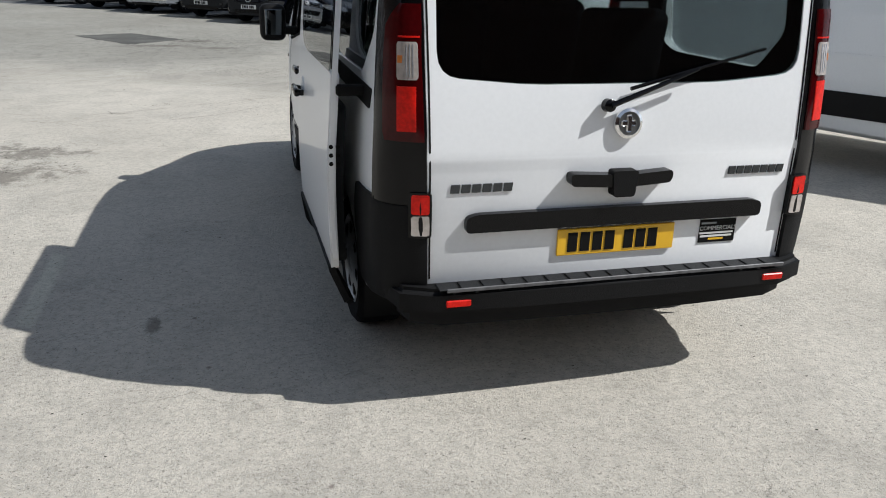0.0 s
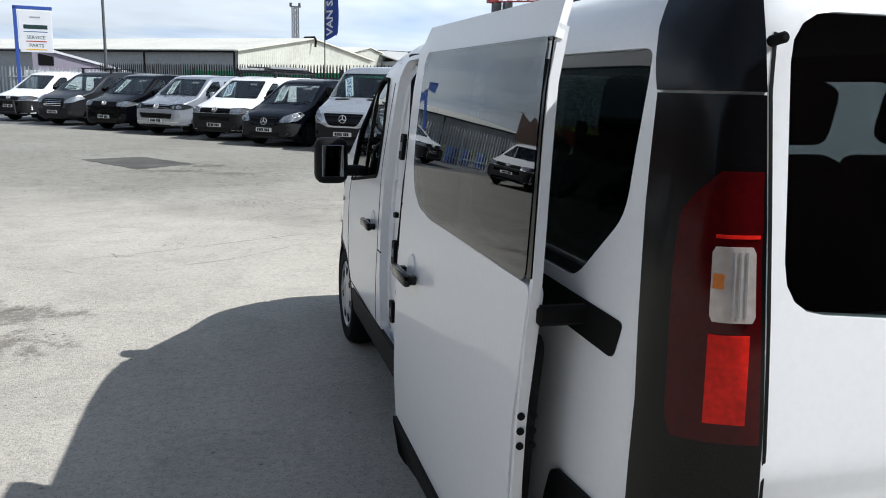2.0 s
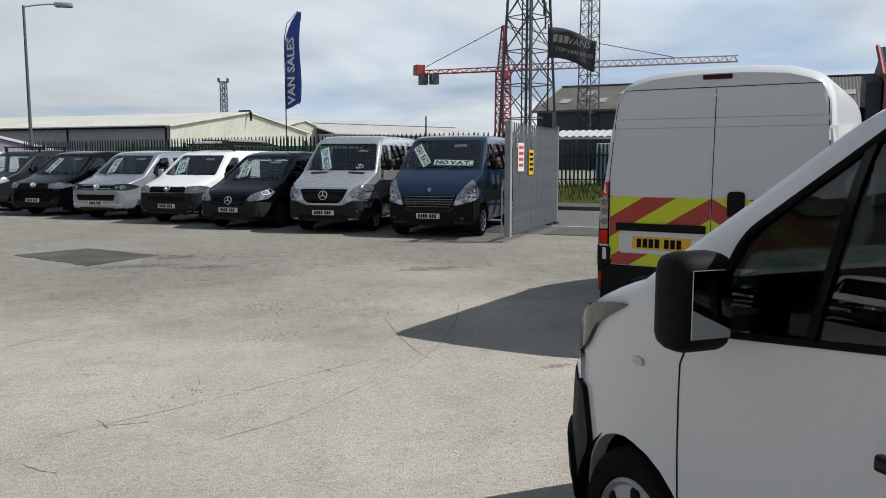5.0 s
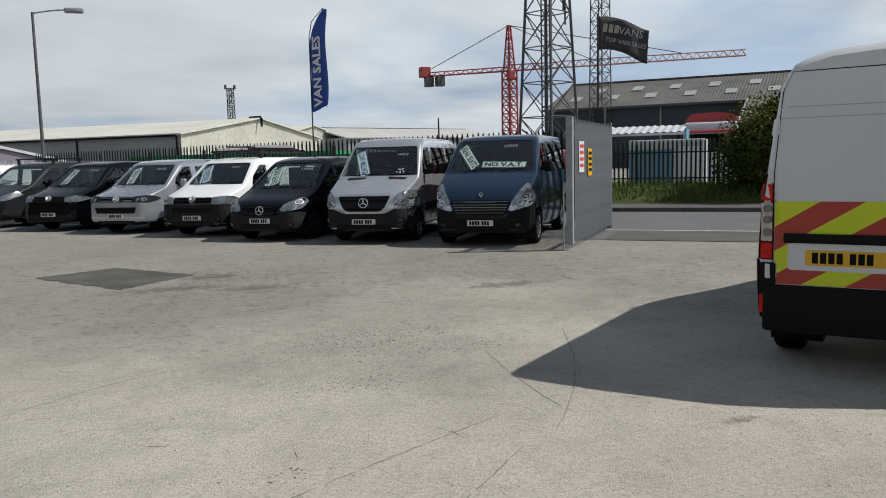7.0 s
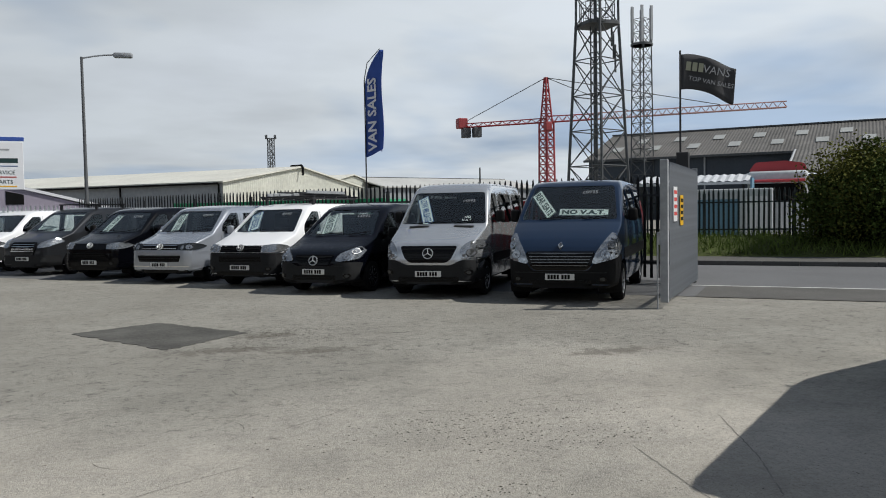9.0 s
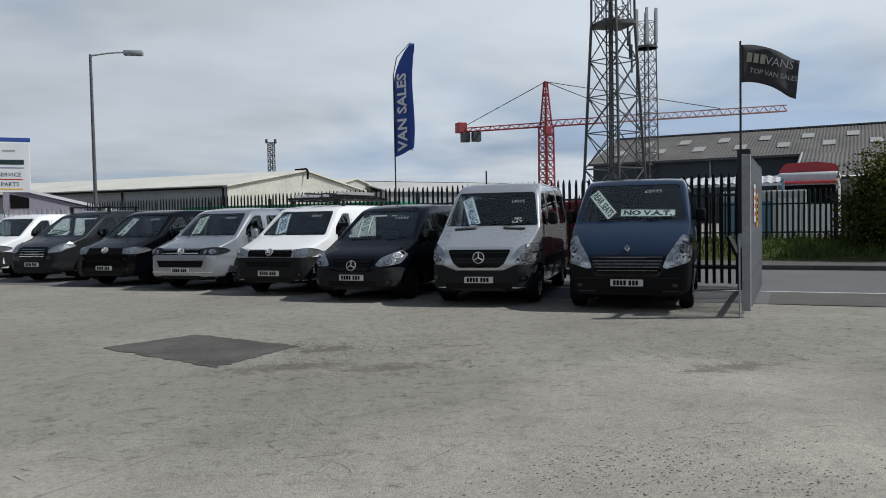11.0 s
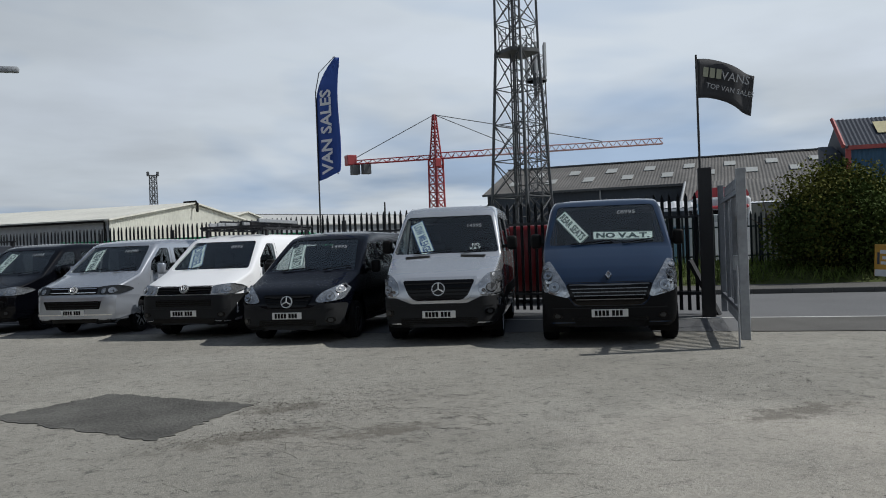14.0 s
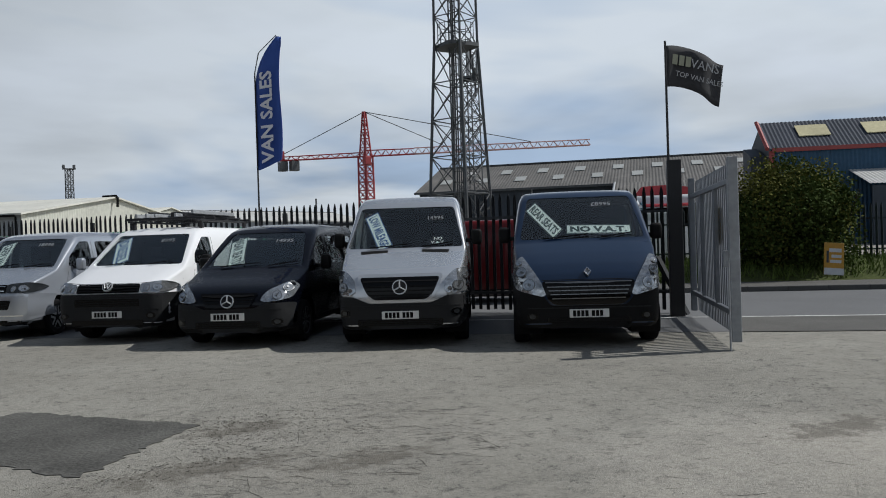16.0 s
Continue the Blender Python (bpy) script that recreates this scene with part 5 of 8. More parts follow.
# ---- palisade fences ----
def pale_mesh(name, h, w, mat, prongs=True):
    """A W-shaped pale with a split pointed head."""
    d = 0.02
    prof = [(-w / 2, 0), (-w / 4, -d), (0, 0), (w / 4, -d), (w / 2, 0)]
    bm = bmesh.new()
    rows = []
    for z, k in ((0, 1), (h - 0.13, 1), (h - 0.07, 0.75), (h, 0.18)):
        rows.append([bm.verts.new((x * k, y, z)) for x, y in prof])
    back = [[bm.verts.new((v.co.x, v.co.y + 0.004, v.co.z)) for v in r] for r in rows]
    for grid, flip in ((rows, 1), (back, 0)):
        for a, b in zip(grid, grid[1:]):
            for i in range(4):
                q = (a[i], a[i + 1], b[i + 1], b[i])
                bm.faces.new(q if flip else q[::-1])
    for i in (0, 4):
        for j in range(3):
            bm.faces.new((rows[j][i], rows[j + 1][i], back[j + 1][i], back[j][i]))
    return make_mesh(name, bm, mat, None)


def palisade(name, label, a, b, h, mat, pitch, pale_w=0.068, base=0.0, max_parts=290):
    a, b = Vector(a), Vector(b)
    length, ang = (b - a).length, math.degrees(math.atan2((b - a).y, (b - a).x))
    f = thing(name, label, "fence", Matrix.Translation(a) @ pose(0, 0, 0, 0, 0, ang), "", "structure")
    me = pale_mesh("pale", h, pale_w, mat)
    n = int(length / pitch)
    for i in range(n):
        o = new("pale", me)
        o.parent = f
        o.location = (pitch * (i + 0.5), 0, base + 0.06 + random.uniform(-0.008, 0.008))
        o.rotation_euler = (0, radians(random.uniform(-0.5, 0.5)), 0)
    for z in (0.38, h - 0.42):
        part("rail", box(0, length, 0.008, 0.05, base + z, base + z + 0.05), mat, f, "", None)
    for i in range(int(length / 2.75) + 1):
        x = min(2.75 * i, length)
        part("post", box(x - 0.05, x + 0.05, 0.05, 0.11, base, base + h - 0.1, 0.004), mat, f, "", None)
    return f


FENCE_A, FENCE_B = yard(-7.75, 22.55), yard(-31.0, 26.9)
palisade("yard_fence", "dark weathered steel palisade fence behind the vans", FENCE_A, FENCE_B, 2.28, FENCE_STEEL, 0.155)
palisade("end_fence", "pale galvanised palisade fence at the yard's end", FENCE_B, yard(-42.0, 17.0), 2.05, PALE_FENCE, 0.155)
palisade("far_fence", "dark green palisade fence on the far verge", yard(-14.0, 32.6), yard(12.0, 32.6), 1.7, GREEN_FENCE, 0.155, 0.068, 0.45)


# ---- gate ----
# darker copy of the galvanised steel: the gate's shaded side put into its colour
GATE_SHADED = principled("galvanised gate steel darkened as in shade", (0.20, 0.215, 0.235), 0.55, 0.3, vary=0.2, grain=14, blotch=3)


def gate():
    g = thing("gate", "open galvanised steel palisade gate with sign boards", "gate", pose(*yard(-7.551, 17.673), 0, 0, 48))
    # local x runs from the free end to the hinge
    length, h = 4.1, 2.30
    part("end_post", box(-0.02, 0.10, -0.06, 0.06, 0.10, 2.37, 0.006), GALV, g)
    part("hinge_stile", box(length - 0.1, length, -0.05, 0.05, 0.12, 2.40, 0.006), GATE_SHADED, g)
    for z in (0.40, 2.05):
        part("rail", box(0.1, length - 0.1, -0.03, 0.03, z, z + 0.07, 0.004), GATE_SHADED, g)
    for x in (1.4, 2.75):
        part("upright", box(x - 0.035, x + 0.035, -0.03, 0.03, 0.47, 2.05, 0.004), GATE_SHADED, g)
    me = pale_mesh("pale", 2.20, 0.068, GATE_SHADED)
    for i in range(25):
        o = new("pale", me)
        o.parent = g
        o.location = (0.22 + 0.152 * i, -0.055, 0.14)
    bolt = part("drop_bolt", rod((-0.09, 0.09, 0.0), (-0.09, 0.09, 1.1), 0.012, None, 8), GALV, g)
    part("lock_box", box(0.02, 0.16, 0.05, 0.12, 1.02, 1.22, 0.008), GALV, g)
    return g


gate()
GATE_POST = yard(-7.81, 21.95)
solid("gate_post", box(-0.12, 0.12, -0.12, 0.12, 0, 2.75, 0.008), BLACK_STEEL, "thick black steel gate post with a raking stay", "post", pose(*GATE_POST, 0, 0, -42))


# ---- cracks, scuffs and chips in the concrete ----
SCUFF = principled("grey tyre scuffs", (0.25, 0.235, 0.21), 0.95, vary=0.35, grain=60, blotch=4, spec=0.1)
GRIME = principled("dark grime in cracks", (0.105, 0.098, 0.085), 0.95, vary=0.35, grain=25, spec=0.1)
TRACKS = [
    [(-1.03, 9.22), (-0.7, 9.34), (-0.15, 9.59), (0.43, 9.9), (1.29, 10.32)],
    [(-0.7, 9.34), (-0.56, 9.29), (-0.37, 9.32)],
    [(-0.1, 8.82), (0.39, 9.04), (0.8, 9.39), (1.21, 9.79)],
    [(1.88, 12.0), (1.85, 11.79), (1.75, 11.06), (1.71, 10.4), (1.75, 10.09)],
    [(2.93, 12.5), (2.48, 11.47), (2.08, 10.75), (1.65, 10.13), (1.43, 9.88)],
    [(2.64, 13.18), (2.95, 13.14)],
    [(3.08, 18.97), (3.41, 18.26), (3.61, 17.62), (3.79, 17.05), (3.92, 16.8)],
    [(5.84, 17.08), (6.25, 16.42)],
    [(4.93, 16.32), (4.83, 16.03), (4.5, 15.75), (4.49, 15.45), (4.01, 15.15)],
    [(-0.48, 19.45), (-0.03, 20.02), (0.35, 20.39)], [(0.0, 18.73), (0.27, 19.14), (0.65, 19.46)],
    [(-1.9, 11.6), (-1.2, 12.2), (-0.6, 12.5)], [(-2.6, 13.4), (-1.6, 14.3)], [(-0.4, 13.2), (0.5, 13.9)]]


def ground_cracks():
    rnd = random.Random(5)
    verts, faces = [], []
    for k, line in enumerate(TRACKS):
        pts = [Vector((*p, 0)) for p in line]
        path = []
        for a, b in zip(pts, pts[1:]):
            n = max(2, int((b - a).length / 0.05))
            path += [a.lerp(b, i / n) for i in range(n)]
        path.append(pts[-1])
        # two passes take the corners off
        for _ in range(6):
            path = [path[0]] + [(path[i - 1] + path[i] * 2 + path[i + 1]) / 4 for i in range(1, len(path) - 1)] + [path[-1]]
        last = None
        for i in range(len(path) - 1):
            d = (path[i + 1] - path[i]).normalized()
            s = Vector((-d.y, d.x, 0))
            w = rnd.uniform(0.003, 0.0065) * min(1.0, 0.3 + 6 * min(i, len(path) - 1 - i) / len(path))
            c = path[i] + s * rnd.uniform(-0.005, 0.005)
            here = (c + s * w, c - s * w)
            if last and rnd.random() > 0.05:
                j = len(verts)
                verts += [(*last[0].xy, 0.0025), (*here[0].xy, 0.0025), (*here[1].xy, 0.0025), (*last[1].xy, 0.0025)]
                faces.append((j, j + 1, j + 2, j + 3))
            last = here
    scuffs = bpy.data.meshes.new("tyre_scuffs")
    scuffs.from_pydata(verts, [], faces)
    scuffs.materials.append(SCUFF)
    tagged(new("tyre_scuffs", scuffs), "thin grey tyre scuff lines across the concrete", "scuffs", "", "stuff")
    verts, faces = [], []
    # short ragged cracks in the older concrete
    spread = ((260, -3.0, 7.5, 13.0, 19.5), (280, -0.7, 1.6, 16.2, 18.8), (60, 2.5, 6.0, 14.5, 18.5), (14, -3.0, 2.5, 8.5, 13.0))
    for count, x0, x1, y0, y1 in spread:
        for _ in range(count):
            p, a = Vector((rnd.uniform(x0, x1), rnd.uniform(y0, y1), 0)), rnd.gauss(-0.75, 0.35)
            for _ in range(rnd.randint(2, 6)):
                a += rnd.gauss(0, 0.16)
                q = p + Vector((math.cos(a), math.sin(a), 0)) * rnd.uniform(0.03, 0.07)
                s = Vector((-math.sin(a), math.cos(a), 0)) * rnd.uniform(0.001, 0.004)
                j = len(verts)
                verts += [(*(p + s).xy, 0.0022), (*(q + s * 0.7).xy, 0.0022), (*(q - s * 0.7).xy, 0.0022), (*(p - s).xy, 0.0022)]
                faces.append((j, j + 1, j + 2, j + 3))
                p = q
    me = bpy.data.meshes.new("ground_cracks")
    me.from_pydata(verts, [], faces)
    me.materials.append(GRIME)
    tagged(new("ground_cracks", me), "thin dark cracks and scuff lines in the concrete", "cracks", "", "stuff")


ground_cracks()


def ground_chips():
    rnd = random.Random(21)
    verts, faces = [], []

    def chip(x, y, r):
        j, n, a0, sq = len(verts), 6, rnd.uniform(0, 6), rnd.uniform(0.35, 0.9)
        for i in range(n):
            a = a0 + math.tau * i / n
            k = r * rnd.uniform(0.5, 1.1)
            verts.append((x + k * math.cos(a), y + k * sq * math.sin(a), 0.002))
        verts.append((x, y, 0.002 + r * 0.35))
        for i in range(n):
            faces.append((j + i, j + (i + 1) % n, j + n))
    for _ in range(900):
        chip(rnd.uniform(-2.6, 3.2), rnd.uniform(1.8, 12.0), rnd.choice((0.003, 0.004, 0.005, 0.008)))
    for _ in range(500):
        chip(rnd.uniform(-4, 8), rnd.uniform(11.0, 19.5), rnd.choice((0.003, 0.005, 0.009)))
    for cx, cy, sx, sy, count in ((1.5, 12.3, 0.5, 0.16, 260), (0.1, 17.8, 0.45, 0.4, 900), (-0.9, 17.2, 0.35, 0.12, 260), (4.3, 16.0, 0.6, 0.5, 260), (-0.2, 9.9, 0.16, 0.05, 30), (0.2, 18.3, 0.5, 0.3, 260), (-1.3, 6.8, 0.3, 0.15, 80), (1.2, 12.9, 0.6, 0.25, 420), (0.6, 11.4, 0.25, 0.12, 120)):
        for _ in range(count):
            chip(rnd.gauss(cx, sx), rnd.gauss(cy, sy), rnd.choice((0.004, 0.006, 0.009, 0.012)))
    me = bpy.data.meshes.new("ground_chips")
    me.from_pydata(verts, [], faces)
    me.materials.append(GRIME)
    tagged(new("ground_chips", me), "loose dark grit and chips on the concrete", "grit", "", "stuff")


ground_chips()


# ---- white minibus in the yard ----
VIV = dict(length=4.92, soft=True, arch_gap=0.048, belt=1.24, tumble=0.06, paint=WHITE_PAINT, wheel=0.325, axles=(0.95, 4.03), arch_x=0.975, rim="cover", rim_metal=TRIM_SILVER, round=0.15, crown=0.005, fine=("corner_trim", "bumper_side", "low_lens", "low_lamp", "headlamp_side", "headlamp"),
    top=[(0, 0.58), (0.05, 0.74), (0.12, 0.84), (0.22, 0.93), (0.38, 1.03), (0.60, 1.13), (0.85, 1.215), (0.95, 1.245), (1.35, 1.52), (1.70, 1.76), (1.85, 1.83), (2.05, 1.88), (2.4, 1.925), (3.4, 1.95), (4.55, 1.95), (4.70, 1.94), (4.79, 1.915), (4.83, 1.84), (4.865, 1.55), (4.90, 1.25), (4.92, 1.05)],
    plan=[(0, 0.475), (0.05, 0.575), (0.12, 0.652), (0.22, 0.73), (0.32, 0.795), (0.5, 0.883), (0.75, 0.945), (1.0, 0.975), (4.66, 0.975), (4.78, 0.965), (4.84, 0.94), (4.88, 0.90), (4.92, 0.82)],
    keel=[(0, 0.24), (4.5, 0.32), (4.92, 0.44)], screen_base=0.95,
    windscreen=[(-0.84, 1.24), (0.84, 1.24), (0.68, 1.78), (-0.68, 1.78)],
    windows=[[(1.26, 1.13), (2.07, 1.24), (2.11, 1.5), (2.10, 1.72), (1.86, 1.73), (1.42, 1.43)], [(2.45, 1.28), (3.42, 1.28), (3.42, 1.76), (2.45, 1.76)], [(3.60, 1.32), (3.72, 1.28), (4.44, 1.28), (4.62, 1.45), (4.62, 1.78), (3.60, 1.78)]],
    left_open=True, rear_window=[(-0.758, 1.315), (-0.40, 1.283), (0.40, 1.283), (0.758, 1.315), (0.760, 1.840), (-0.760, 1.840)], rear_glass=glass_material("tinted tailgate glass", (0.54, 0.58, 0.58), 0.95), right_glass=glass_material("light side glass", (0.90, 0.93, 0.93)), side_glass=PRIVACY)
VIV["left_windows"] = [VIV["windows"][0], VIV["windows"][2]]
VIV["left_cuts"] = [[(2.26, 0.45), (3.44, 0.45), (3.50, 0.9), (3.50, 1.76), (3.42, 1.81), (2.34, 1.81), (2.27, 1.45), (2.235, 1.1)]]
VIV["panels"] = (both("left", [(4.45, 0.40), (4.90, 0.44), (4.90, 0.87), (4.45, 0.83), (4.41, 0.72), (4.44, 0.52)], PLASTIC, 0.012, 0.02, "bumper_side", 0.03)
    + both("rear", [(-0.855, 0.725), (-0.778, 0.725), (-0.778, 0.90), (-0.855, 0.90)], GLOSS_BLACK, 0.025, 0.02, "low_lamp", 0.012, "small rear lamp with a red and a clear half")
    + both("rear", rect(-0.846, -0.787, 0.818, 0.892), RED_LENS, 0.030, 0.01, "low_lens", 0.008, "red lens")
    + both("rear", rect(-0.846, -0.787, 0.735, 0.812), CLEAR_LENS, 0.030, 0.01, "low_lens", 0.008, "clear lens")
    + both("left", [(1.36, 0.34), (3.62, 0.34), (3.62, 0.50), (1.36, 0.48)], PLASTIC, 0.010, 0.02, "sill_trim", 0.03)
    + one("front", [(-0.72, 0.25), (0.72, 0.25), (0.70, 0.60), (0.62, 0.768), (-0.62, 0.768), (-0.70, 0.60)], PLASTIC, 0.030, 0.04, "bumper", 0.05)
    + both("front", [(-0.52, 0.985), (-0.60, 0.985), (-0.60, 0.87), (-0.50, 0.84), (-0.42, 0.86), (-0.46, 0.95)], CLEAR_LAMP, 0.022, 0.025, "headlamp", 0.04)
    + both("left", [(0.13, 0.897), (0.46, 0.877), (0.54, 0.925), (0.64, 1.03), (0.90, 1.15), (0.66, 1.11), (0.40, 1.04), (0.22, 0.975)], CLEAR_LAMP, 0.018, 0.022, "headlamp_side", 0.04)
    + both("left", [(0.13, 0.775), (0.52, 0.78), (0.47, 0.87), (0.13, 0.89)], PALE_SILVER, 0.017, 0.02, "indicator_lens", 0.02, "pale clear indicator lens")
    + both("left", [(0.10, 0.27), (0.57, 0.27), (0.575, 0.45), (0.64, 0.58), (0.61, 0.66), (0.55, 0.768), (0.10, 0.768)], PLASTIC, 0.022, 0.03, "bumper_side", 0.03)
    + both("left", [(0.96, 0.965), (1.02, 0.965), (1.02, 0.99), (0.96, 0.99)], CLEAR_LENS, 0.010, 0.012, "side_repeater", 0.01)
    + both("left", [(0.10, 0.27), (0.50, 0.27), (0.46, 0.42), (0.32, 0.50), (0.10, 0.50)], PLASTIC, 0.045, 0.05, "bumper_lip", 0.08))
VIV["seams"] = [("left", [(1.22, 0.50), (1.20, 1.02), (1.26, 1.16)], "door_seam"), ("left", [(1.22, 0.50), (2.12, 0.48), (2.17, 0.9), (2.16, 1.3), (2.24, 1.70), (2.20, 1.80)], "door_seam"), ("left", [(2.17, 0.88), (2.245, 0.88)], "door_seam"),
    ("rear", [(-0.779, 0.55), (-0.783, 0.95), (-0.788, 1.30), (-0.794, 1.57), (-0.797, 1.70), (-0.790, 1.80)], "tailgate_seam"), ("rear", [(0.779, 0.55), (0.783, 0.95), (0.788, 1.30), (0.794, 1.57), (0.797, 1.70), (0.790, 1.80)], "tailgate_seam")]
VIV_X, VIV_REAR = 2.06, 2.40


def handle(parent, m, mat=GLOSS_BLACK):
    """A pull handle on its cup, -Y outwards."""
    h = part("door_handle", box(-0.105, 0.105, -0.048, -0.022, -0.020, 0.020, 0.010, box(-0.09, -0.06, -0.03, 0.0, -0.015, 0.015, 0.004, box(0.06, 0.09, -0.03, 0.0, -0.015, 0.015, 0.004)), 2), mat, parent, "black pull handle")
    h.matrix_basis = m
    c = part("handle_cup", lathe([(0.055, 0.006), (0.05, -0.002), (0.03, -0.004)], 20, "Y"), VAN_WHITE, h)
    c.location = (0.0, 0, 0.02)
    return h


WORN_EDGE = principled("scuffed bumper edge", (0.10, 0.10, 0.105), 0.5, vary=0.6, grain=35, blotch=9, spec=0.4)


def minibus():
    v, sh = van("minibus", "white minibus with its sliding side door standing open", VIV, pose(VIV_X, VIV_REAR + VIV["length"] / 2, 0))
    L = VIV["length"]
    finish_side = lambda s, z, off=0.0: sh.frame_at("left", L / 2 - s, z, off)
    # rear bumper with a ribbed step
    bump = [(-0.93, -L / 2 + 0.10), (-0.90, -L / 2 - 0.02), (-0.78, -L / 2 - 0.075), (-0.4, -L / 2 - 0.095), (0, -L / 2 - 0.10), (0.4, -L / 2 - 0.095), (0.78, -L / 2 - 0.075), (0.90, -L / 2 - 0.02), (0.93, -L / 2 + 0.10)]
    bm = prism(bump, 0.42, 0.53, "Z")
    bmesh.ops.bevel(bm, geom=[e for e in bm.edges if abs(e.verts[0].co.z - e.verts[1].co.z) < 0.001], offset=0.022, segments=3, affect="EDGES")
    rb = part("rear_bumper", bm, PLASTIC, v, "dark textured plastic rear bumper")
    part("bumper_valance", prism([(x * 0.94, y + 0.05) for x, y in bump], 0.36, 0.425, "Z"), PLASTIC, rb)
    for i in range(17):
        x = -0.72 + 0.09 * i
        part("step_rib", box(x - 0.039, x + 0.039, -L / 2 - 0.085, -L / 2 - 0.012, 0.529, 0.535, 0.002), GREY_PLASTIC, rb, "", None)
    part("step_edge", box(-0.73, 0.76, -L / 2 - 0.090, -L / 2 - 0.082, 0.522, 0.537, 0.002), WORN_EDGE, rb, "worn pale step edge")
    for x in (-0.68, 0.72):
        part("reflector", box(x - 0.05, x + 0.05, -L / 2 - 0.086, -L / 2 - 0.060, 0.458, 0.486, 0.004), RED_LENS, rb, "red reflector")
    # black rear corner columns with the tail lamps let into them
    for side in (-1, 1):
        low = part("corner_trim", sh.wrap([(0.50, (-0.965, 4.70), (-0.785, 4.92)), (0.845, (-0.965, 4.70), (-0.790, 4.92))], 0.016, 0.024, side), PLASTIC, v, "dark matt corner moulding")
        part("corner_trim", sh.wrap([(0.849, (-0.960, 4.765), (-0.790, 4.92)), (1.124, (-0.954, 4.756), (-0.793, 4.91)), (1.232, (-0.949, 4.74), (-0.796, 4.90)), (1.486, (-0.927, 4.695), (-0.800, 4.87)), (1.694, (-0.907, 4.671), (-0.806, 4.845))], 0.014, 0.022, side), GLOSS_BLACK, v, "black gloss corner column")
        part("corner_trim", sh.wrap([(1.699, (-0.907, 4.668), (-0.806, 4.845)), (1.86, (-0.860, 4.590), (-0.800, 4.80)), (1.895, (-0.845, 4.575), (-0.795, 4.785))], 0.014, 0.022, side), GLOSS_BLACK, v, "black gloss corner column")
        lamp = part("tail_lamp", sh.wrap([(1.088, (-0.926, 4.838), (-0.800, 4.908)), (1.12, (-0.933, 4.826), (-0.800, 4.905)), (1.255, (-0.928, 4.812), (-0.802, 4.89)), (1.408, (-0.922, 4.795), (-0.805, 4.87)), (1.49, (-0.915, 4.795), (-0.806, 4.866)), (1.525, (-0.902, 4.815), (-0.807, 4.862)), (1.565, (-0.878, 4.845), (-0.807, 4.858))], 0.021, 0.016, side), DARK_RED_LENS, v, "dark red tail lamp")
        part("brake_lens", sh.wrap([(1.125, (-0.890, 4.875), (-0.826, 4.90)), (1.285, (-0.888, 4.865), (-0.826, 4.89))], 0.0245, 0.01, side), RED_LENS, lamp, "bright red lens")
        part("reversing_lens", sh.wrap([(1.308, (-0.882, 4.863), (-0.824, 4.89)), (1.318, (-0.888, 4.863), (-0.819, 4.89)), (1.430, (-0.886, 4.853), (-0.820, 4.876)), (1.438, (-0.880, 4.853), (-0.826, 4.876))], 0.026, 0.012, side), CLEAR_LENS, lamp, "clear lens")
        part("bulb", sh.wrap([(1.366, (-0.885, 4.86), (-0.868, 4.866)), (1.392, (-0.885, 4.86), (-0.868, 4.866))], 0.0275, 0.004, side), AMBER, lamp, "amber bulb in the clear lens")
        for k in range(3):
            part("lens_rib", sh.wrap([(1.318, (-0.852 + 0.012 * k, 4.87), (-0.849 + 0.012 * k, 4.87)), (1.43, (-0.852 + 0.012 * k, 4.86), (-0.849 + 0.012 * k, 4.86))], 0.0275, 0.004, side, (0.60, 0.45), 2), PALE_SILVER, lamp)
        part("lens_rib", sh.wrap([(1.452, (-0.880, 4.85), (-0.812, 4.872)), (1.458, (-0.880, 4.85), (-0.812, 4.872))], 0.0235, 0.01, side), RED_LENS, lamp)
        stop = part("rubber_stop", lathe([(0.010, 0.0), (0.010, -0.035), (0.006, -0.04)], 12, "Y"), RUBBER, v)
        stop.matrix_basis = sh.frame_at("rear", side * 0.797, 1.785, 0.0)
    # tailgate furniture
    bar = part("trim_bar", sh.panel("rear", rounded([(-0.645, 0.735), (0.645, 0.735), (0.645, 0.795), (0.60, 0.808), (-0.60, 0.808), (-0.645, 0.795)], 0.02), 0.03, 0.035), GLOSS_BLACK, v, "black trim bar over the plate")
    plate(v, sh.frame_at("rear", 0, 0.665, 0.012), PLATE_YELLOW)
    h = part("tailgate_handle", sh.panel("rear", rounded([(-0.235, 0.905), (-0.07, 0.895), (0.05, 0.895), (0.195, 0.905), (0.20, 0.955), (0.05, 0.945), (-0.07, 0.945), (-0.24, 0.955)], 0.02), 0.05, 0.055, 0.05), GLOSS_BLACK, v, "black pull handle with a lock")
    part("lock_plate", sh.panel("rear", rounded([(-0.055, 0.855), (0.035, 0.855), (0.045, 0.96), (-0.065, 0.96)], 0.015), 0.056, 0.05, 0.05), PLASTIC, h)
    bd = part("badge", lathe([(0.058, 0.010), (0.058, -0.008), (0.046, -0.014), (0.044, -0.006)], 28, "Y"), CHROME, v, "round chrome badge with a plain relief")
    bd.matrix_basis = sh.frame_at("rear", 0, 1.135, 0.012)
    part("badge_disc", lathe([(0.047, 0.0), (0.047, -0.008), (0.01, -0.0085)], 24, "Y"), DULL_CHROME, bd)
    part("badge_relief", box(-0.035, 0.03, -0.014, -0.004, -0.012, 0.014, 0.006, box(-0.012, 0.014, -0.016, -0.004, -0.034, 0.034, 0.006)), CHROME, bd)
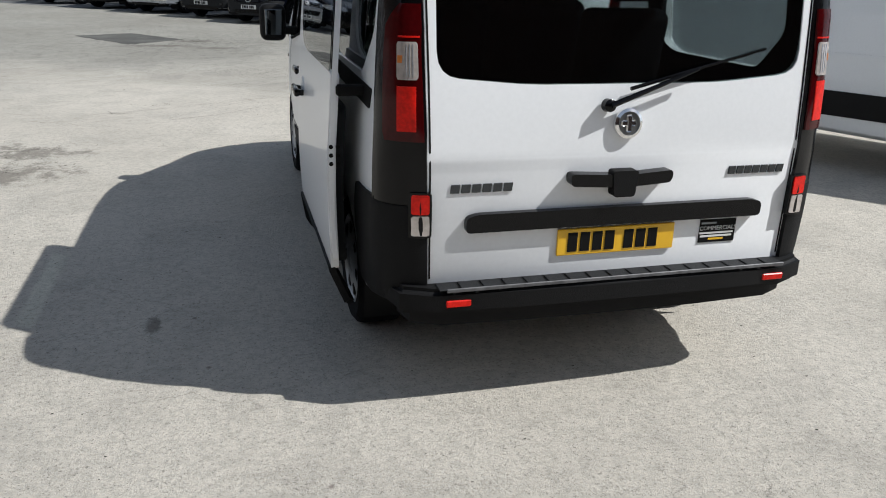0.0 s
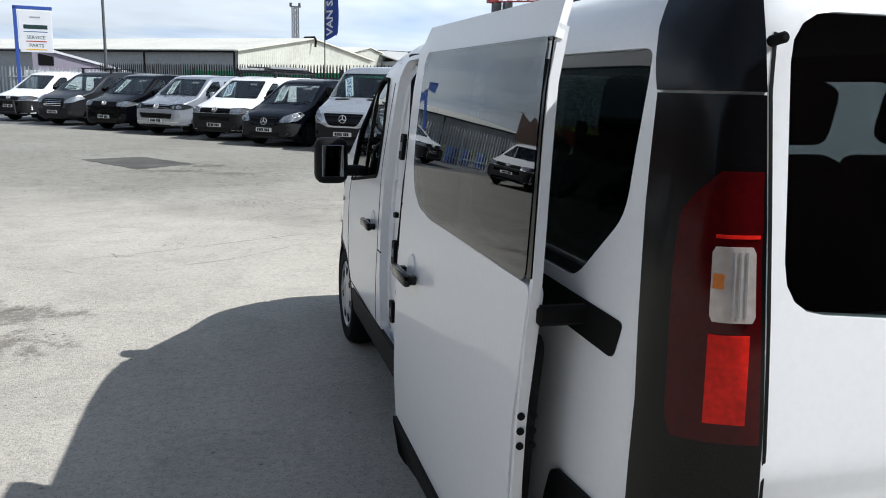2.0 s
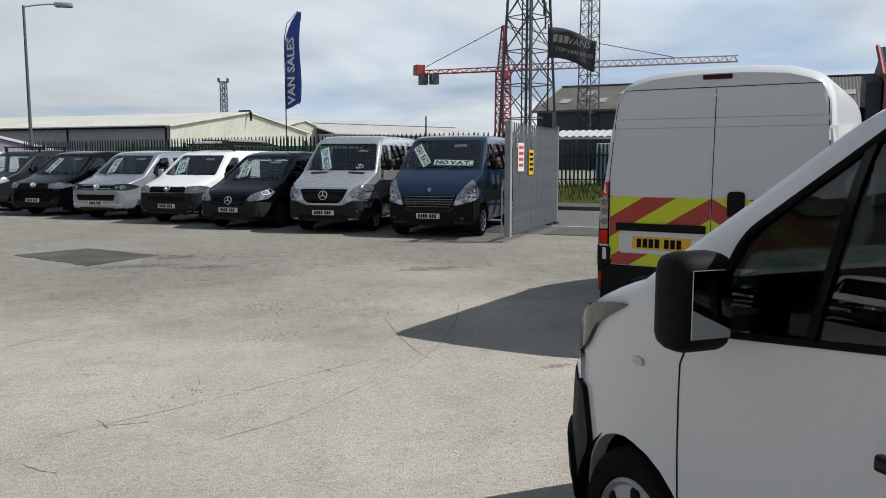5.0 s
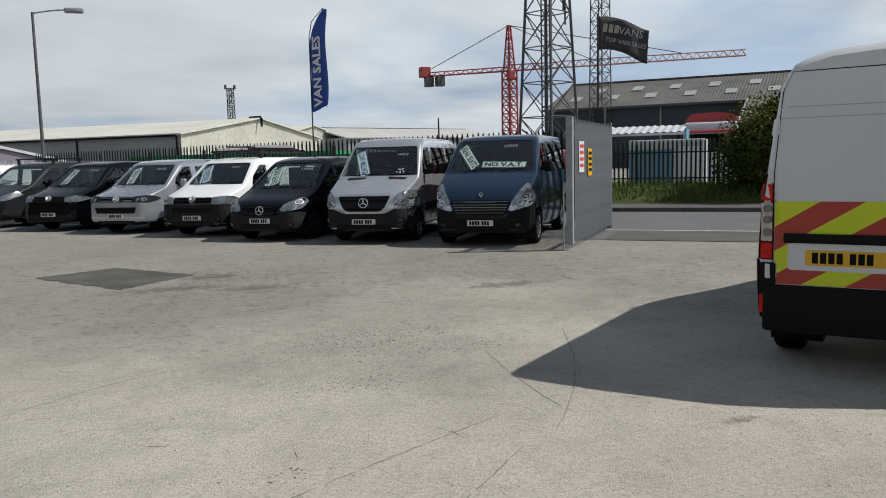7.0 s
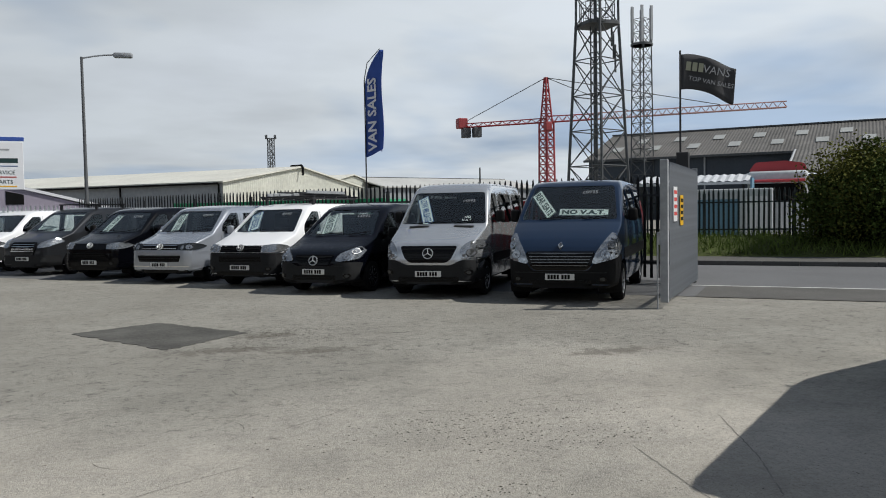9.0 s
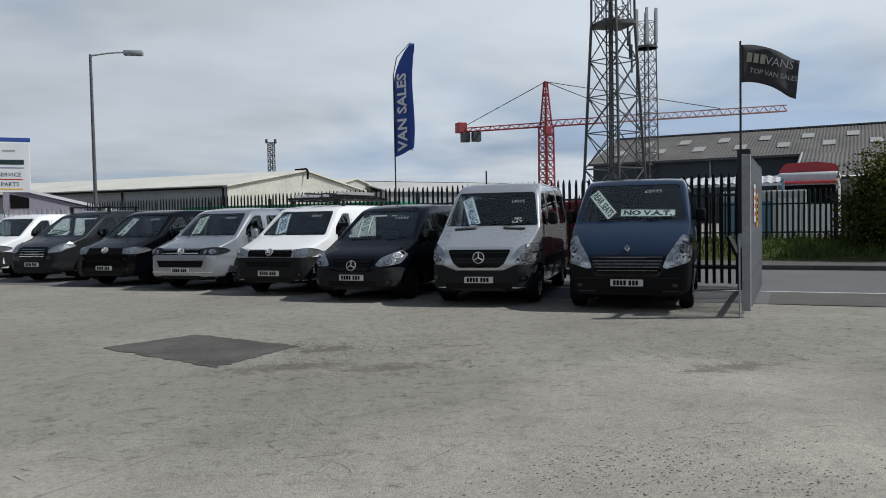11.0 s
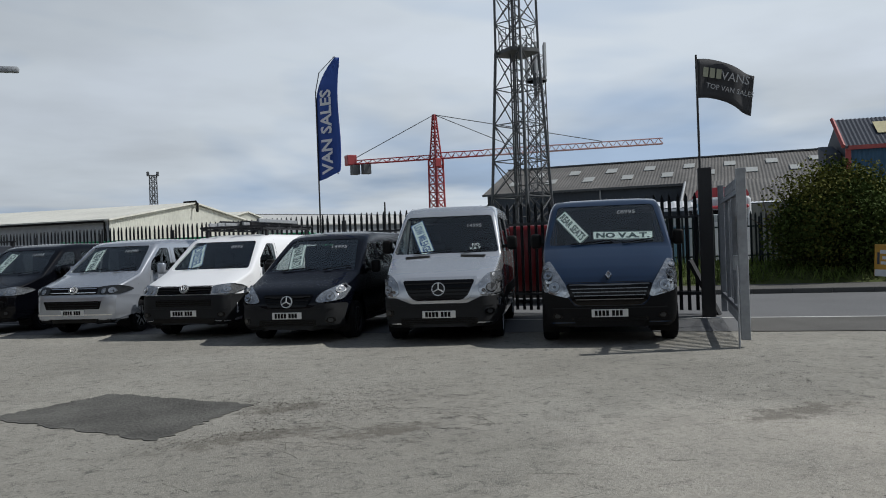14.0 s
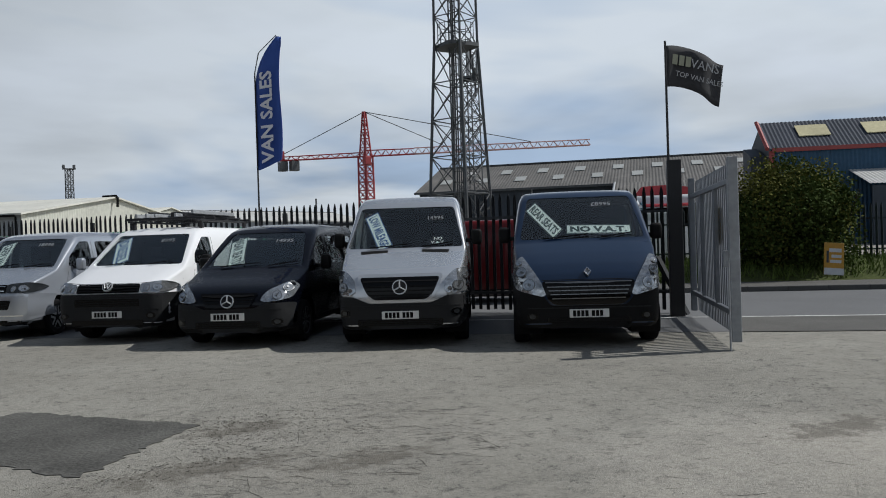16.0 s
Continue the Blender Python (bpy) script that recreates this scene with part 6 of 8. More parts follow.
    for x0, count, z, w in ((-0.705, 6, 0.905, 0.034), (0.48, 7, 0.93, 0.030)):
        for i in range(count):
            x = x0 + i * (w + 0.008)
            part("name_bar", sh.panel("rear", [(x, z - 0.016), (x + w, z - 0.016), (x + w + 0.004, z + 0.016), (x + 0.004, z + 0.016)], 0.006, 0.008), DARK_CHROME, v, "", None)
    st = part("dealer_sticker", sh.panel("rear", rect(0.385, 0.555, 0.62, 0.72), 0.004, 0.004), PLATE_BLACK, v, "black printed sticker")
    for text, z, size, mat in (("COMMERCIALS", 0.682, 0.026, PLATE_WHITE),):
        t = part("print", letters(text, size, 0.0005), mat, st, "", None)
        t.matrix_basis = sh.frame_at("rear", 0.47, z, 0.006)
    for z, x0, x1, mat in ((0.705, 0.39, 0.46, GALV), (0.662, 0.385, 0.545, PLATE_WHITE), (0.648, 0.39, 0.54, PLATE_WHITE), (0.635, 0.43, 0.50, PLATE_YELLOW)):
        part("print_bar", sh.panel("rear", rect(x0, x1, z - 0.004, z + 0.004), 0.0055, 0.002), mat, st, "", None)
    p0, n0 = sh.touch("rear", -0.09, 1.205)
    wp = part("rear_wiper", lathe([(0.026, 0.0), (0.024, -0.03), (0.012, -0.038)], 16, "Y"), GLOSS_BLACK, v, "black rear wiper")
    wp.matrix_basis = sh.frame_at("rear", -0.09, 1.205, 0.01)
    def on_tail(x, z, off):
        p, n = sh.touch("rear", x, z)
        return p + n * off
    arm = part("wiper_arm", rod(on_tail(-0.09, 1.205, 0.045), on_tail(0.27, 1.335, 0.05), 0.012, None, 8, 0.007), GLOSS_BLACK, v)
    part("wiper_blade", rod(on_tail(0.0, 1.265, 0.022), on_tail(0.58, 1.41, 0.022), 0.008, None, 6, 0.006), GLOSS_BLACK, v)
    br = part("high_brake_lamp", sh.panel("rear", rounded(rect(-0.14, 0.14, 1.865, 1.895), 0.01), 0.008, 0.02), RED_LENS, v, "red high-level brake lamp")
    # sliding door, run back along the side
    s0, s1, out = 3.25, 4.51, 0.135
    t0, t1 = 3.21, 4.42
    door = part("sliding_door", sh.panel("left", rounded(side_outline(VIV, [(s0, 0.44), (s1 - 0.07, 0.44), (s1 - 0.01, 0.60), (s1 - 0.02, 0.95), (s1, 1.27), (s0, 1.27)]), 0.03), out, 0.035), WHITE_PAINT, v, "white sliding door standing open")
    for nm, pts in (("door_top", [(t0, 1.768), (t1 + 0.01, 1.768), (t1 - 0.02, 1.83), (t0 + 0.03, 1.83)]), ("door_front_frame", [(s0, 1.267), (s0 + 0.42, 1.267), (s0 + 0.27, 1.295), (s0 + 0.19, 1.345), (s0 + 0.135, 1.41), (s0 + 0.115, 1.5), (t0 + 0.15, 1.77), (t0, 1.77)]), ("door_rear_frame", [(s1 - 0.045, 1.285), (s1, 1.285), (t1, 1.76), (t1 - 0.03, 1.76)])):
        part(nm, sh.panel("left", side_outline(VIV, pts), out, 0.018), WHITE_PAINT, door)
    part("glass_edge", sh.panel("left", side_outline(VIV, [(s1 - 0.045, 1.285), (s1, 1.285), (t1, 1.77), (t1 - 0.03, 1.77)]), out + 0.001, 0.004), GLOSS_BLACK, door, "black glass border")
    part("door_glass", sh.panel("left", rounded(side_outline(VIV, [(s0 + 0.10, 1.50), (s0 + 0.12, 1.40), (s0 + 0.175, 1.33), (s0 + 0.26, 1.288), (s0 + 0.42, 1.271), (s1 - 0.025, 1.273), (t1 - 0.012, 1.77), (t0 + 0.135, 1.77)]), 0.03), out + 0.003, 0.006), PRIVACY, door, "tinted door window", 60)
    part("door_edge", sh.panel("left", side_outline(VIV, [(s1 - 0.012, 0.50), (s1 + 0.004, 0.52), (s1 + 0.004, 1.28), (t1 + 0.002, 1.79), (t1 - 0.004, 1.79), (s1 - 0.012, 1.28)]), out - 0.004, 0.022), WHITE_PAINT, door)
    part("door_inner", sh.panel("left", rounded(side_outline(VIV, [(s0 + 0.04, 0.46), (s1 - 0.09, 0.46), (s1 - 0.05, 1.14), (s0 + 0.04, 1.14)]), 0.04), out - 0.035, 0.04), DARK_LINING, door)
    part("door_sill_trim", sh.panel("left", rounded(side_outline(VIV, [(s0, 0.335), (s1 - 0.12, 0.335), (s1 - 0.06, 0.46), (s0, 0.47)]), 0.02), out + 0.012, 0.03), PLASTIC, door)
    dh = handle(door, sh.frame_at("left", L / 2 - (s0 + 0.23), 1.055, out + 0.004))
    # runner arm and rear edge latch
    part("runner_arm", box(-1.07, -0.95, L / 2 - 4.53, L / 2 - 4.50, 1.195, 1.24, 0.008), PLATE_BLACK, v)
    part("side_track", sh.panel("left", rounded(side_outline(VIV, [(3.60, 1.185), (4.66, 1.165), (4.68, 1.245), (3.60, 1.26)]), 0.018), 0.004, 0.012), PLATE_BLACK, v, "black sliding door track")
    for dz in (0.0, 0.035, 0.07):
        for ds in (-0.014, 0.014):
            b = part("latch_hole", lathe([(0.009, -0.002), (0.009, 0.002)], 10, "Y"), PLATE_BLACK, door, "", None)
            b.location = (-1.08 + ds, L / 2 - s1 - 0.006, 0.92 + dz)
    # door aperture: recessed white jamb of the front pillar, its pressed bead, seal and catches
    jamb = part("door_jamb", sh.panel("left", rounded(side_outline(VIV, [(2.20, 0.44), (2.53, 0.44), (2.51, 0.75), (2.50, 1.0), (2.53, 1.25), (2.51, 1.55), (2.43, 1.80), (2.30, 1.82), (2.20, 1.4)]), 0.03), -0.040, 0.030, 0.05), WHITE_PAINT, v, "white recessed door jamb")
    on_side = lambda q, z, off: (lambda hit: hit[0] + hit[1] * off)(sh.touch("left", L / 2 - q, z))
    bead = [(2.30, 0.50), (2.29, 0.60), (2.34, 0.68), (2.31, 0.80), (2.37, 0.92), (2.36, 1.05), (2.31, 1.14), (2.35, 1.26), (2.33, 1.42), (2.37, 1.56), (2.40, 1.70), (2.37, 1.78)]
    part("pressed_bead", tube([on_side(q, z, -0.040) for q, z in bead], 0.013), WHITE_PAINT, jamb)
    edge = [(2.535, 0.46), (2.515, 0.75), (2.505, 1.0), (2.535, 1.25), (2.515, 1.55), (2.46, 1.72), (2.50, 1.785), (2.80, 1.80), (3.42, 1.80)]
    part("door_seal", tube([on_side(q, z, -0.045) for q, z in edge], 0.020), RUBBER, v, "black rubber door seal")
    part("top_track", box(-0.86, -0.80, L / 2 - 3.5, L / 2 - 2.32, 1.81, 1.84, 0.006), PLATE_BLACK, v)
    for z, hh, q in ((0.62, 0.055, 2.41), (0.92, 0.058, 2.44), (1.42, 0.06, 2.43)):
        c = part("pillar_latch", sh.panel("left", rounded(side_outline(VIV, rect(q - 0.030, q + 0.030, z - hh, z + hh)), 0.018), -0.022, 0.02, 0.03), PLATE_BLACK, jamb, "black door catch")
        for k in (-1, 1):
            part("catch_stud", sh.panel("left", side_outline(VIV, rect(q + k * 0.012 - 0.005, q + k * 0.012 + 0.005, z - 0.02, z + 0.02)), -0.019, 0.004, 0.03), GALV, c)
    part("jamb_stud", sh.panel("left", rounded(side_outline(VIV, rect(2.40, 2.44, 1.085, 1.11)), 0.01), -0.022, 0.02, 0.03), PLATE_BLACK, jamb)
    # quarter light bar, window seal and waist strip of the front door
    part("quarter_bar", sh.panel("left", side_outline(VIV, [(1.66, 1.185), (1.69, 1.188), (1.79, 1.68), (1.76, 1.66)]), 0.002, 0.014), GLOSS_BLACK, v)
    ring = rounded(side_outline(VIV, VIV["windows"][0]), 0.05)
    part("window_seal", tube([(lambda hit: hit[0] + hit[1] * 0.001)(sh.touch("left", q, z)) for q, z in ring + ring[:1]], 0.010, 6), RUBBER, v, "black rubber window seal")
    part("grab_handle", tube([(-0.84, L / 2 - 2.56, 1.20), (-0.86, L / 2 - 2.60, 1.24), (-0.86, L / 2 - 2.61, 1.35), (-0.85, L / 2 - 2.60, 1.46), (-0.83, L / 2 - 2.55, 1.50)], 0.014), DARK_LINING, v, "dark grab handle on the pillar")
    part("step_tread", box(-0.95, -0.55, L / 2 - 3.5, L / 2 - 2.42, 0.38, 0.44, 0.006), PLASTIC, v)
    handle(v, sh.frame_at("left", L / 2 - 2.03, 0.985, 0.004))
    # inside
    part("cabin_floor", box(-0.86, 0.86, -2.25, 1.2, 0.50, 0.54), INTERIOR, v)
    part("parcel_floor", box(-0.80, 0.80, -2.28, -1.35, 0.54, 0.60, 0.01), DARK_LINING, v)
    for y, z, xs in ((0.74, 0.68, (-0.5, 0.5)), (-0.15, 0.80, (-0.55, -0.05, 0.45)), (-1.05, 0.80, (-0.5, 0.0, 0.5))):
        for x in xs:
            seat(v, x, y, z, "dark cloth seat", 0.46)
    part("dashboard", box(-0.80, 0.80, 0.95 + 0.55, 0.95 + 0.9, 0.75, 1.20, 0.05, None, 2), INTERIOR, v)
    part("steering_wheel", lathe([(0.19, -0.012), (0.205, 0), (0.19, 0.012), (0.175, 0)], 24, "Y"), PLASTIC, v).matrix_basis = pose(0.42, 1.42, 1.12, -25)
    part("headlining", box(-0.74, 0.74, -2.2, 0.7, 1.865, 1.875), DARK_LINING, v)
    for x in (-0.86, 0.86):
        part("lining_post", box(x - 0.02, x + 0.02, -1.16, -1.02, 1.1, 1.80, 0.01), DARK_LINING, v)
    part("inner_mirror", box(-0.12, 0.12, 1.26, 1.29, 1.66, 1.73, 0.012), GLOSS_BLACK, v)
    part("belt", rod((-0.84, -0.20, 1.70), (-0.40, -0.42, 0.95), 0.006, None, 6), PLASTIC, v)
    mirror_pair(v, L / 2 - 1.43, 1.26, 0.955, PLASTIC, 0.265, 0.19)
    wipers(v, sh, (((-0.55, 1.235), (0.1, 1.28)), ((0.2, 1.235), (0.72, 1.30))))
    plate(v, sh.frame_at("front", 0, 0.50, 0.03), PLATE_WHITE)
    return v


minibus()


# ---- white panel van with chevrons ----
def clip(poly, x0, x1, z0, z1):
    for axis, lim, sign in ((0, x0, 1), (0, x1, -1), (1, z0, 1), (1, z1, -1)):
        out = []
        for i in range(len(poly)):
            a, b = poly[i - 1], poly[i]
            ia, ib = (a[axis] - lim) * sign >= 0, (b[axis] - lim) * sign >= 0
            if ia != ib:
                t = (lim - a[axis]) / (b[axis] - a[axis])
                out.append((a[0] + t * (b[0] - a[0]), a[1] + t * (b[1] - a[1])))
            if ib:
                out.append(b)
        poly = out
        if len(poly) < 3:
            return []
    return poly


DUC = dict(length=5.4, belt=1.3, tumble=0.13, paint=VAN_WHITE, wheel=0.34, axles=(0.95, 4.50), arch_x=1.015, rim="steel", rim_metal=TRIM_SILVER, round=0.16, crown=0.05,
    top=[(0, 0.75), (0.05, 0.98), (0.3, 1.15), (0.8, 1.35), (1.0, 1.45), (1.7, 2.10), (1.95, 2.27), (2.3, 2.35), (5.1, 2.37), (5.28, 2.34), (5.34, 2.29), (5.37, 2.1), (5.40, 1.4)],
    plan=[(0, 0.72), (0.1, 0.88), (0.4, 0.97), (1.0, 1.02), (5.15, 1.02), (5.32, 1.012), (5.38, 0.995), (5.40, 0.965)],
    keel=[(0, 0.28), (5.4, 0.38)], screen_base=1.0,
    windscreen=[(-0.86, 1.48), (0.86, 1.48), (0.74, 2.14), (-0.74, 2.14)],
    windows=[[(1.4, 1.42), (2.2, 1.38), (2.2, 2.05), (1.8, 2.05)]])
DUC["panels"] = (both("rear", [(-0.985, 0.86), (-0.902, 0.86), (-0.902, 1.43), (-0.985, 1.43)], DARK_RED_LENS, 0.014, 0.03, "tail_lamp", 0.012, "red and clear tail lamp")
    + both("rear", [(-0.978, 0.87), (-0.909, 0.87), (-0.909, 0.985), (-0.978, 0.985)], RED_LENS, 0.020, 0.02, "red_lens", 0.01, "bright red lens")
    + both("rear", [(-0.978, 1.30), (-0.909, 1.30), (-0.909, 1.42), (-0.978, 1.42)], RED_LENS, 0.020, 0.02, "red_lens", 0.01, "bright red lens")
    + both("left", [(5.235, 0.86), (5.375, 0.86), (5.375, 1.50), (5.235, 1.50)], DARK_RED_LENS, 0.014, 0.03, "tail_lamp_side", 0.02, "red tail lamp side")
    + both("rear", [(-0.978, 1.00), (-0.909, 1.00), (-0.909, 1.285), (-0.978, 1.285)], CLEAR_LENS, 0.02, 0.02, "clear_lens", 0.01, "clear lens")
    + both("rear", [(-0.985, 0.40), (-0.88, 0.40), (-0.88, 0.84), (-0.985, 0.84)], PLASTIC, 0.02, 0.04, "bumper_corner", 0.02)
    + both("left", [(5.10, 0.40), (5.375, 0.40), (5.375, 0.85), (5.20, 0.85)], PLASTIC, 0.02, 0.04, "bumper_side", 0.03)
    + both("rear", rect(-0.975, -0.915, 0.46, 0.60), RED_LENS, 0.028, 0.02, "reflector", 0.01, "red reflector")
    + one("rear", rect(-0.92, 0.92, 0.34, 0.60), PLASTIC, 0.012, 0.03, "bumper", 0.02)
    + one("front", [(-0.95, 0.3), (0.95, 0.3), (0.98, 0.7), (-0.98, 0.7)], PLASTIC, 0.02, 0.03, "bumper", 0.05)
    + both("front", [(-0.9, 1.2), (-0.97, 1.1), (-0.92, 0.8), (-0.75, 0.8)], LAMP_GLASS, 0.02, 0.02, "headlamp", 0.04)
    + both("left", [(1.5, 0.5), (5.3, 0.5), (5.3, 0.72), (1.5, 0.72)], PLASTIC, 0.01, 0.015, "side_moulding", 0.03)
    + both("left", [(1.4, 1.85), (1.5, 1.85), (1.5, 1.95), (1.4, 1.95)], PLASTIC, 0.01, 0.01, "pillar_trim", 0.02))
DUC["seams"] = [("rear", [(0.0, 0.62), (0.0, 2.235)], "door_seam"), ("rear", [(-0.90, 0.62), (-0.905, 1.5), (-0.86, 2.1), (-0.80, 2.235), (0.80, 2.235), (0.86, 2.1), (0.905, 1.5), (0.90, 0.62)], "door_seam"),
    ("rear", [(-0.87, 1.98), (0.87, 1.98)], "panel_crease"), ("rear", [(-0.87, 1.90), (0.87, 1.90)], "panel_crease")]


# unseen cab windows, darkened to keep sunlight out of the van's ground shadow
DUC["side_glass"] = DUC["right_glass"] = PRIVACY


def chevron_van():
    corner = Vector((3.485, 10.486, 0))
    h = radians(52)
    fwd, right = Vector((math.sin(h), math.cos(h), 0)), Vector((math.cos(h), -math.sin(h), 0))
    c = corner + right * 1.02 + fwd * 2.70
    v, sh = van("panel_van", "white high-roof panel van with red and yellow rear chevrons", DUC, pose(c.x, c.y, 0, 0, 0, -52))
    w = 0.29
    for x0, x1, sign in ((-0.895, -0.006, 1), (0.006, 0.895, -1)):
        for i in range(-5, 9):
            b = -0.9 + i * w
            zl, zh = 0.68, 1.295
            run = (zh - zl) / 0.62
            poly = [(b - 0.1, zl), (b + w - 0.1, zl), (b + w - 0.1 + run, zh), (b - 0.1 + run, zh)]
            if sign < 0:
                poly = mirrored(poly)
            poly = clip(poly, x0, x1, zl, zh)
            if poly:
                part("chevron_stripe", sh.panel("rear", poly, 0.003, 0.003, 0.2), HIVIS_YELLOW if i % 2 else HIVIS_RED, v, "", None)
    # unseen partition, added to block sun that would cross the cab onto the ground
    part("bulkhead", box(-0.93, 0.93, 0.36, 0.40, 0.42, 2.2), INTERIOR, v)
    y = -DUC["length"] / 2
    part("rear_bumper", box(-0.97, 0.97, y - 0.035, y + 0.16, 0.32, 0.675, 0.03, None, 2), PLASTIC, v, "black plastic rear bumper")
    rec = part("plate_panel", sh.panel("rear", rounded(rect(-0.80, -0.05, 0.79, 0.99), 0.03), 0.008, 0.01), VAN_WHITE, v)
    part("plate_bar_trim", sh.panel("rear", rounded(rect(-0.83, -0.04, 0.99, 1.06), 0.012), 0.02, 0.02), PLASTIC, v)
    plate(v, sh.frame_at("rear", -0.42, 0.885, 0.014), PLATE_YELLOW)
    part("door_lock", sh.panel("rear", rounded(rect(0.13, 0.27, 1.14, 1.36), 0.04), 0.02, 0.02), PLASTIC, v)
    part("high_brake_lamp", sh.panel("rear", rounded(rect(-0.12, 0.12, 2.30, 2.34), 0.01), 0.01, 0.02), DARK_RED_LENS, v)
    for x in (-0.915, 0.915):
        for z in (1.84, 0.78):
            part("hinge", sh.panel("rear", rounded(rect(x - 0.04, x + 0.04, z - 0.06, z + 0.06), 0.015), 0.014, 0.02), VAN_WHITE, v)
    for side in (-1, 1):
        for z in (1.065, 1.16, 1.24):
            ring = part("lens_ring", lathe([(0.030, 0.0), (0.030, -0.006), (0.022, -0.008), (0.020, -0.002)], 18, "Y"), DULL_CHROME, v)
            ring.matrix_basis = sh.frame_at("rear", side * 0.944, z, 0.022)
    for i in range(3):
        d = part("round_sticker", lathe([(0.055, 0.0), (0.055, -0.003), (0.01, -0.0035)], 20, "Y"), PLATE_BLUE, v, "round blue sticker")
        d.matrix_basis = sh.frame_at("rear", 0.38 + 0.165 * i, 0.745, 0.006)


chevron_van()
SIDE_VAN = dict(DUC, windows=DUC["windows"], paint=VAN_WHITE)
SIDE_VAN["panels"] = DUC["panels"] + both("left", [(1.2, 1.02), (5.2, 1.02), (5.2, 1.05), (1.2, 1.05)], VAN_WHITE, 0.012, 0.012, "side_crease", 0.01)
van("panel_van", "plain white panel van with black side mouldings", SIDE_VAN, pose(6.80, 5.95, 0, 0, 0, 208))


# ---- tarmac patch ----
def patch():
    pts = [(-0.24, 18.36), (-1.25, 17.32), (-2.56, 19.28), (-1.40, 19.95)]
    edge = []
    for i in range(4):
        a, b = Vector(pts[i]), Vector(pts[(i + 1) % 4])
        for t in np.linspace(0, 1, 30)[:-1]:
            p = a.lerp(b, t)
            edge.append((p.x + random.uniform(-0.04, 0.04), p.y + random.uniform(-0.04, 0.04)))
    bm = prism(edge, 0.001, 0.006, "Z")
    return solid("tarmac_patch", bm, PATCH_MAT, "dark square tarmac repair in the concrete yard", "tarmac patch", None, "", "structure", None)


PATCH_MAT = principled("dark repair tarmac", (0.10, 0.098, 0.090), 0.9, vary=0.5, grain=34, bump=0.5, blotch=1.8, spec=0.15, dirt=(0.045, 0.044, 0.042), dirt_amount=0.7)
patch()


# ---- lattice structures ----
def lattice(bm, base, top, w0, w1, bays, r, rb, sides=4, diag=True):
    """A square tapered mast of legs, rings and braces."""
    base, top = Vector(base), Vector(top)
    def corner(i, t):
        w = (w0 + (w1 - w0) * t) / 2
        a = math.pi / 4 + math.pi / 2 * i + 0.4
        return base.lerp(top, t) + Vector((math.cos(a) * w * 1.414, math.sin(a) * w * 1.414, 0))
    for i in range(4):
        rod(corner(i, 0), corner(i, 1), r, bm, sides)
        for k in range(bays):
            a, b = k / bays, (k + 1) / bays
            j = (i + 1) % 4
            rod(corner(i, b), corner(j, b), rb, bm, sides)
            if diag:
                rod(corner(i, a), corner(j, b), rb, bm, sides)
                rod(corner(j, a), corner(i, b), rb, bm, sides)
    return bm


def lattice_parts(parent, base, top, w0, w1, bays, r, rb, mat):
    """The same square mast with every leg and brace a part of its own."""
    base, top = Vector(base), Vector(top)
    def corner(i, t):
        w = (w0 + (w1 - w0) * t) / 2
        a = math.pi / 4 + math.pi / 2 * i + 0.4
        return base.lerp(top, t) + Vector((math.cos(a) * w * 1.414, math.sin(a) * w * 1.414, 0))
    for i in range(4):
        part("leg", rod(corner(i, 0), corner(i, 1), r, None, 6), mat, parent)
        for k in range(bays):
            a, b, j = k / bays, (k + 1) / bays, (i + 1) % 4
            part("ring_bar", rod(corner(i, b), corner(j, b), rb, None, 5), mat, parent)
            part("brace", rod(corner(i, a), corner(j, b), rb, None, 5), mat, parent)
            part("brace", rod(corner(j, a), corner(i, b), rb, None, 5), mat, parent)


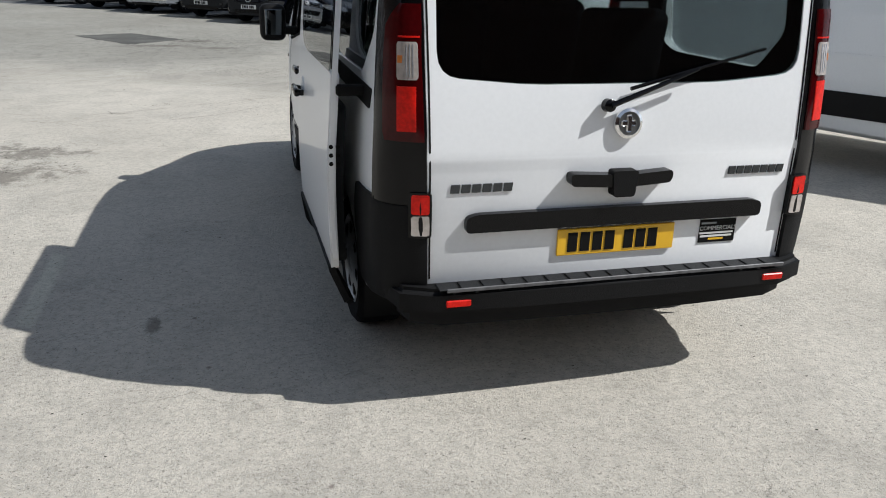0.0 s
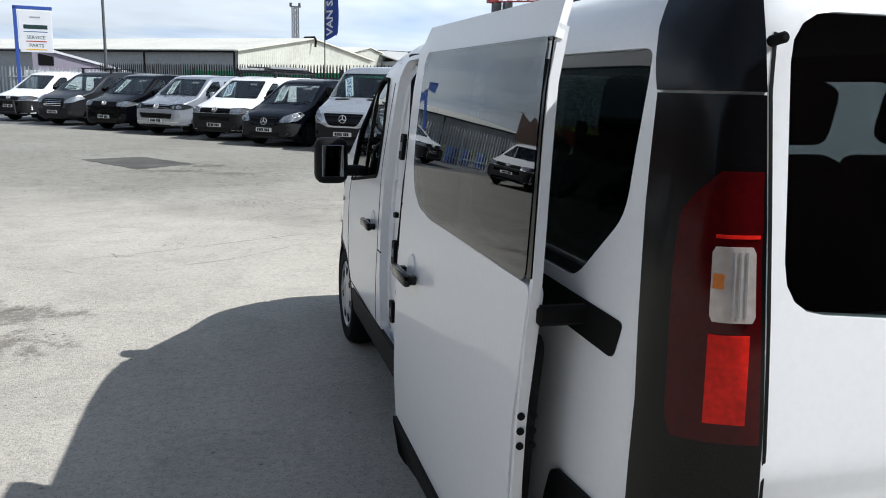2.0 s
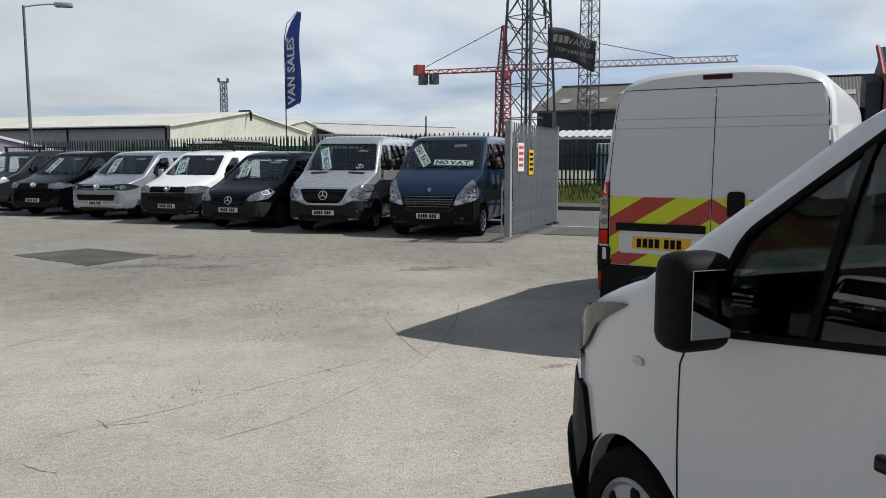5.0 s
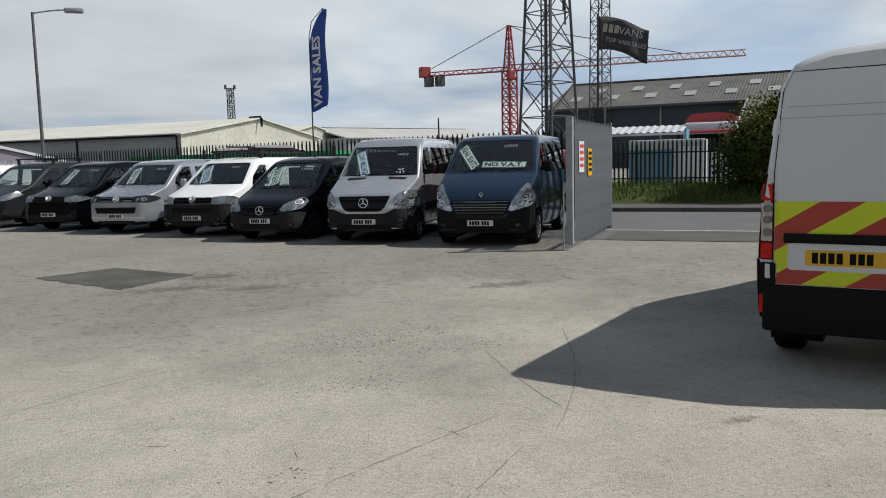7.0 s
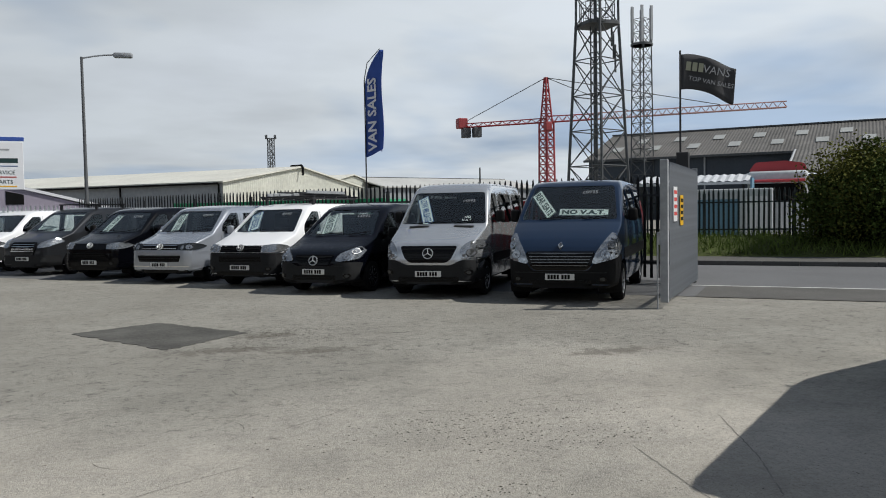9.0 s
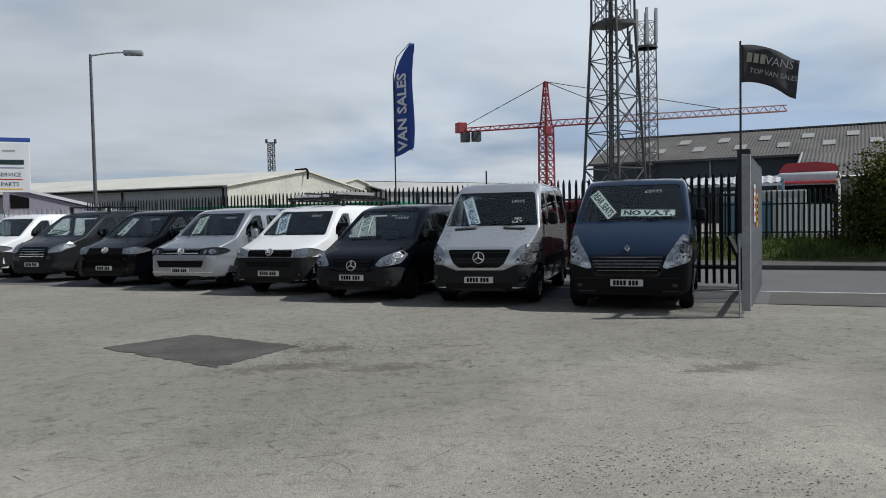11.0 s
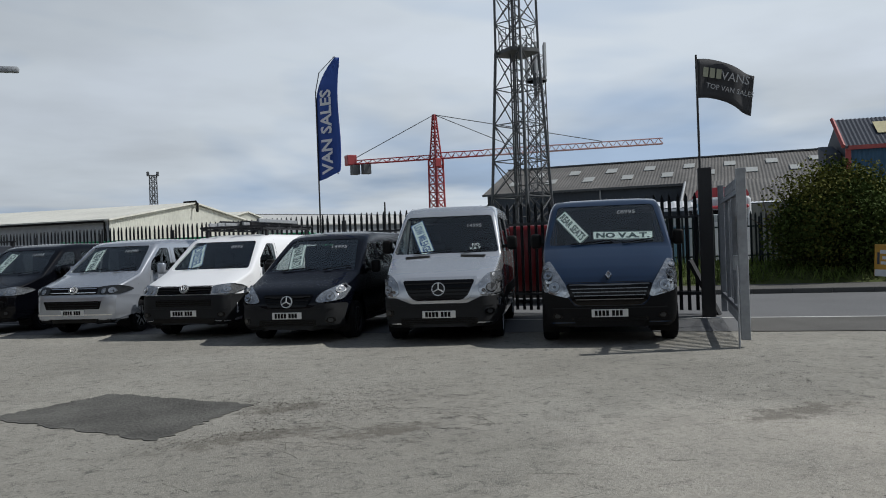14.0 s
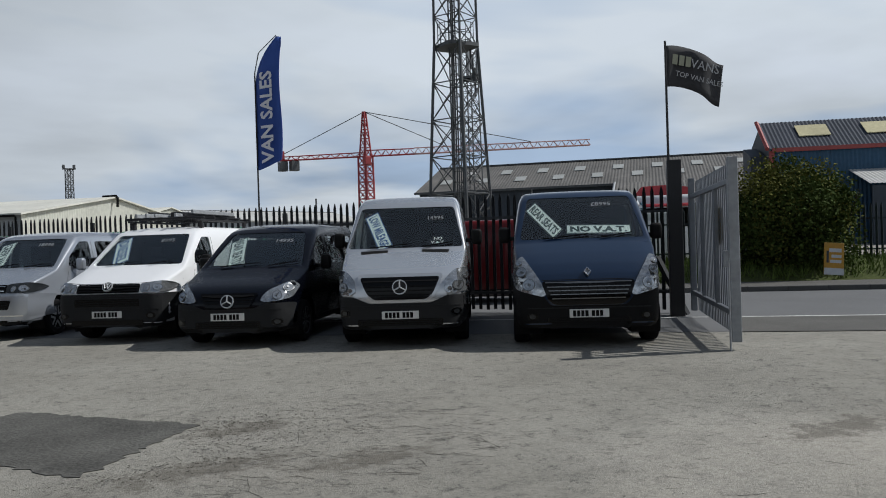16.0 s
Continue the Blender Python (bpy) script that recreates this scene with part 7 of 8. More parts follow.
def tower():
    t = thing("radio_tower", "tall grey steel lattice tower with a caged platform", "tower", pose(22.2, 49.2, 0))
    lattice_parts(t, (0, 0, 0), (0, 0, 12.4), 2.75, 1.75, 6, 0.085, 0.035, TOWER_STEEL)
    lattice_parts(t, (0, 0, 12.4), (0, 0, 24), 1.75, 1.55, 7, 0.07, 0.032, TOWER_STEEL)
    part("cable_ladder", lattice(bmesh.new(), (-0.1, 0, 0), (-0.1, 0, 24), 0.42, 0.42, 40, 0.05, 0.02, 4, False), TOWER_STEEL, t)
    deck = part("platform", prism(rounded([(-1.0, -1.0), (1.0, -1.0), (1.0, 1.0), (-1.0, 1.0)], 0.3), 12.3, 12.5, "Z"), TOWER_STEEL, t)
    cage = bmesh.new()
    for i in range(16):
        a = 2 * math.pi * i / 16
        p = Vector((math.cos(a), math.sin(a), 0)) * 1.02
        rod(p + Vector((0, 0, 12.4)), p + Vector((0, 0, 13.6)), 0.02, cage, 4)
        q = Vector((math.cos(a + math.pi / 8), math.sin(a + math.pi / 8), 0)) * 1.02
        for z in (13.0, 13.6):
            rod(p + Vector((0, 0, z)), q + Vector((0, 0, z)), 0.02, cage, 4)
    part("railing", cage, TOWER_STEEL, deck)
    for i, z in enumerate((9.6, 10.4, 11.2)):
        part("antenna", rod((0.9, -0.5 + 0.2 * i, z), (0.9, -0.5 + 0.2 * i, z + 1.6), 0.06, None, 8), TOWER_STEEL, t)
    for x, z in ((-1.9, 3.4), (1.9, 3.4)):
        part("stub_arm", rod((x * 0.5, 0, z - 0.6), (x, -0.2, z), 0.06, None, 6), TOWER_STEEL, t)
    m = thing("phone_mast", "slim grey lattice mast with a cluster of antennas", "mast", pose(58.7, 102.9, -0.8))
    part("mast_frame", lattice(bmesh.new(), (0, 0, 0), (0, 0, 28.2), 2.3, 1.75, 16, 0.09, 0.045, 4), TOWER_STEEL, m)
    for i in range(6):
        a = 2 * math.pi * i / 6
        part("antenna", box(-0.18, 0.18, -0.12, 0.12, 25.2, 29.8, 0.02, None, 1, pose(math.cos(a) * 1.45, math.sin(a) * 1.45, 0)), GALV, m)
    part("antenna_ring", lathe([(1.5, 24.6), (1.5, 24.9), (1.4, 24.9), (1.4, 24.6)], 12, "Z"), TOWER_STEEL, m)
    f = thing("light_mast", "distant slim lattice lighting mast", "mast", pose(13.8, 156.6, 0))
    part("mast_frame", lattice(bmesh.new(), (0, 0, 0), (0, 0, 15.6), 1.05, 0.9, 14, 0.08, 0.04, 4), TOWER_STEEL, f)
    head = part("lamp_head", box(-1.0, 1.0, -0.5, 0.5, 15.6, 15.75), TOWER_STEEL, f)
    for x in (-0.85, 0.75):
        part("floodlight", box(x - 0.22, x + 0.22, -0.4, 0.0, 15.75, 16.35, 0.08), TOWER_STEEL, head)


tower()


def crane():
    z = 29.2
    mast, tip, back = Vector((107.1, 235.7, 0)), Vector((164.9, 196.3, z + 1.0)), Vector((85.0, 255.0, z))
    c = thing("tower_crane", "red tower crane with a long pale jib on the skyline", "crane")
    part("mast", lattice(bmesh.new(), mast, mast + Vector((0, 0, z)), 3.6, 3.2, 11, 0.30, 0.16, 4), CRANE_RED, c)
    part("apex", lattice(bmesh.new(), mast + Vector((0, 0, z)), mast + Vector((0, 0, z + 14)), 2.6, 0.7, 5, 0.26, 0.12, 4), CRANE_RED, c)
    def boom(a, b, n, mat, nm, deep=1.9):
        bm = bmesh.new()
        d = (b - a).normalized()
        s = Vector((-d.y, d.x, 0)) * 0.8
        up = Vector((0, 0, deep))
        for k in (-1, 1):
            rod(a + s * k, b + s * k, 0.17, bm, 4)
        rod(a + up, b + up * 0.9, 0.18, bm, 4)
        for i in range(n):
            p, q = a.lerp(b, i / n), a.lerp(b, (i + 1) / n)
            mid = (p + q) / 2 + up * 0.95
            for k in (-1, 1):
                rod(p + s * k, mid, 0.10, bm, 4)
                rod(q + s * k, mid, 0.10, bm, 4)
        part(nm, bm, mat, c)
    root = mast + Vector((0, 0, z))
    boom(root, root.lerp(tip, 0.22), 6, CRANE_RED, "jib_root")
    boom(root.lerp(tip, 0.22), tip, 22, CRANE_PALE, "jib")
    boom(root, back, 9, CRANE_RED, "counter_jib", 1.3)
    apex = mast + Vector((0, 0, z + 14))
    part("tie", rod(apex, back + Vector((0, 0, 1)), 0.12, None, 4), TOWER_STEEL, c)
    part("tie", rod(apex, root.lerp(tip, 0.36) + Vector((0, 0, 2)), 0.12, None, 4), TOWER_STEEL, c)
    part("tie", rod(apex, root.lerp(tip, 0.74) + Vector((0, 0, 2)), 0.12, None, 4), TOWER_STEEL, c)
    for k in (0.80, 0.93):
        p = root.lerp(back, k)
        part("counterweight", box(p.x - 1.3, p.x + 1.3, p.y - 1.3, p.y + 1.3, z - 3.4, z - 0.3, 0.1), TOWER_STEEL, c)
    p = root.lerp(back, 0.98)
    part("counter_head", box(p.x - 1.6, p.x + 1.6, p.y - 1.6, p.y + 1.6, z - 0.3, z + 3.0, 0.2), CRANE_RED, c)
    part("cab", box(mast.x - 1.8, mast.x + 0.4, mast.y - 3.4, mast.y - 1.4, z - 2.8, z - 0.2, 0.2), CRANE_RED, c)


crane()


# ---- sheds on the skyline ----
def corrugated(name, color, axis, pitch, rough=0.6, metal=0.1, vary=0.18):
    m = principled(name, color, rough, metal, vary=vary, grain=3, blotch=0.25, spec=0.3)
    return m


CREAM_CLAD = corrugated("cream profiled cladding", (0.62, 0.62, 0.55), 0, 0.3)
CREAM_ROOF = corrugated("cream sheet roof", (0.66, 0.65, 0.58), 0, 0.3)
GREY_WALL = corrugated("grey rendered wall", (0.30, 0.32, 0.345), 0, 0.3)
ASBESTOS = corrugated("weathered grey cement sheet", (0.135, 0.128, 0.118), 0, 0.3, vary=0.4)
SKYLIGHT = corrugated("pale translucent roof sheet", (0.36, 0.37, 0.36), 0, 0.3)
YELLOW_LIGHT = corrugated("yellowed translucent roof sheet", (0.48, 0.44, 0.27), 0, 0.3)
DARK_CLAD = corrugated("dark slate blue cladding", (0.045, 0.055, 0.070), 0, 0.3)
BLUE_CLAD = corrugated("blue profiled cladding", (0.035, 0.085, 0.15), 0, 0.3)
NAVY_ROOF = corrugated("dark blue grey roof sheet", (0.050, 0.057, 0.075), 0, 0.3, 0.85, 0.0)
RED_TRIM = principled("faded red trim", (0.30, 0.06, 0.055), 0.6, vary=0.15)
WHITE_ROOF = corrugated("pale grey roof sheet", (0.50, 0.50, 0.48), 0, 0.3)


def ribs(a, b, down, pitch, depth, along):
    """Profiled sheet between the edge a-b and the same edge moved by down, with ribs proud along the given normal."""
    a, b, down, along = Vector(a), Vector(b), Vector(down), Vector(along).normalized()
    n = max(2, int((b - a).length / pitch))
    bm = bmesh.new()
    top, low = [], []
    for i in range(n * 2 + 1):
        t = i / (2 * n)
        off = along * (depth if i % 2 else 0.0)
        top.append(bm.verts.new(a.lerp(b, t) + off))
        low.append(bm.verts.new(a.lerp(b, t) + down + off))
    for i in range(2 * n):
        bm.faces.new((top[i], top[i + 1], low[i + 1], low[i]))
    return bm


YARD_TURN = pose(0, 0, 0, 0, 0, -42)


def cream_shed(u1, length, n0, n1, eave, ridge, label, fans):
    s = thing("warehouse", label, "warehouse", YARD_TURN)
    mid, u0 = (n0 + n1) / 2, u1 - length
    part("long_wall", box(u0, u1 - 0.1, n0, n0 + 0.3, 0, eave), GREY_WALL, s, "", None)
    part("back_wall", box(u0, u1 - 0.1, n1 - 0.3, n1, 0, eave), GREY_WALL, s, "", None)
    bm = bmesh.new()
    k = 76
    low, high = [], []
    for i in range(2 * k + 1):
        x = n0 + (n1 - n0) * i / (2 * k)
        d = 0.09 if i % 2 else 0.0
        low.append(bm.verts.new((u1 + d, x, 0)))
        high.append(bm.verts.new((u1 + d, x, eave + (ridge - eave) * (1 - abs(x - mid) / (mid - n0)) - 0.06)))
    for i in range(2 * k):
        bm.faces.new((low[i], low[i + 1], high[i + 1], high[i]))
    part("gable_wall", bm, CREAM_CLAD, s, "cream profiled gable wall", None)
    part("far_gable", prism([(n0, 0), (n1, 0), (n1, eave), (mid, ridge), (n0, eave)], u0, u0 + 0.2, "X"), CREAM_CLAD, s, "", None)
    for na, nb in ((n0, mid), (n1, mid)):
        sgn = -1 if na < nb else 1
        part("roof_slope", prism([(na + sgn * 0.4, eave - 0.10), (na + sgn * 0.4, eave + 0.02), (nb, ridge + 0.1), (nb, ridge - 0.02)], u0 - 0.3, u1 + 0.35, "X"), CREAM_ROOF, s, "cream sheet roof", None)
    part("gutter", box(u0, u1 - 0.1, n0 - 0.52, n0 - 0.38, eave - 0.24, eave - 0.08, 0.02), PLATE_BLACK, s, "dark gutter along the eave", None)
    for x in (u1 - 0.35, u1 - 11, u1 - 23, u1 - 36):
        part("downpipe", rod((x, n0 - 0.09, 0), (x, n0 - 0.09, eave - 0.2), 0.07), PLATE_BLACK, s)
    if not fans:
        part("apex_flashing", tube([(u1 - 0.9, mid, ridge + 0.13), (u1 + 0.30, mid, ridge + 0.16), (u1 + 0.52, mid - 0.12, ridge - 0.05), (u1 + 0.55, mid - 0.22, ridge - 0.75)], 0.11), PLATE_BLACK, s, "dark drooping flashing at the gable's tip")
    for x in (mid - 0.35, mid + 0.35) if fans else ():
        part("ridge_fan", lathe([(0.10, ridge + 0.05), (0.10, ridge + 0.25), (0.30, ridge + 0.28), (0.26, ridge + 0.42), (0.05, ridge + 0.48)], 14, "Z"), PLATE_BLACK, s).location = (u1 - 6.5, x, 0)
    return s


cream_shed(-47.8, 62, 55.6, 77.1, 4.35, 5.95, "long cream-roofed warehouse with a profiled gable", False)
cream_shed(-58.2, 50, 84.9, 101.9, 5.0, 6.55, "smaller cream gabled warehouse behind", True)


def far_shed():
    """Long low shed whose roof runs on behind the smaller warehouse."""
    a, d = Vector((-60.0, 98.6, 0)), Vector((8.4, 15.6, 0)).normalized()
    s = thing("warehouse", "long low grey-roofed shed far behind the warehouses", "warehouse", YARD_TURN @ Matrix.Translation(a) @ Matrix.Rotation(math.atan2(d.y, d.x), 4, "Z"))
    part("wall", box(-1.0, 26.0, -7.5, 7.5, 0, 4.9), GREY_WALL, s, "", None)
    for k in (-1, 1):
        part("roof_slope", prism([(k * 7.9, 4.8), (k * 7.9, 4.95), (0, 6.5), (0, 6.35)], -1.3, 26.3, "X"), WHITE_ROOF, s, "pale grey sheet roof", None)
    part("ridge_cap", rod((-1.3, 0, 6.48), (26.3, 0, 6.48), 0.09), PLATE_BLACK, s)


far_shed()


GREEN_SHEET = principled("bright green painted steel", (0.02, 0.30, 0.13), 0.5, vary=0.25, grain=8, bump=0.1)


def green_container():
    """Long ribbed steel shipping container across the lane behind the palisade."""
    s = thing("shipping_container", "long bright green ribbed steel shipping container behind the fence", "container", pose(*yard(-28.6, 36.0), 0, 0, -42))
    part("body", box(-6.05, 6.05, 0.05, 2.4, 0.10, 2.24, 0.02), GREEN_SHEET, s)
    part("side_sheet", ribs((-6.0, 0.0, 2.18), (6.0, 0.0, 2.18), (0, 0, -2.0), 0.28, 0.036, (0, -1, 0)), GREEN_SHEET, s, "", None)
    for z in (0.10, 2.16):
        part("side_rail", box(-6.05, 6.05, -0.05, 0.06, z, z + 0.10, 0.01), GREEN_SHEET, s)
    for x in (-6.0, 6.0):
        part("corner_post", box(x - 0.08, x + 0.08, -0.06, 0.10, 0.0, 2.27, 0.01), GREEN_SHEET, s)
        part("door_bar", rod((x, 0.7, 0.2), (x, 0.7, 2.1), 0.025), GALV, s)


green_container()


def dark_shed():
    s = thing("industrial_shed", "dark-clad industrial shed with a grey cement sheet roof", "shed", YARD_TURN @ Matrix.Translation((-33.0, 117.0, 0)) @ pose(0, 0, 0, 0, 0, -4) @ Matrix.Translation((33.0, -117.0, 0)))
    n0, n1, u0, u1 = 117.0, 131.0, -33.0, 14.0
    eave, ridge = 8.7, 13.1
    part("front_wall", box(u0, -5.8, n0, n0 + 0.4, 0, eave), DARK_CLAD, s, "dark slate blue cladding", None)
    part("side_wall", prism([(n0, 0), (n1 + 14, 0), (n1 + 14, eave), (n1, ridge), (n0, eave)], u0, u0 + 0.3, "X"), ASBESTOS, s, "", None)
    part("roof_slope", ribs((u0 - 0.5, n1, ridge), (u1, n1, ridge), (0, -(n1 - n0) - 0.8, -(ridge - eave) - 0.2), 0.42, 0.05, (0, -0.25, 1)), ASBESTOS, s, "grey cement sheet roof", None)
    part("back_slope", prism([(n1, ridge - 0.1), (n1, ridge), (n1 + 14, eave), (n1 + 14, eave - 0.1)], u0 - 0.5, u1, "X"), ASBESTOS, s, "", None)
    part("lean_roof", ribs((-5.8, n0 - 0.8, eave - 0.15), (u1, n0 - 0.8, eave - 0.15), (0, -13, -3.4), 0.45, 0.07, (0, -0.25, 1)), ASBESTOS, s, "", None)
    part("lean_wall", box(-5.0, u1, n0 - 13.0, n0 - 12.7, 0, 5.1), DARK_CLAD, s, "", None)
    part("lean_end", prism([(n0 - 13.4, 0), (n0 + 0.2, 0), (n0 + 0.2, eave - 0.2), (n0 - 13.4, 5.15)], -5.7, -5.4, "X"), DARK_CLAD, s, "", None)
    part("verge_board", rod((-5.9, n0 - 0.8, eave - 0.05), (-5.9, n0 - 13.8, 5.2), 0.16, None, 5), GALV, s)
    part("ridge_cap", box(u0 - 0.5, u1, n1 - 0.4, n1 + 0.4, ridge, ridge + 0.2), TOWER_STEEL, s, "", None)
    part("gutter", box(u0 - 0.5, -5.8, n0 - 1.0, n0 - 0.7, eave - 0.45, eave - 0.15), TOWER_STEEL, s, "", None)
    part("downpipe", rod((-17, n0 - 0.2, 0), (-17, n0 - 0.2, eave), 0.12, None, 6), GALV, s)
    slope = (ridge - eave) / (n1 - n0)
    for i in range(16):
        u = u0 + 3 + 2.7 * i
        for off in ((0.62,) if i % 2 else (0.30,)):
            n = n0 + (n1 - n0) * off
            z = eave + slope * (n - n0)
            part("skylight", prism([(n - 1.2, z - 1.2 * slope + 0.14), (n + 1.2, z + 1.2 * slope + 0.14), (n + 1.2, z + 1.2 * slope + 0.2), (n - 1.2, z - 1.2 * slope + 0.2)], u - 0.75, u + 0.75, "X"), SKYLIGHT, s, "", None)
    return s


dark_shed()


def blue_shed():
    s = thing("blue_shed", "blue industrial shed with a dark roof and red trim", "shed", YARD_TURN)
    u0, u1, n0, n1 = 8.6, 70.0, 91.0, 95.6
    part("roof_slope", ribs((u0 - 0.4, n1, 12.9), (u1, n1, 12.9), (0, -5.0, -3.25), 0.38, 0.07, (0, -0.45, 1)), NAVY_ROOF, s, "", None)
    part("back_slope", prism([(n1, 12.8), (n1, 12.9), (n1 + 8, 9.6), (n1 + 8, 9.5)], u0, u1, "X"), NAVY_ROOF, s, "", None)
    part("front_wall", ribs((u0, n0, 9.55), (u1, n0, 9.55), (0, 0, -9.5), 0.38, 0.06, (0, -1, 0)), BLUE_CLAD, s, "blue profiled cladding", None)
    part("end_wall", prism([(n0, 0), (n1 + 8, 0), (n1 + 8, 9.6), (n1, 12.8), (n0, 9.6)], u0, u0 + 0.2, "X"), DARK_CLAD, s, "", None)
    part("fascia", box(u0, u1, n0 - 0.45, n0 - 0.25, 9.35, 9.75), RED_TRIM, s, "faded red fascia", None)
    part("verge_trim", rod((u0 - 0.45, n0 - 0.4, 9.7), (u0 - 0.45, n1, 13.0), 0.22, None, 5), RED_TRIM, s)
    part("corner_trim", box(u0 - 0.2, u0 + 0.25, n0 - 0.2, n0 + 0.2, 0, 9.5), RED_TRIM, s, "", None)
    for i in range(8):
        u = u0 + 4.5 + 6.3 * i
        part("skylight", prism([(n0 + 1.4, 10.98), (n0 + 3.4, 12.28), (n0 + 3.4, 12.36), (n0 + 1.4, 11.06)], u - 1.5, u + 1.5, "X"), YELLOW_LIGHT, s, "", None)
    part("lean_roof", ribs((u0 + 7, n0 - 0.2, 7.3), (u1, n0 - 0.2, 7.3), (0, -6.2, -1.75), 0.38, 0.06, (0, -0.3, 1)), WHITE_ROOF, s, "pale grey lean-to roof", None)
    part("lean_wall", box(u0 + 7.2, u1, n0 - 6.2, n0 - 6.0, 0, 5.4), DARK_CLAD, s, "", None)
    part("low_wing", prism([(n0 + 2, 0), (n0 + 6, 0), (n0 + 6, 10.4), (n0 + 2, 9.2)], u0 - 1.6, u0 - 0.2, "X"), DARK_CLAD, s, "", None)


blue_shed()


# ---- street lamp, banner, flag, sign ----
LAMP_STEEL = principled("weathered lamp column steel", (0.11, 0.115, 0.12), 0.6, 0.3, vary=0.2, grain=8)


def street_lamp():
    s = thing("street_lamp", "tall grey street lamp with a curved arm", "street lamp", pose(-4.55, 39.45, 0, 0, 0, -8))
    part("column", rod((0, 0, 0), (0, 0, 7.55), 0.075, rod((0, 0, 0), (0, 0, 1.6), 0.10, None, 12), 12, 0.05), LAMP_STEEL, s)
    arm = bmesh.new()
    last = Vector((0, 0, 7.5))
    for t in np.linspace(0.15, 1, 7):
        p = Vector((1.15 * t, 0, 7.5 + 0.14 * math.sin(t * math.pi / 2)))
        rod(last, p, 0.03, arm, 8)
        last = p
    part("arm", arm, GALV, s)
    part("lantern", box(1.12, 1.80, -0.13, 0.13, 7.53, 7.72, 0.06, None, 2), GALV, s, "grey lamp head")


street_lamp()


def banner():
    b = thing("feather_banner", "tall blue feather banner with white lettering", "banner", pose(3.66, 28.40, 0, 0, 0, -58))
    part("pole", rod((0, 0, 0), (0, 0, 5.2), 0.022, None, 8, 0.015), BLACK_STEEL, b)
    bm = bmesh.new()
    rows = []
    for i in range(29):
        t = i / 28
        z = 3.10 + 2.80 * t
        lead = 0.0 if t < 0.62 else 0.62 * ((t - 0.62) / 0.38) ** 2.2
        w = 0.62 + 0.06 * math.sin(t * 3) if t < 0.62 else 0.62 + 0.06 * math.sin(t * 3)
        bow = 0.05 * math.sin(t * 7)
        cut = 0.18 * (1 - t / 0.08) if t < 0.08 else 0
        ring = []
        for k in range(7):
            f = k / 6
            x = lead + (max(0.02, (0.70 - lead)) * f) * (0.95 if t < 0.9 else 1.0)
            ring.append(bm.verts.new((x, bow * f + 0.03 * math.sin(f * 5 + t * 4), z + cut * f)))
        rows.append(ring)
    for a, c in zip(rows, rows[1:]):
        for k in range(6):
            bm.faces.new((a[k], a[k + 1], c[k + 1], c[k]))
    cloth = part("cloth", bm, BANNER_BLUE, b, "blue banner cloth", 60)
    mod = cloth.modifiers.new("thickness", "SOLIDIFY")
    mod.thickness = 0.004
    part("bent_tip", rod((0, 0, 5.2), (0.12, 0, 5.62), 0.012, rod((0.12, 0, 5.62), (0.60, 0, 5.93), 0.010, None, 6), 6), BLACK_STEEL, b)
    for y, turn in ((-0.075, 0), (0.085, 180)):
        t = letters("VAN SALES", 0.46, 0.002, 0.012)
        o = part("lettering", t, BANNER_WHITE, cloth, "white banner lettering", None)
        o.matrix_basis = pose(0.36, y, 4.22, 0, 0, turn) @ pose(0, 0, 0, 0, -90, 0) @ Matrix.Diagonal((0.86, 1, 0.95, 1))


banner()


def flag():
    f = thing("flag", "dark grey dealer flag blowing from a thin black pole", "flag", pose(9.00, 21.84, 0, 0, 0, -18))
    part("pole", rod((-0.02, -0.16, 0.0), (-0.02, -0.16, 4.88), 0.028, None, 8, 0.02), BLACK_STEEL, f)
    bm = bmesh.new()
    rows = []
    for i in range(19):
        t = i / 18
        x = 1.18 * t
        dip = -0.30 * t ** 1.6
        wave = 0.09 * math.sin(t * 8.5) * t
        rows.append([bm.verts.new((x, -0.16 + wave + 0.03 * k * t, 4.80 + dip - 0.72 * k / 6 + 0.03 * math.sin(t * 6 + k))) for k in range(7)])
    for a, c in zip(rows, rows[1:]):
        for k in range(6):
            bm.faces.new((a[k], a[k + 1], c[k + 1], c[k]))
    cloth = part("cloth", bm, FLAG_CLOTH, f, "dark grey flag cloth", 60)
    cloth.modifiers.new("thickness", "SOLIDIFY").thickness = 0.004
    for text, x, z, size, mat in (("VANS", 0.72, 4.42, 0.23, FLAG_PRINT), ("TOP VAN SALES", 0.60, 4.20, 0.135, FLAG_PRINT)):
        o = part("lettering", letters(text, size, 0.001), mat, cloth, "", None)
        o.matrix_basis = pose(x, -0.23, z, 0, 12, 0)
    for i in range(3):
        o = part("logo_bar", box(-0.05, 0.05, -0.004, 0.004, -0.09, 0.09), FLAG_GREEN, cloth, "", None)
        o.matrix_basis = pose(0.14 + 0.13 * i, -0.21, 4.55 - 0.02 * i, 0, 8, 0)


flag()


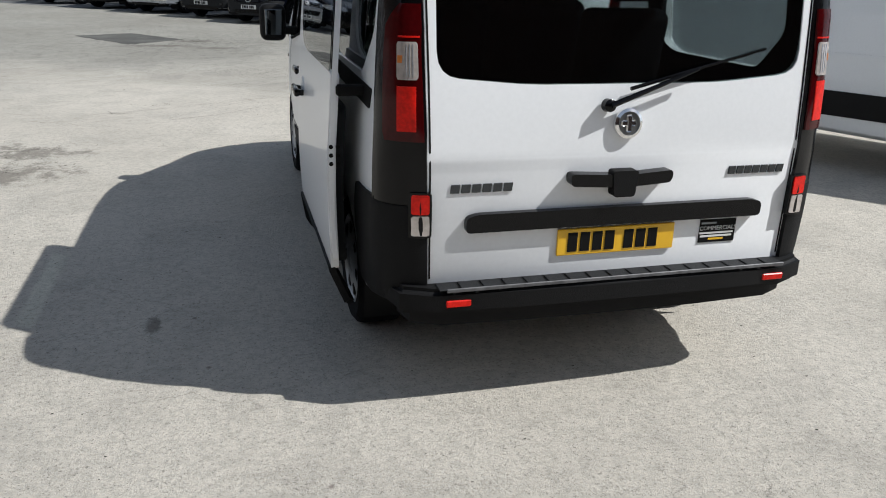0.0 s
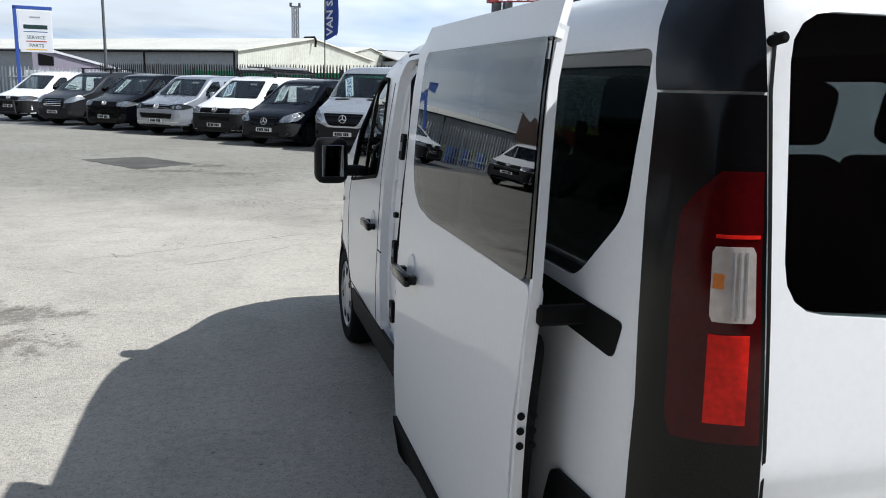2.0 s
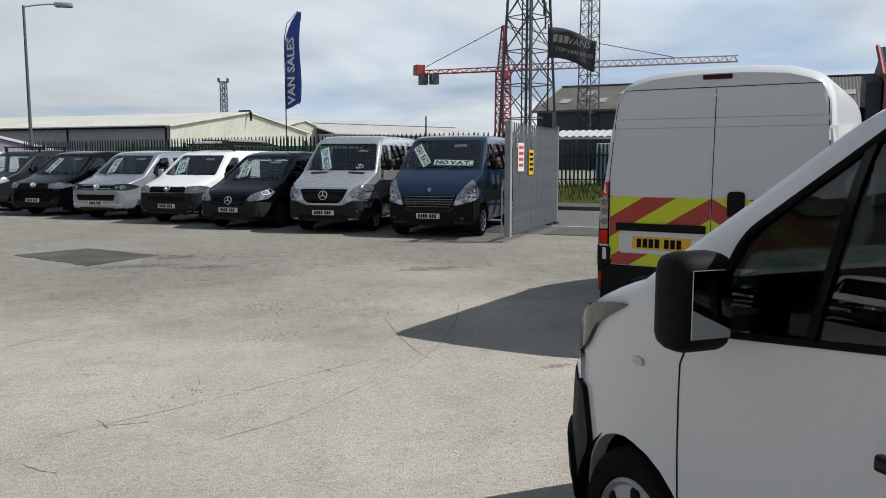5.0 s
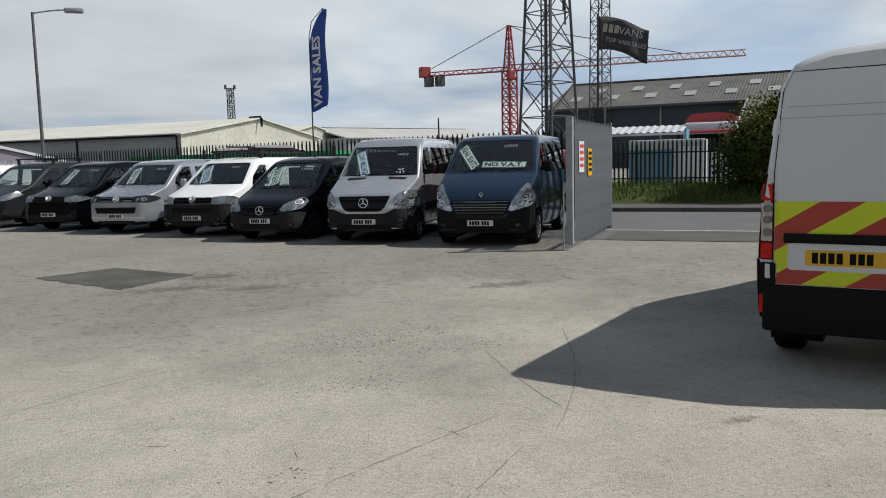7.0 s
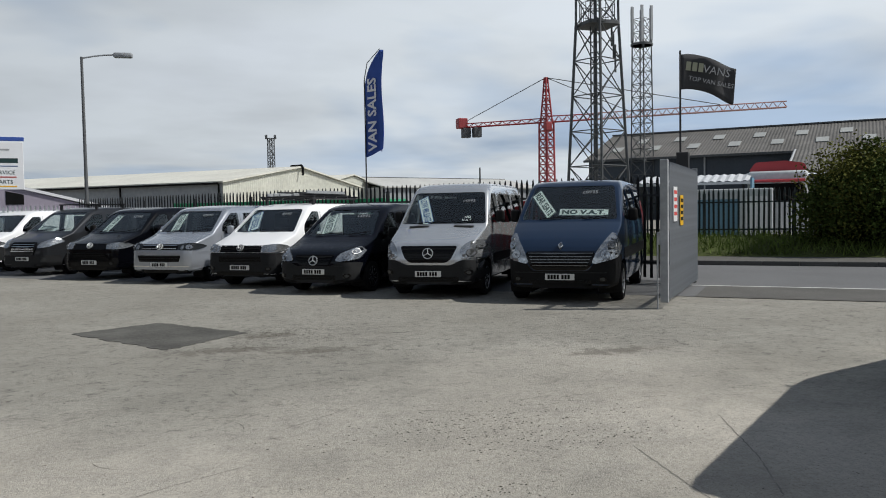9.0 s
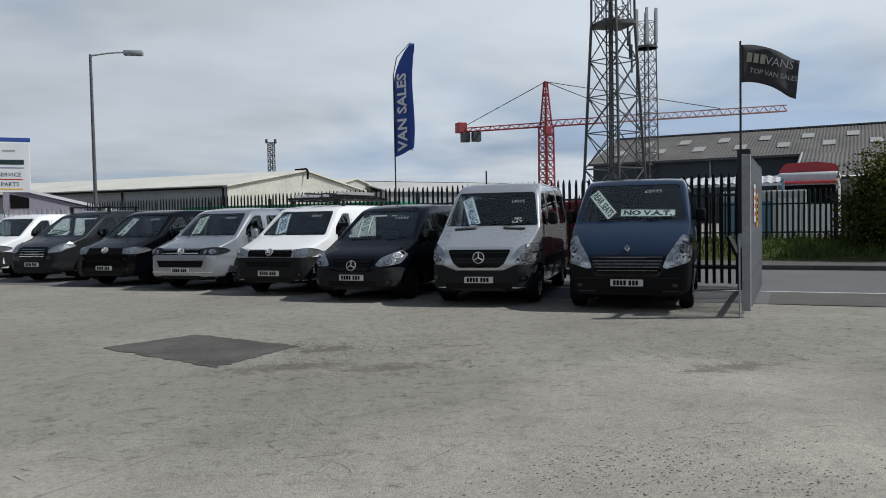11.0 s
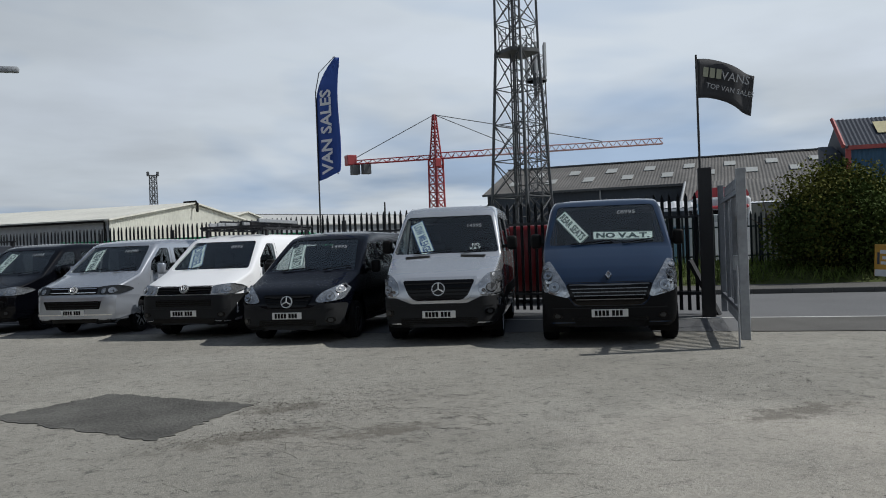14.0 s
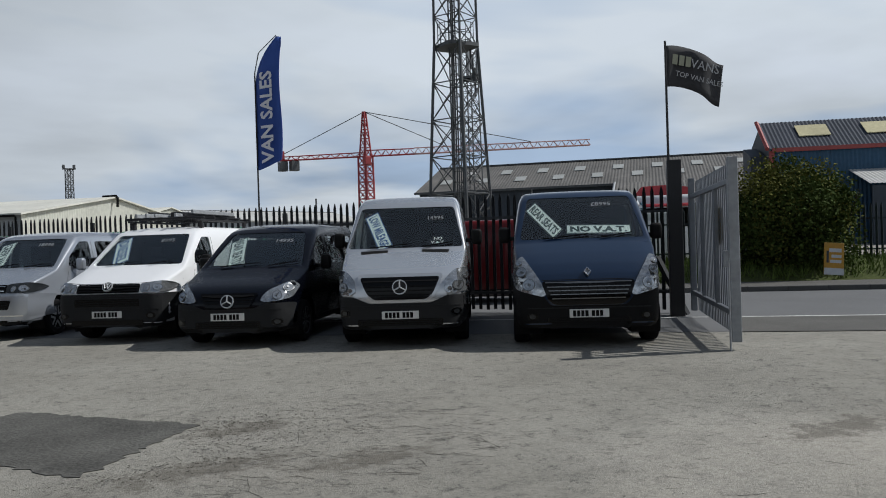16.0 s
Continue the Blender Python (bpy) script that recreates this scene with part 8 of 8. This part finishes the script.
def dealer_sign():
    s = thing("dealer_sign", "white dealer sign board on blue posts", "sign", pose(-7.37, 39.8, -0.31, 0, 0, 8))
    for x in (-0.72,):
        part("post", box(x - 0.07, x + 0.07, -0.06, 0.06, 0, 4.9, 0.01), BANNER_BLUE, s)
    part("top_rail", box(-0.79, 0.72, -0.06, 0.06, 4.78, 4.92, 0.01), BANNER_BLUE, s)
    b = part("board", box(-0.60, 0.68, -0.05, 0.05, 3.0, 4.74, 0.01), BANNER_WHITE, s, "white sign board")
    for text, z, size in (("SERVICE", 3.62, 0.20), ("PARTS", 3.28, 0.20)):
        o = part("lettering", letters(text, size, 0.002), CARD_INK, b, "", None)
        o.matrix_basis = pose(0.04, -0.054, z)
    for z, w, h, mat in ((4.06, 0.46, 0.085, CARD_INK), (4.46, 0.20, 0.03, FLAG_PRINT), (3.86, 0.46, 0.015, CARD_BLUE), (3.46, 0.40, 0.02, HIVIS_RED), (3.12, 0.40, 0.02, PLATE_YELLOW)):
        part("print_bar", box(0.04 - w, 0.04 + w, -0.056, -0.045, z - h, z + h), mat, b, "", None)


dealer_sign()


# ---- the yard's other side ----
BRICK_WALL = principled("dark red brown brick", (0.060, 0.036, 0.028), 0.85, vary=0.25, grain=9, blotch=1.2, bump=0.2)
DARK_ROOF = principled("dark slate roof", (0.05, 0.05, 0.055), 0.7, vary=0.2, grain=6)


def brick_hall(name, x0, x1, y0, y1, h, label):
    s = thing(name, label, "building", None, "", "structure")
    part("walls", box(x0, x1, y0, y1, 0, h), BRICK_WALL, s, "", None)
    part("roof", prism([(y0 - 0.4, h), (y1 + 0.4, h), ((y0 + y1) / 2, h + 2.2)], x0 - 0.4, x1 + 0.4, "X"), DARK_ROOF, s, "", None)
    return s


brick_hall("brick_hall", -50, -29, -22, 82, 6.8, "dark brick workshop hall along the yard's side")
# second block is out of view, sized to hide sky mirrored in the tailgate glass
brick_hall("mirrored_block", -24, 30, -30, -12, 8.2, "unseen dark brick block that keeps bright sky out of the tailgate glass")
palisade("side_fence", "galvanised palisade fence along the yard's side", yard(-42.0, 17.0), (-27.0, -4.0, 0), 2.05, PALE_FENCE, 0.17)


# ---- bush, verge grass and things over the road ----
LEAF = principled("dull green leaves", (0.055, 0.080, 0.020), 0.8, vary=0.45, grain=3, blotch=0.9, spec=0.06)
LEAF_NEW = principled("yellow green new leaves", (0.125, 0.130, 0.032), 0.8, vary=0.35, grain=3, blotch=0.9, spec=0.06)
BARK = principled("dark bark", (0.045, 0.035, 0.028), 0.9, vary=0.3, grain=20, bump=0.4)
GRASS = principled("long verge grass", (0.095, 0.135, 0.030), 0.8, vary=0.4, grain=2, blotch=0.6, spec=0.15)


def leaves(count, centre, radii, size, seed, lumps=9):
    """A crown of small bent leaves gathered round uneven lumps."""
    rnd = random.Random(seed)
    cs = []
    for _ in range(lumps):
        while True:
            p = Vector((rnd.uniform(-1, 1), rnd.uniform(-1, 1), rnd.uniform(-1, 1)))
            if p.length < 1:
                break
        cs.append((Vector((p.x * radii[0], p.y * radii[1], p.z * radii[2])) * 0.72, rnd.uniform(0.30, 0.55)))
    verts, faces = [], []
    for _ in range(count):
        c, k = rnd.choice(cs)
        d = Vector((rnd.gauss(0, 1), rnd.gauss(0, 1), rnd.gauss(0, 1))).normalized()
        p = Vector(centre) + c + Vector((d.x * radii[0], d.y * radii[1], d.z * radii[2])) * k * rnd.uniform(0.55, 1.12)
        if p.z < 0.15:
            p.z = rnd.uniform(0.1, 0.6)
        a = Vector((rnd.gauss(0, 1), rnd.gauss(0, 1), rnd.gauss(0, 0.6))).normalized() * size * rnd.uniform(0.6, 1.4)
        s = a.cross(Vector((rnd.gauss(0, 1), rnd.gauss(0, 1), rnd.gauss(0, 1)))).normalized() * size * 0.42
        i = len(verts)
        verts += [p - a * 0.5, p + s, p + a * 0.6, p - s]
        faces.append((i, i + 1, i + 2, i + 3))
    bm = bmesh.new()
    vs = [bm.verts.new(v) for v in verts]
    for f in faces:
        bm.faces.new([vs[i] for i in f])
    return bm


def bush(name, u, n, w, d, h, count, seed, label):
    b = thing(name, label, "bush", pose(*yard(u, n), 0, 0, -42))
    stems = bmesh.new()
    rnd = random.Random(seed)
    for _ in range(14):
        x, y = rnd.uniform(-w * 0.4, w * 0.4), rnd.uniform(-d * 0.4, d * 0.4)
        mid = Vector((x * 1.2, y * 1.2, h * 0.45))
        rod((x * 0.6, y * 0.6, 0.05), mid, 0.05, stems, 6, 0.03)
        for _ in range(3):
            rod(mid, mid + Vector((rnd.uniform(-0.7, 0.7), rnd.uniform(-0.7, 0.7), rnd.uniform(0.4, 1.3))), 0.028, stems, 5, 0.008)
    part("stem", stems, BARK, b)
    part("crown", leaves(count, (0, 0, h * 0.5), (w * 0.5, d * 0.5, h * 0.5), 0.088, seed, 26), LEAF, b, "dull green leaves", None)
    part("new_growth", leaves(count // 3, (0, 0, h * 0.56), (w * 0.5, d * 0.5, h * 0.5), 0.085, seed + 5, 30), LEAF_NEW, b, "yellow green new leaves", None)
    return b


bush("roadside_bush", -3.82, 31.7, 3.75, 3.0, 3.50, 44000, 3, "large dense green bush on the roadside verge")


def verge_grass():
    rnd = random.Random(11)
    verts, faces = [], []
    for _ in range(9000):
        u, n = rnd.uniform(-20, 14), rnd.uniform(30.3, 32.8)
        z = np.interp(n, [30.1, 30.6, 31.2, 31.9, 32.6], [0.06, 0.24, 0.42, 0.55, 0.62]) - 0.03
        h, a = rnd.uniform(0.12, 0.42), rnd.uniform(0, math.tau)
        w = rnd.uniform(0.012, 0.03)
        lean = Vector((rnd.gauss(0, 0.12), rnd.gauss(0, 0.12), h))
        p, s = Vector((u, n, z)), Vector((math.cos(a), math.sin(a), 0)) * w
        i = len(verts)
        verts += [p - s, p + s, p + lean]
        faces.append((i, i + 1, i + 2))
    me = bpy.data.meshes.new("verge_grass")
    me.from_pydata([tuple(v) for v in verts], [], faces)
    me.materials.append(GRASS)
    o = tagged(new("verge_grass", me), "long rough grass on the verge bank", "grass", "", "stuff")
    o.matrix_basis = YARD_TURN


verge_grass()
DULL_YELLOW = principled("faded orange sign face", (0.46, 0.25, 0.03), 0.7, vary=0.2, grain=10, dirt=(0.2, 0.15, 0.06), dirt_amount=0.6)
DIRTY_WHITE = principled("dirty white lorry paint", (0.52, 0.54, 0.56), 0.5, vary=0.12, grain=6)
LORRY_RED = principled("lorry red paint", (0.45, 0.05, 0.06), 0.4, vary=0.1)
TEAL = principled("pale blue sheet", (0.13, 0.25, 0.34), 0.6, vary=0.12)
OLIVE_STEEL = principled("dull grey container steel", (0.13, 0.14, 0.13), 0.6, vary=0.2)


def over_road():
    l = thing("lorry", "white lorry cab with a red roof fairing behind the fence", "lorry", pose(*yard(-6.4, 40.0), 0, 0, -42))
    part("cab", box(-1.15, 1.15, 0, 2.2, 0.5, 3.05, 0.16, None, 3), DIRTY_WHITE, l)
    part("windscreen", box(-1.0, 1.0, -0.03, 0.05, 1.75, 2.55, 0.05), GLOSS_BLACK, l)
    part("fairing", prism(rounded([(-1.12, 3.05), (1.12, 3.05), (1.02, 3.34), (0.3, 3.46), (-0.85, 3.42)], 0.12), 0.25, 2.0, "Y"), LORRY_RED, l, "red roof fairing")
    part("sun_visor", box(-1.05, 1.05, -0.22, 0.05, 2.58, 2.70, 0.04), LORRY_RED, l)
    for x in (-0.95, 0.95):
        part("wheel", rod((x - 0.14, 1.1, 0.5), (x + 0.14, 1.1, 0.5), 0.5, None, 20), RUBBER, l)
    c = thing("storage_container", "dull grey steel storage container", "container", pose(*yard(-4.5, 41.0), 0, 0, -42))
    part("shell", ribs((-0.9, 0, 2.75), (1.6, 0, 2.75), (0, 0, -2.7), 0.28, 0.05, (0, -1, 0)), OLIVE_STEEL, c, "", None)
    part("body", box(-0.9, 1.6, 0.06, 5.0, 0.02, 2.75), OLIVE_STEEL, c, "", None)
    k = thing("site_cabin", "white and blue site cabin behind the green fence", "cabin", pose(*yard(-7.9, 37.5), 0, 0, -42))
    part("shell", box(-1.6, 1.4, 0, 2.4, 0.0, 2.3, 0.03), DIRTY_WHITE, k)
    part("blue_panel", box(-1.6, 0.2, -0.03, 0.0, 0.5, 1.9), TEAL, k)
    part("door", box(0.45, 1.2, -0.05, 0.0, 0.1, 2.0, 0.01), BANNER_WHITE, k)
    a = thing("canopy", "dirty white sheet canopy roof with a pale blue end", "canopy", pose(*yard(-9.6, 38.5), 0, 0, -42))
    part("roof_sheet", ribs((-2.2, 2.0, 2.95), (2.2, 2.0, 2.95), (0, -2.2, -0.35), 0.3, 0.05, (0, -0.2, 1)), DIRTY_WHITE, a, "", None)
    for x in (-2.0, 2.0):
        part("post", rod((x, 0, 0), (x, 0, 2.6), 0.06, None, 6), BLACK_STEEL, a)
    part("fascia", box(-2.25, 2.25, -0.28, -0.2, 2.5, 2.60), DIRTY_WHITE, a)
    part("blue_end", box(2.25, 2.33, -0.2, 2.0, 1.7, 2.75), TEAL, a)
    r = van("parked_van", "red van parked on the road behind the fence", dict(T_VAN, paint=RED_VAN), pose(*yard(-12.0, 26.4), 0, 0, 48))[0]
    r["category"] = "van"
    s = thing("verge_sign", "leaning yellow printed sign board by the bush", "sign", pose(*yard(-2.95, 30.15, 0.12), -6, 5, -42 + 8))
    part("board", box(-0.26, 0.26, -0.015, 0.015, 0.12, 0.98, 0.004), DULL_YELLOW, s)
    for x, z, w, h in ((0.03, 0.78, 0.16, 0.05), (0.06, 0.62, 0.13, 0.04), (0.04, 0.48, 0.15, 0.04), (-0.17, 0.60, 0.03, 0.16)):
        part("print_bar", box(x - w, x + w, -0.02, -0.014, z - h, z + h), DARK_CLAD if w < 0.05 else DIRTY_WHITE, s)
    part("print_bar", box(-0.26, 0.26, -0.02, -0.014, 0.12, 0.30), DIRTY_WHITE, s)


RED_VAN = paint("dull red paint", (0.11, 0.007, 0.008))
over_road()


# ---- gate fittings ----
SIGN_WHITE = principled("white enamel sign", (0.70, 0.71, 0.72), 0.4, vary=0.05)
SIGN_RED = principled("red sign print", (0.55, 0.05, 0.04), 0.5, vary=0.05)


def gate_signs():
    base = pose(*yard(-7.551, 17.673), 0, 0, 48)
    for x, z0, z1, w, mat, ink, label in ((0.62, 1.38, 1.95, 0.42, SIGN_WHITE, SIGN_RED, "white warning sign with red print on the gate"), (1.40, 1.30, 1.82, 0.36, PLATE_YELLOW, PLATE_BLACK, "yellow security sign with black print on the gate")):
        s = thing("gate_sign", label, "sign", base)
        part("board", box(x - w / 2, x + w / 2, -0.092, -0.084, z0, z1, 0.002), mat, s)
        for i in range(4):
            z = z1 - 0.08 - (z1 - z0 - 0.1) * i / 4
            part("print_bar", box(x - w * 0.38, x + w * 0.38, -0.095, -0.091, z - 0.04, z + 0.02), ink, s, "", None)
    stay = solid("gate_stay", rod((-0.42, 0, 1.05), (0.08, 0, 0), 0.06, None, 4), BLACK_STEEL, "black raking steel stay of the gate post", "stay", pose(*yard(-7.70, 22.2), 0, 0, -42))


gate_signs()


# ---- behind the row's far end ----
LILAC = principled("lilac tent cloth", (0.30, 0.27, 0.33), 0.8, vary=0.1)


def camper():
    c = thing("camper_van", "camper with a raised lilac pop-up roof behind the fence", "camper", pose(-6.4, 44.3, 0.0, 0, 0, 100))
    part("body", box(-1.0, 1.0, -2.4, 2.4, 0.4, 1.95, 0.12, None, 2), DIRTY_WHITE, c)
    part("roof_tent", prism([(-1.9, 1.95), (2.0, 1.95), (2.0, 3.05)], -0.8, 0.8, "X"), LILAC, c, "lilac tent sides")
    part("raised_roof", prism([(-2.1, 1.98), (2.15, 3.08), (2.15, 3.20), (-2.1, 2.10)], -0.88, 0.88, "X"), BANNER_WHITE, c, "white raised roof panel")
    part("tent_window", prism([(1.1, 2.2), (1.75, 2.2), (1.75, 2.75), (1.1, 2.6)], -0.82, -0.80, "X"), PLATE_BLACK, c)
    for x in (-0.9, 0.9):
        for y in (-1.5, 1.5):
            part("wheel", rod((x - 0.1, y, 0.33), (x + 0.1, y, 0.33), 0.33, None, 18), RUBBER, c)


camper()


def poles():
    for x, y, h, lean, label in ((27.1, 82.3, 6.0, 0.0, "distant thin timber pole beyond the fence"),):
        solid("pole", rod((0, 0, 0), (lean * 0.3, lean * -0.2, h), 0.11, None, 8, 0.08), BLACK_STEEL, label, "pole", pose(x, y, 0))


poles()


# ---- blue drums behind the end fence ----
DRUM_BLUE = principled("blue plastic drum", (0.02, 0.075, 0.30), 0.45, vary=0.12, grain=10)


def drums():
    for x, y in ((-9.6, 42.3), (-10.5, 42.2), (-11.4, 42.5), (-12.3, 42.3), (-10.9, 43.1)):
        d = thing("blue_drum", "upright blue plastic drum behind the pale fence", "drum", pose(x, y, 0), "drums behind the end fence")
        part("drum_body", lathe([(0.26, 0.0), (0.29, 0.03), (0.29, 0.28), (0.30, 0.30), (0.29, 0.32), (0.29, 0.60), (0.30, 0.62), (0.29, 0.64), (0.29, 0.86), (0.25, 0.90)], 20, "Z"), DRUM_BLUE, d)
        part("drum_cap", lathe([(0.05, 0.89), (0.05, 0.93), (0.02, 0.935)], 12, "Z"), PLATE_BLACK, d).location = (0.12, 0.05, 0)


drums()
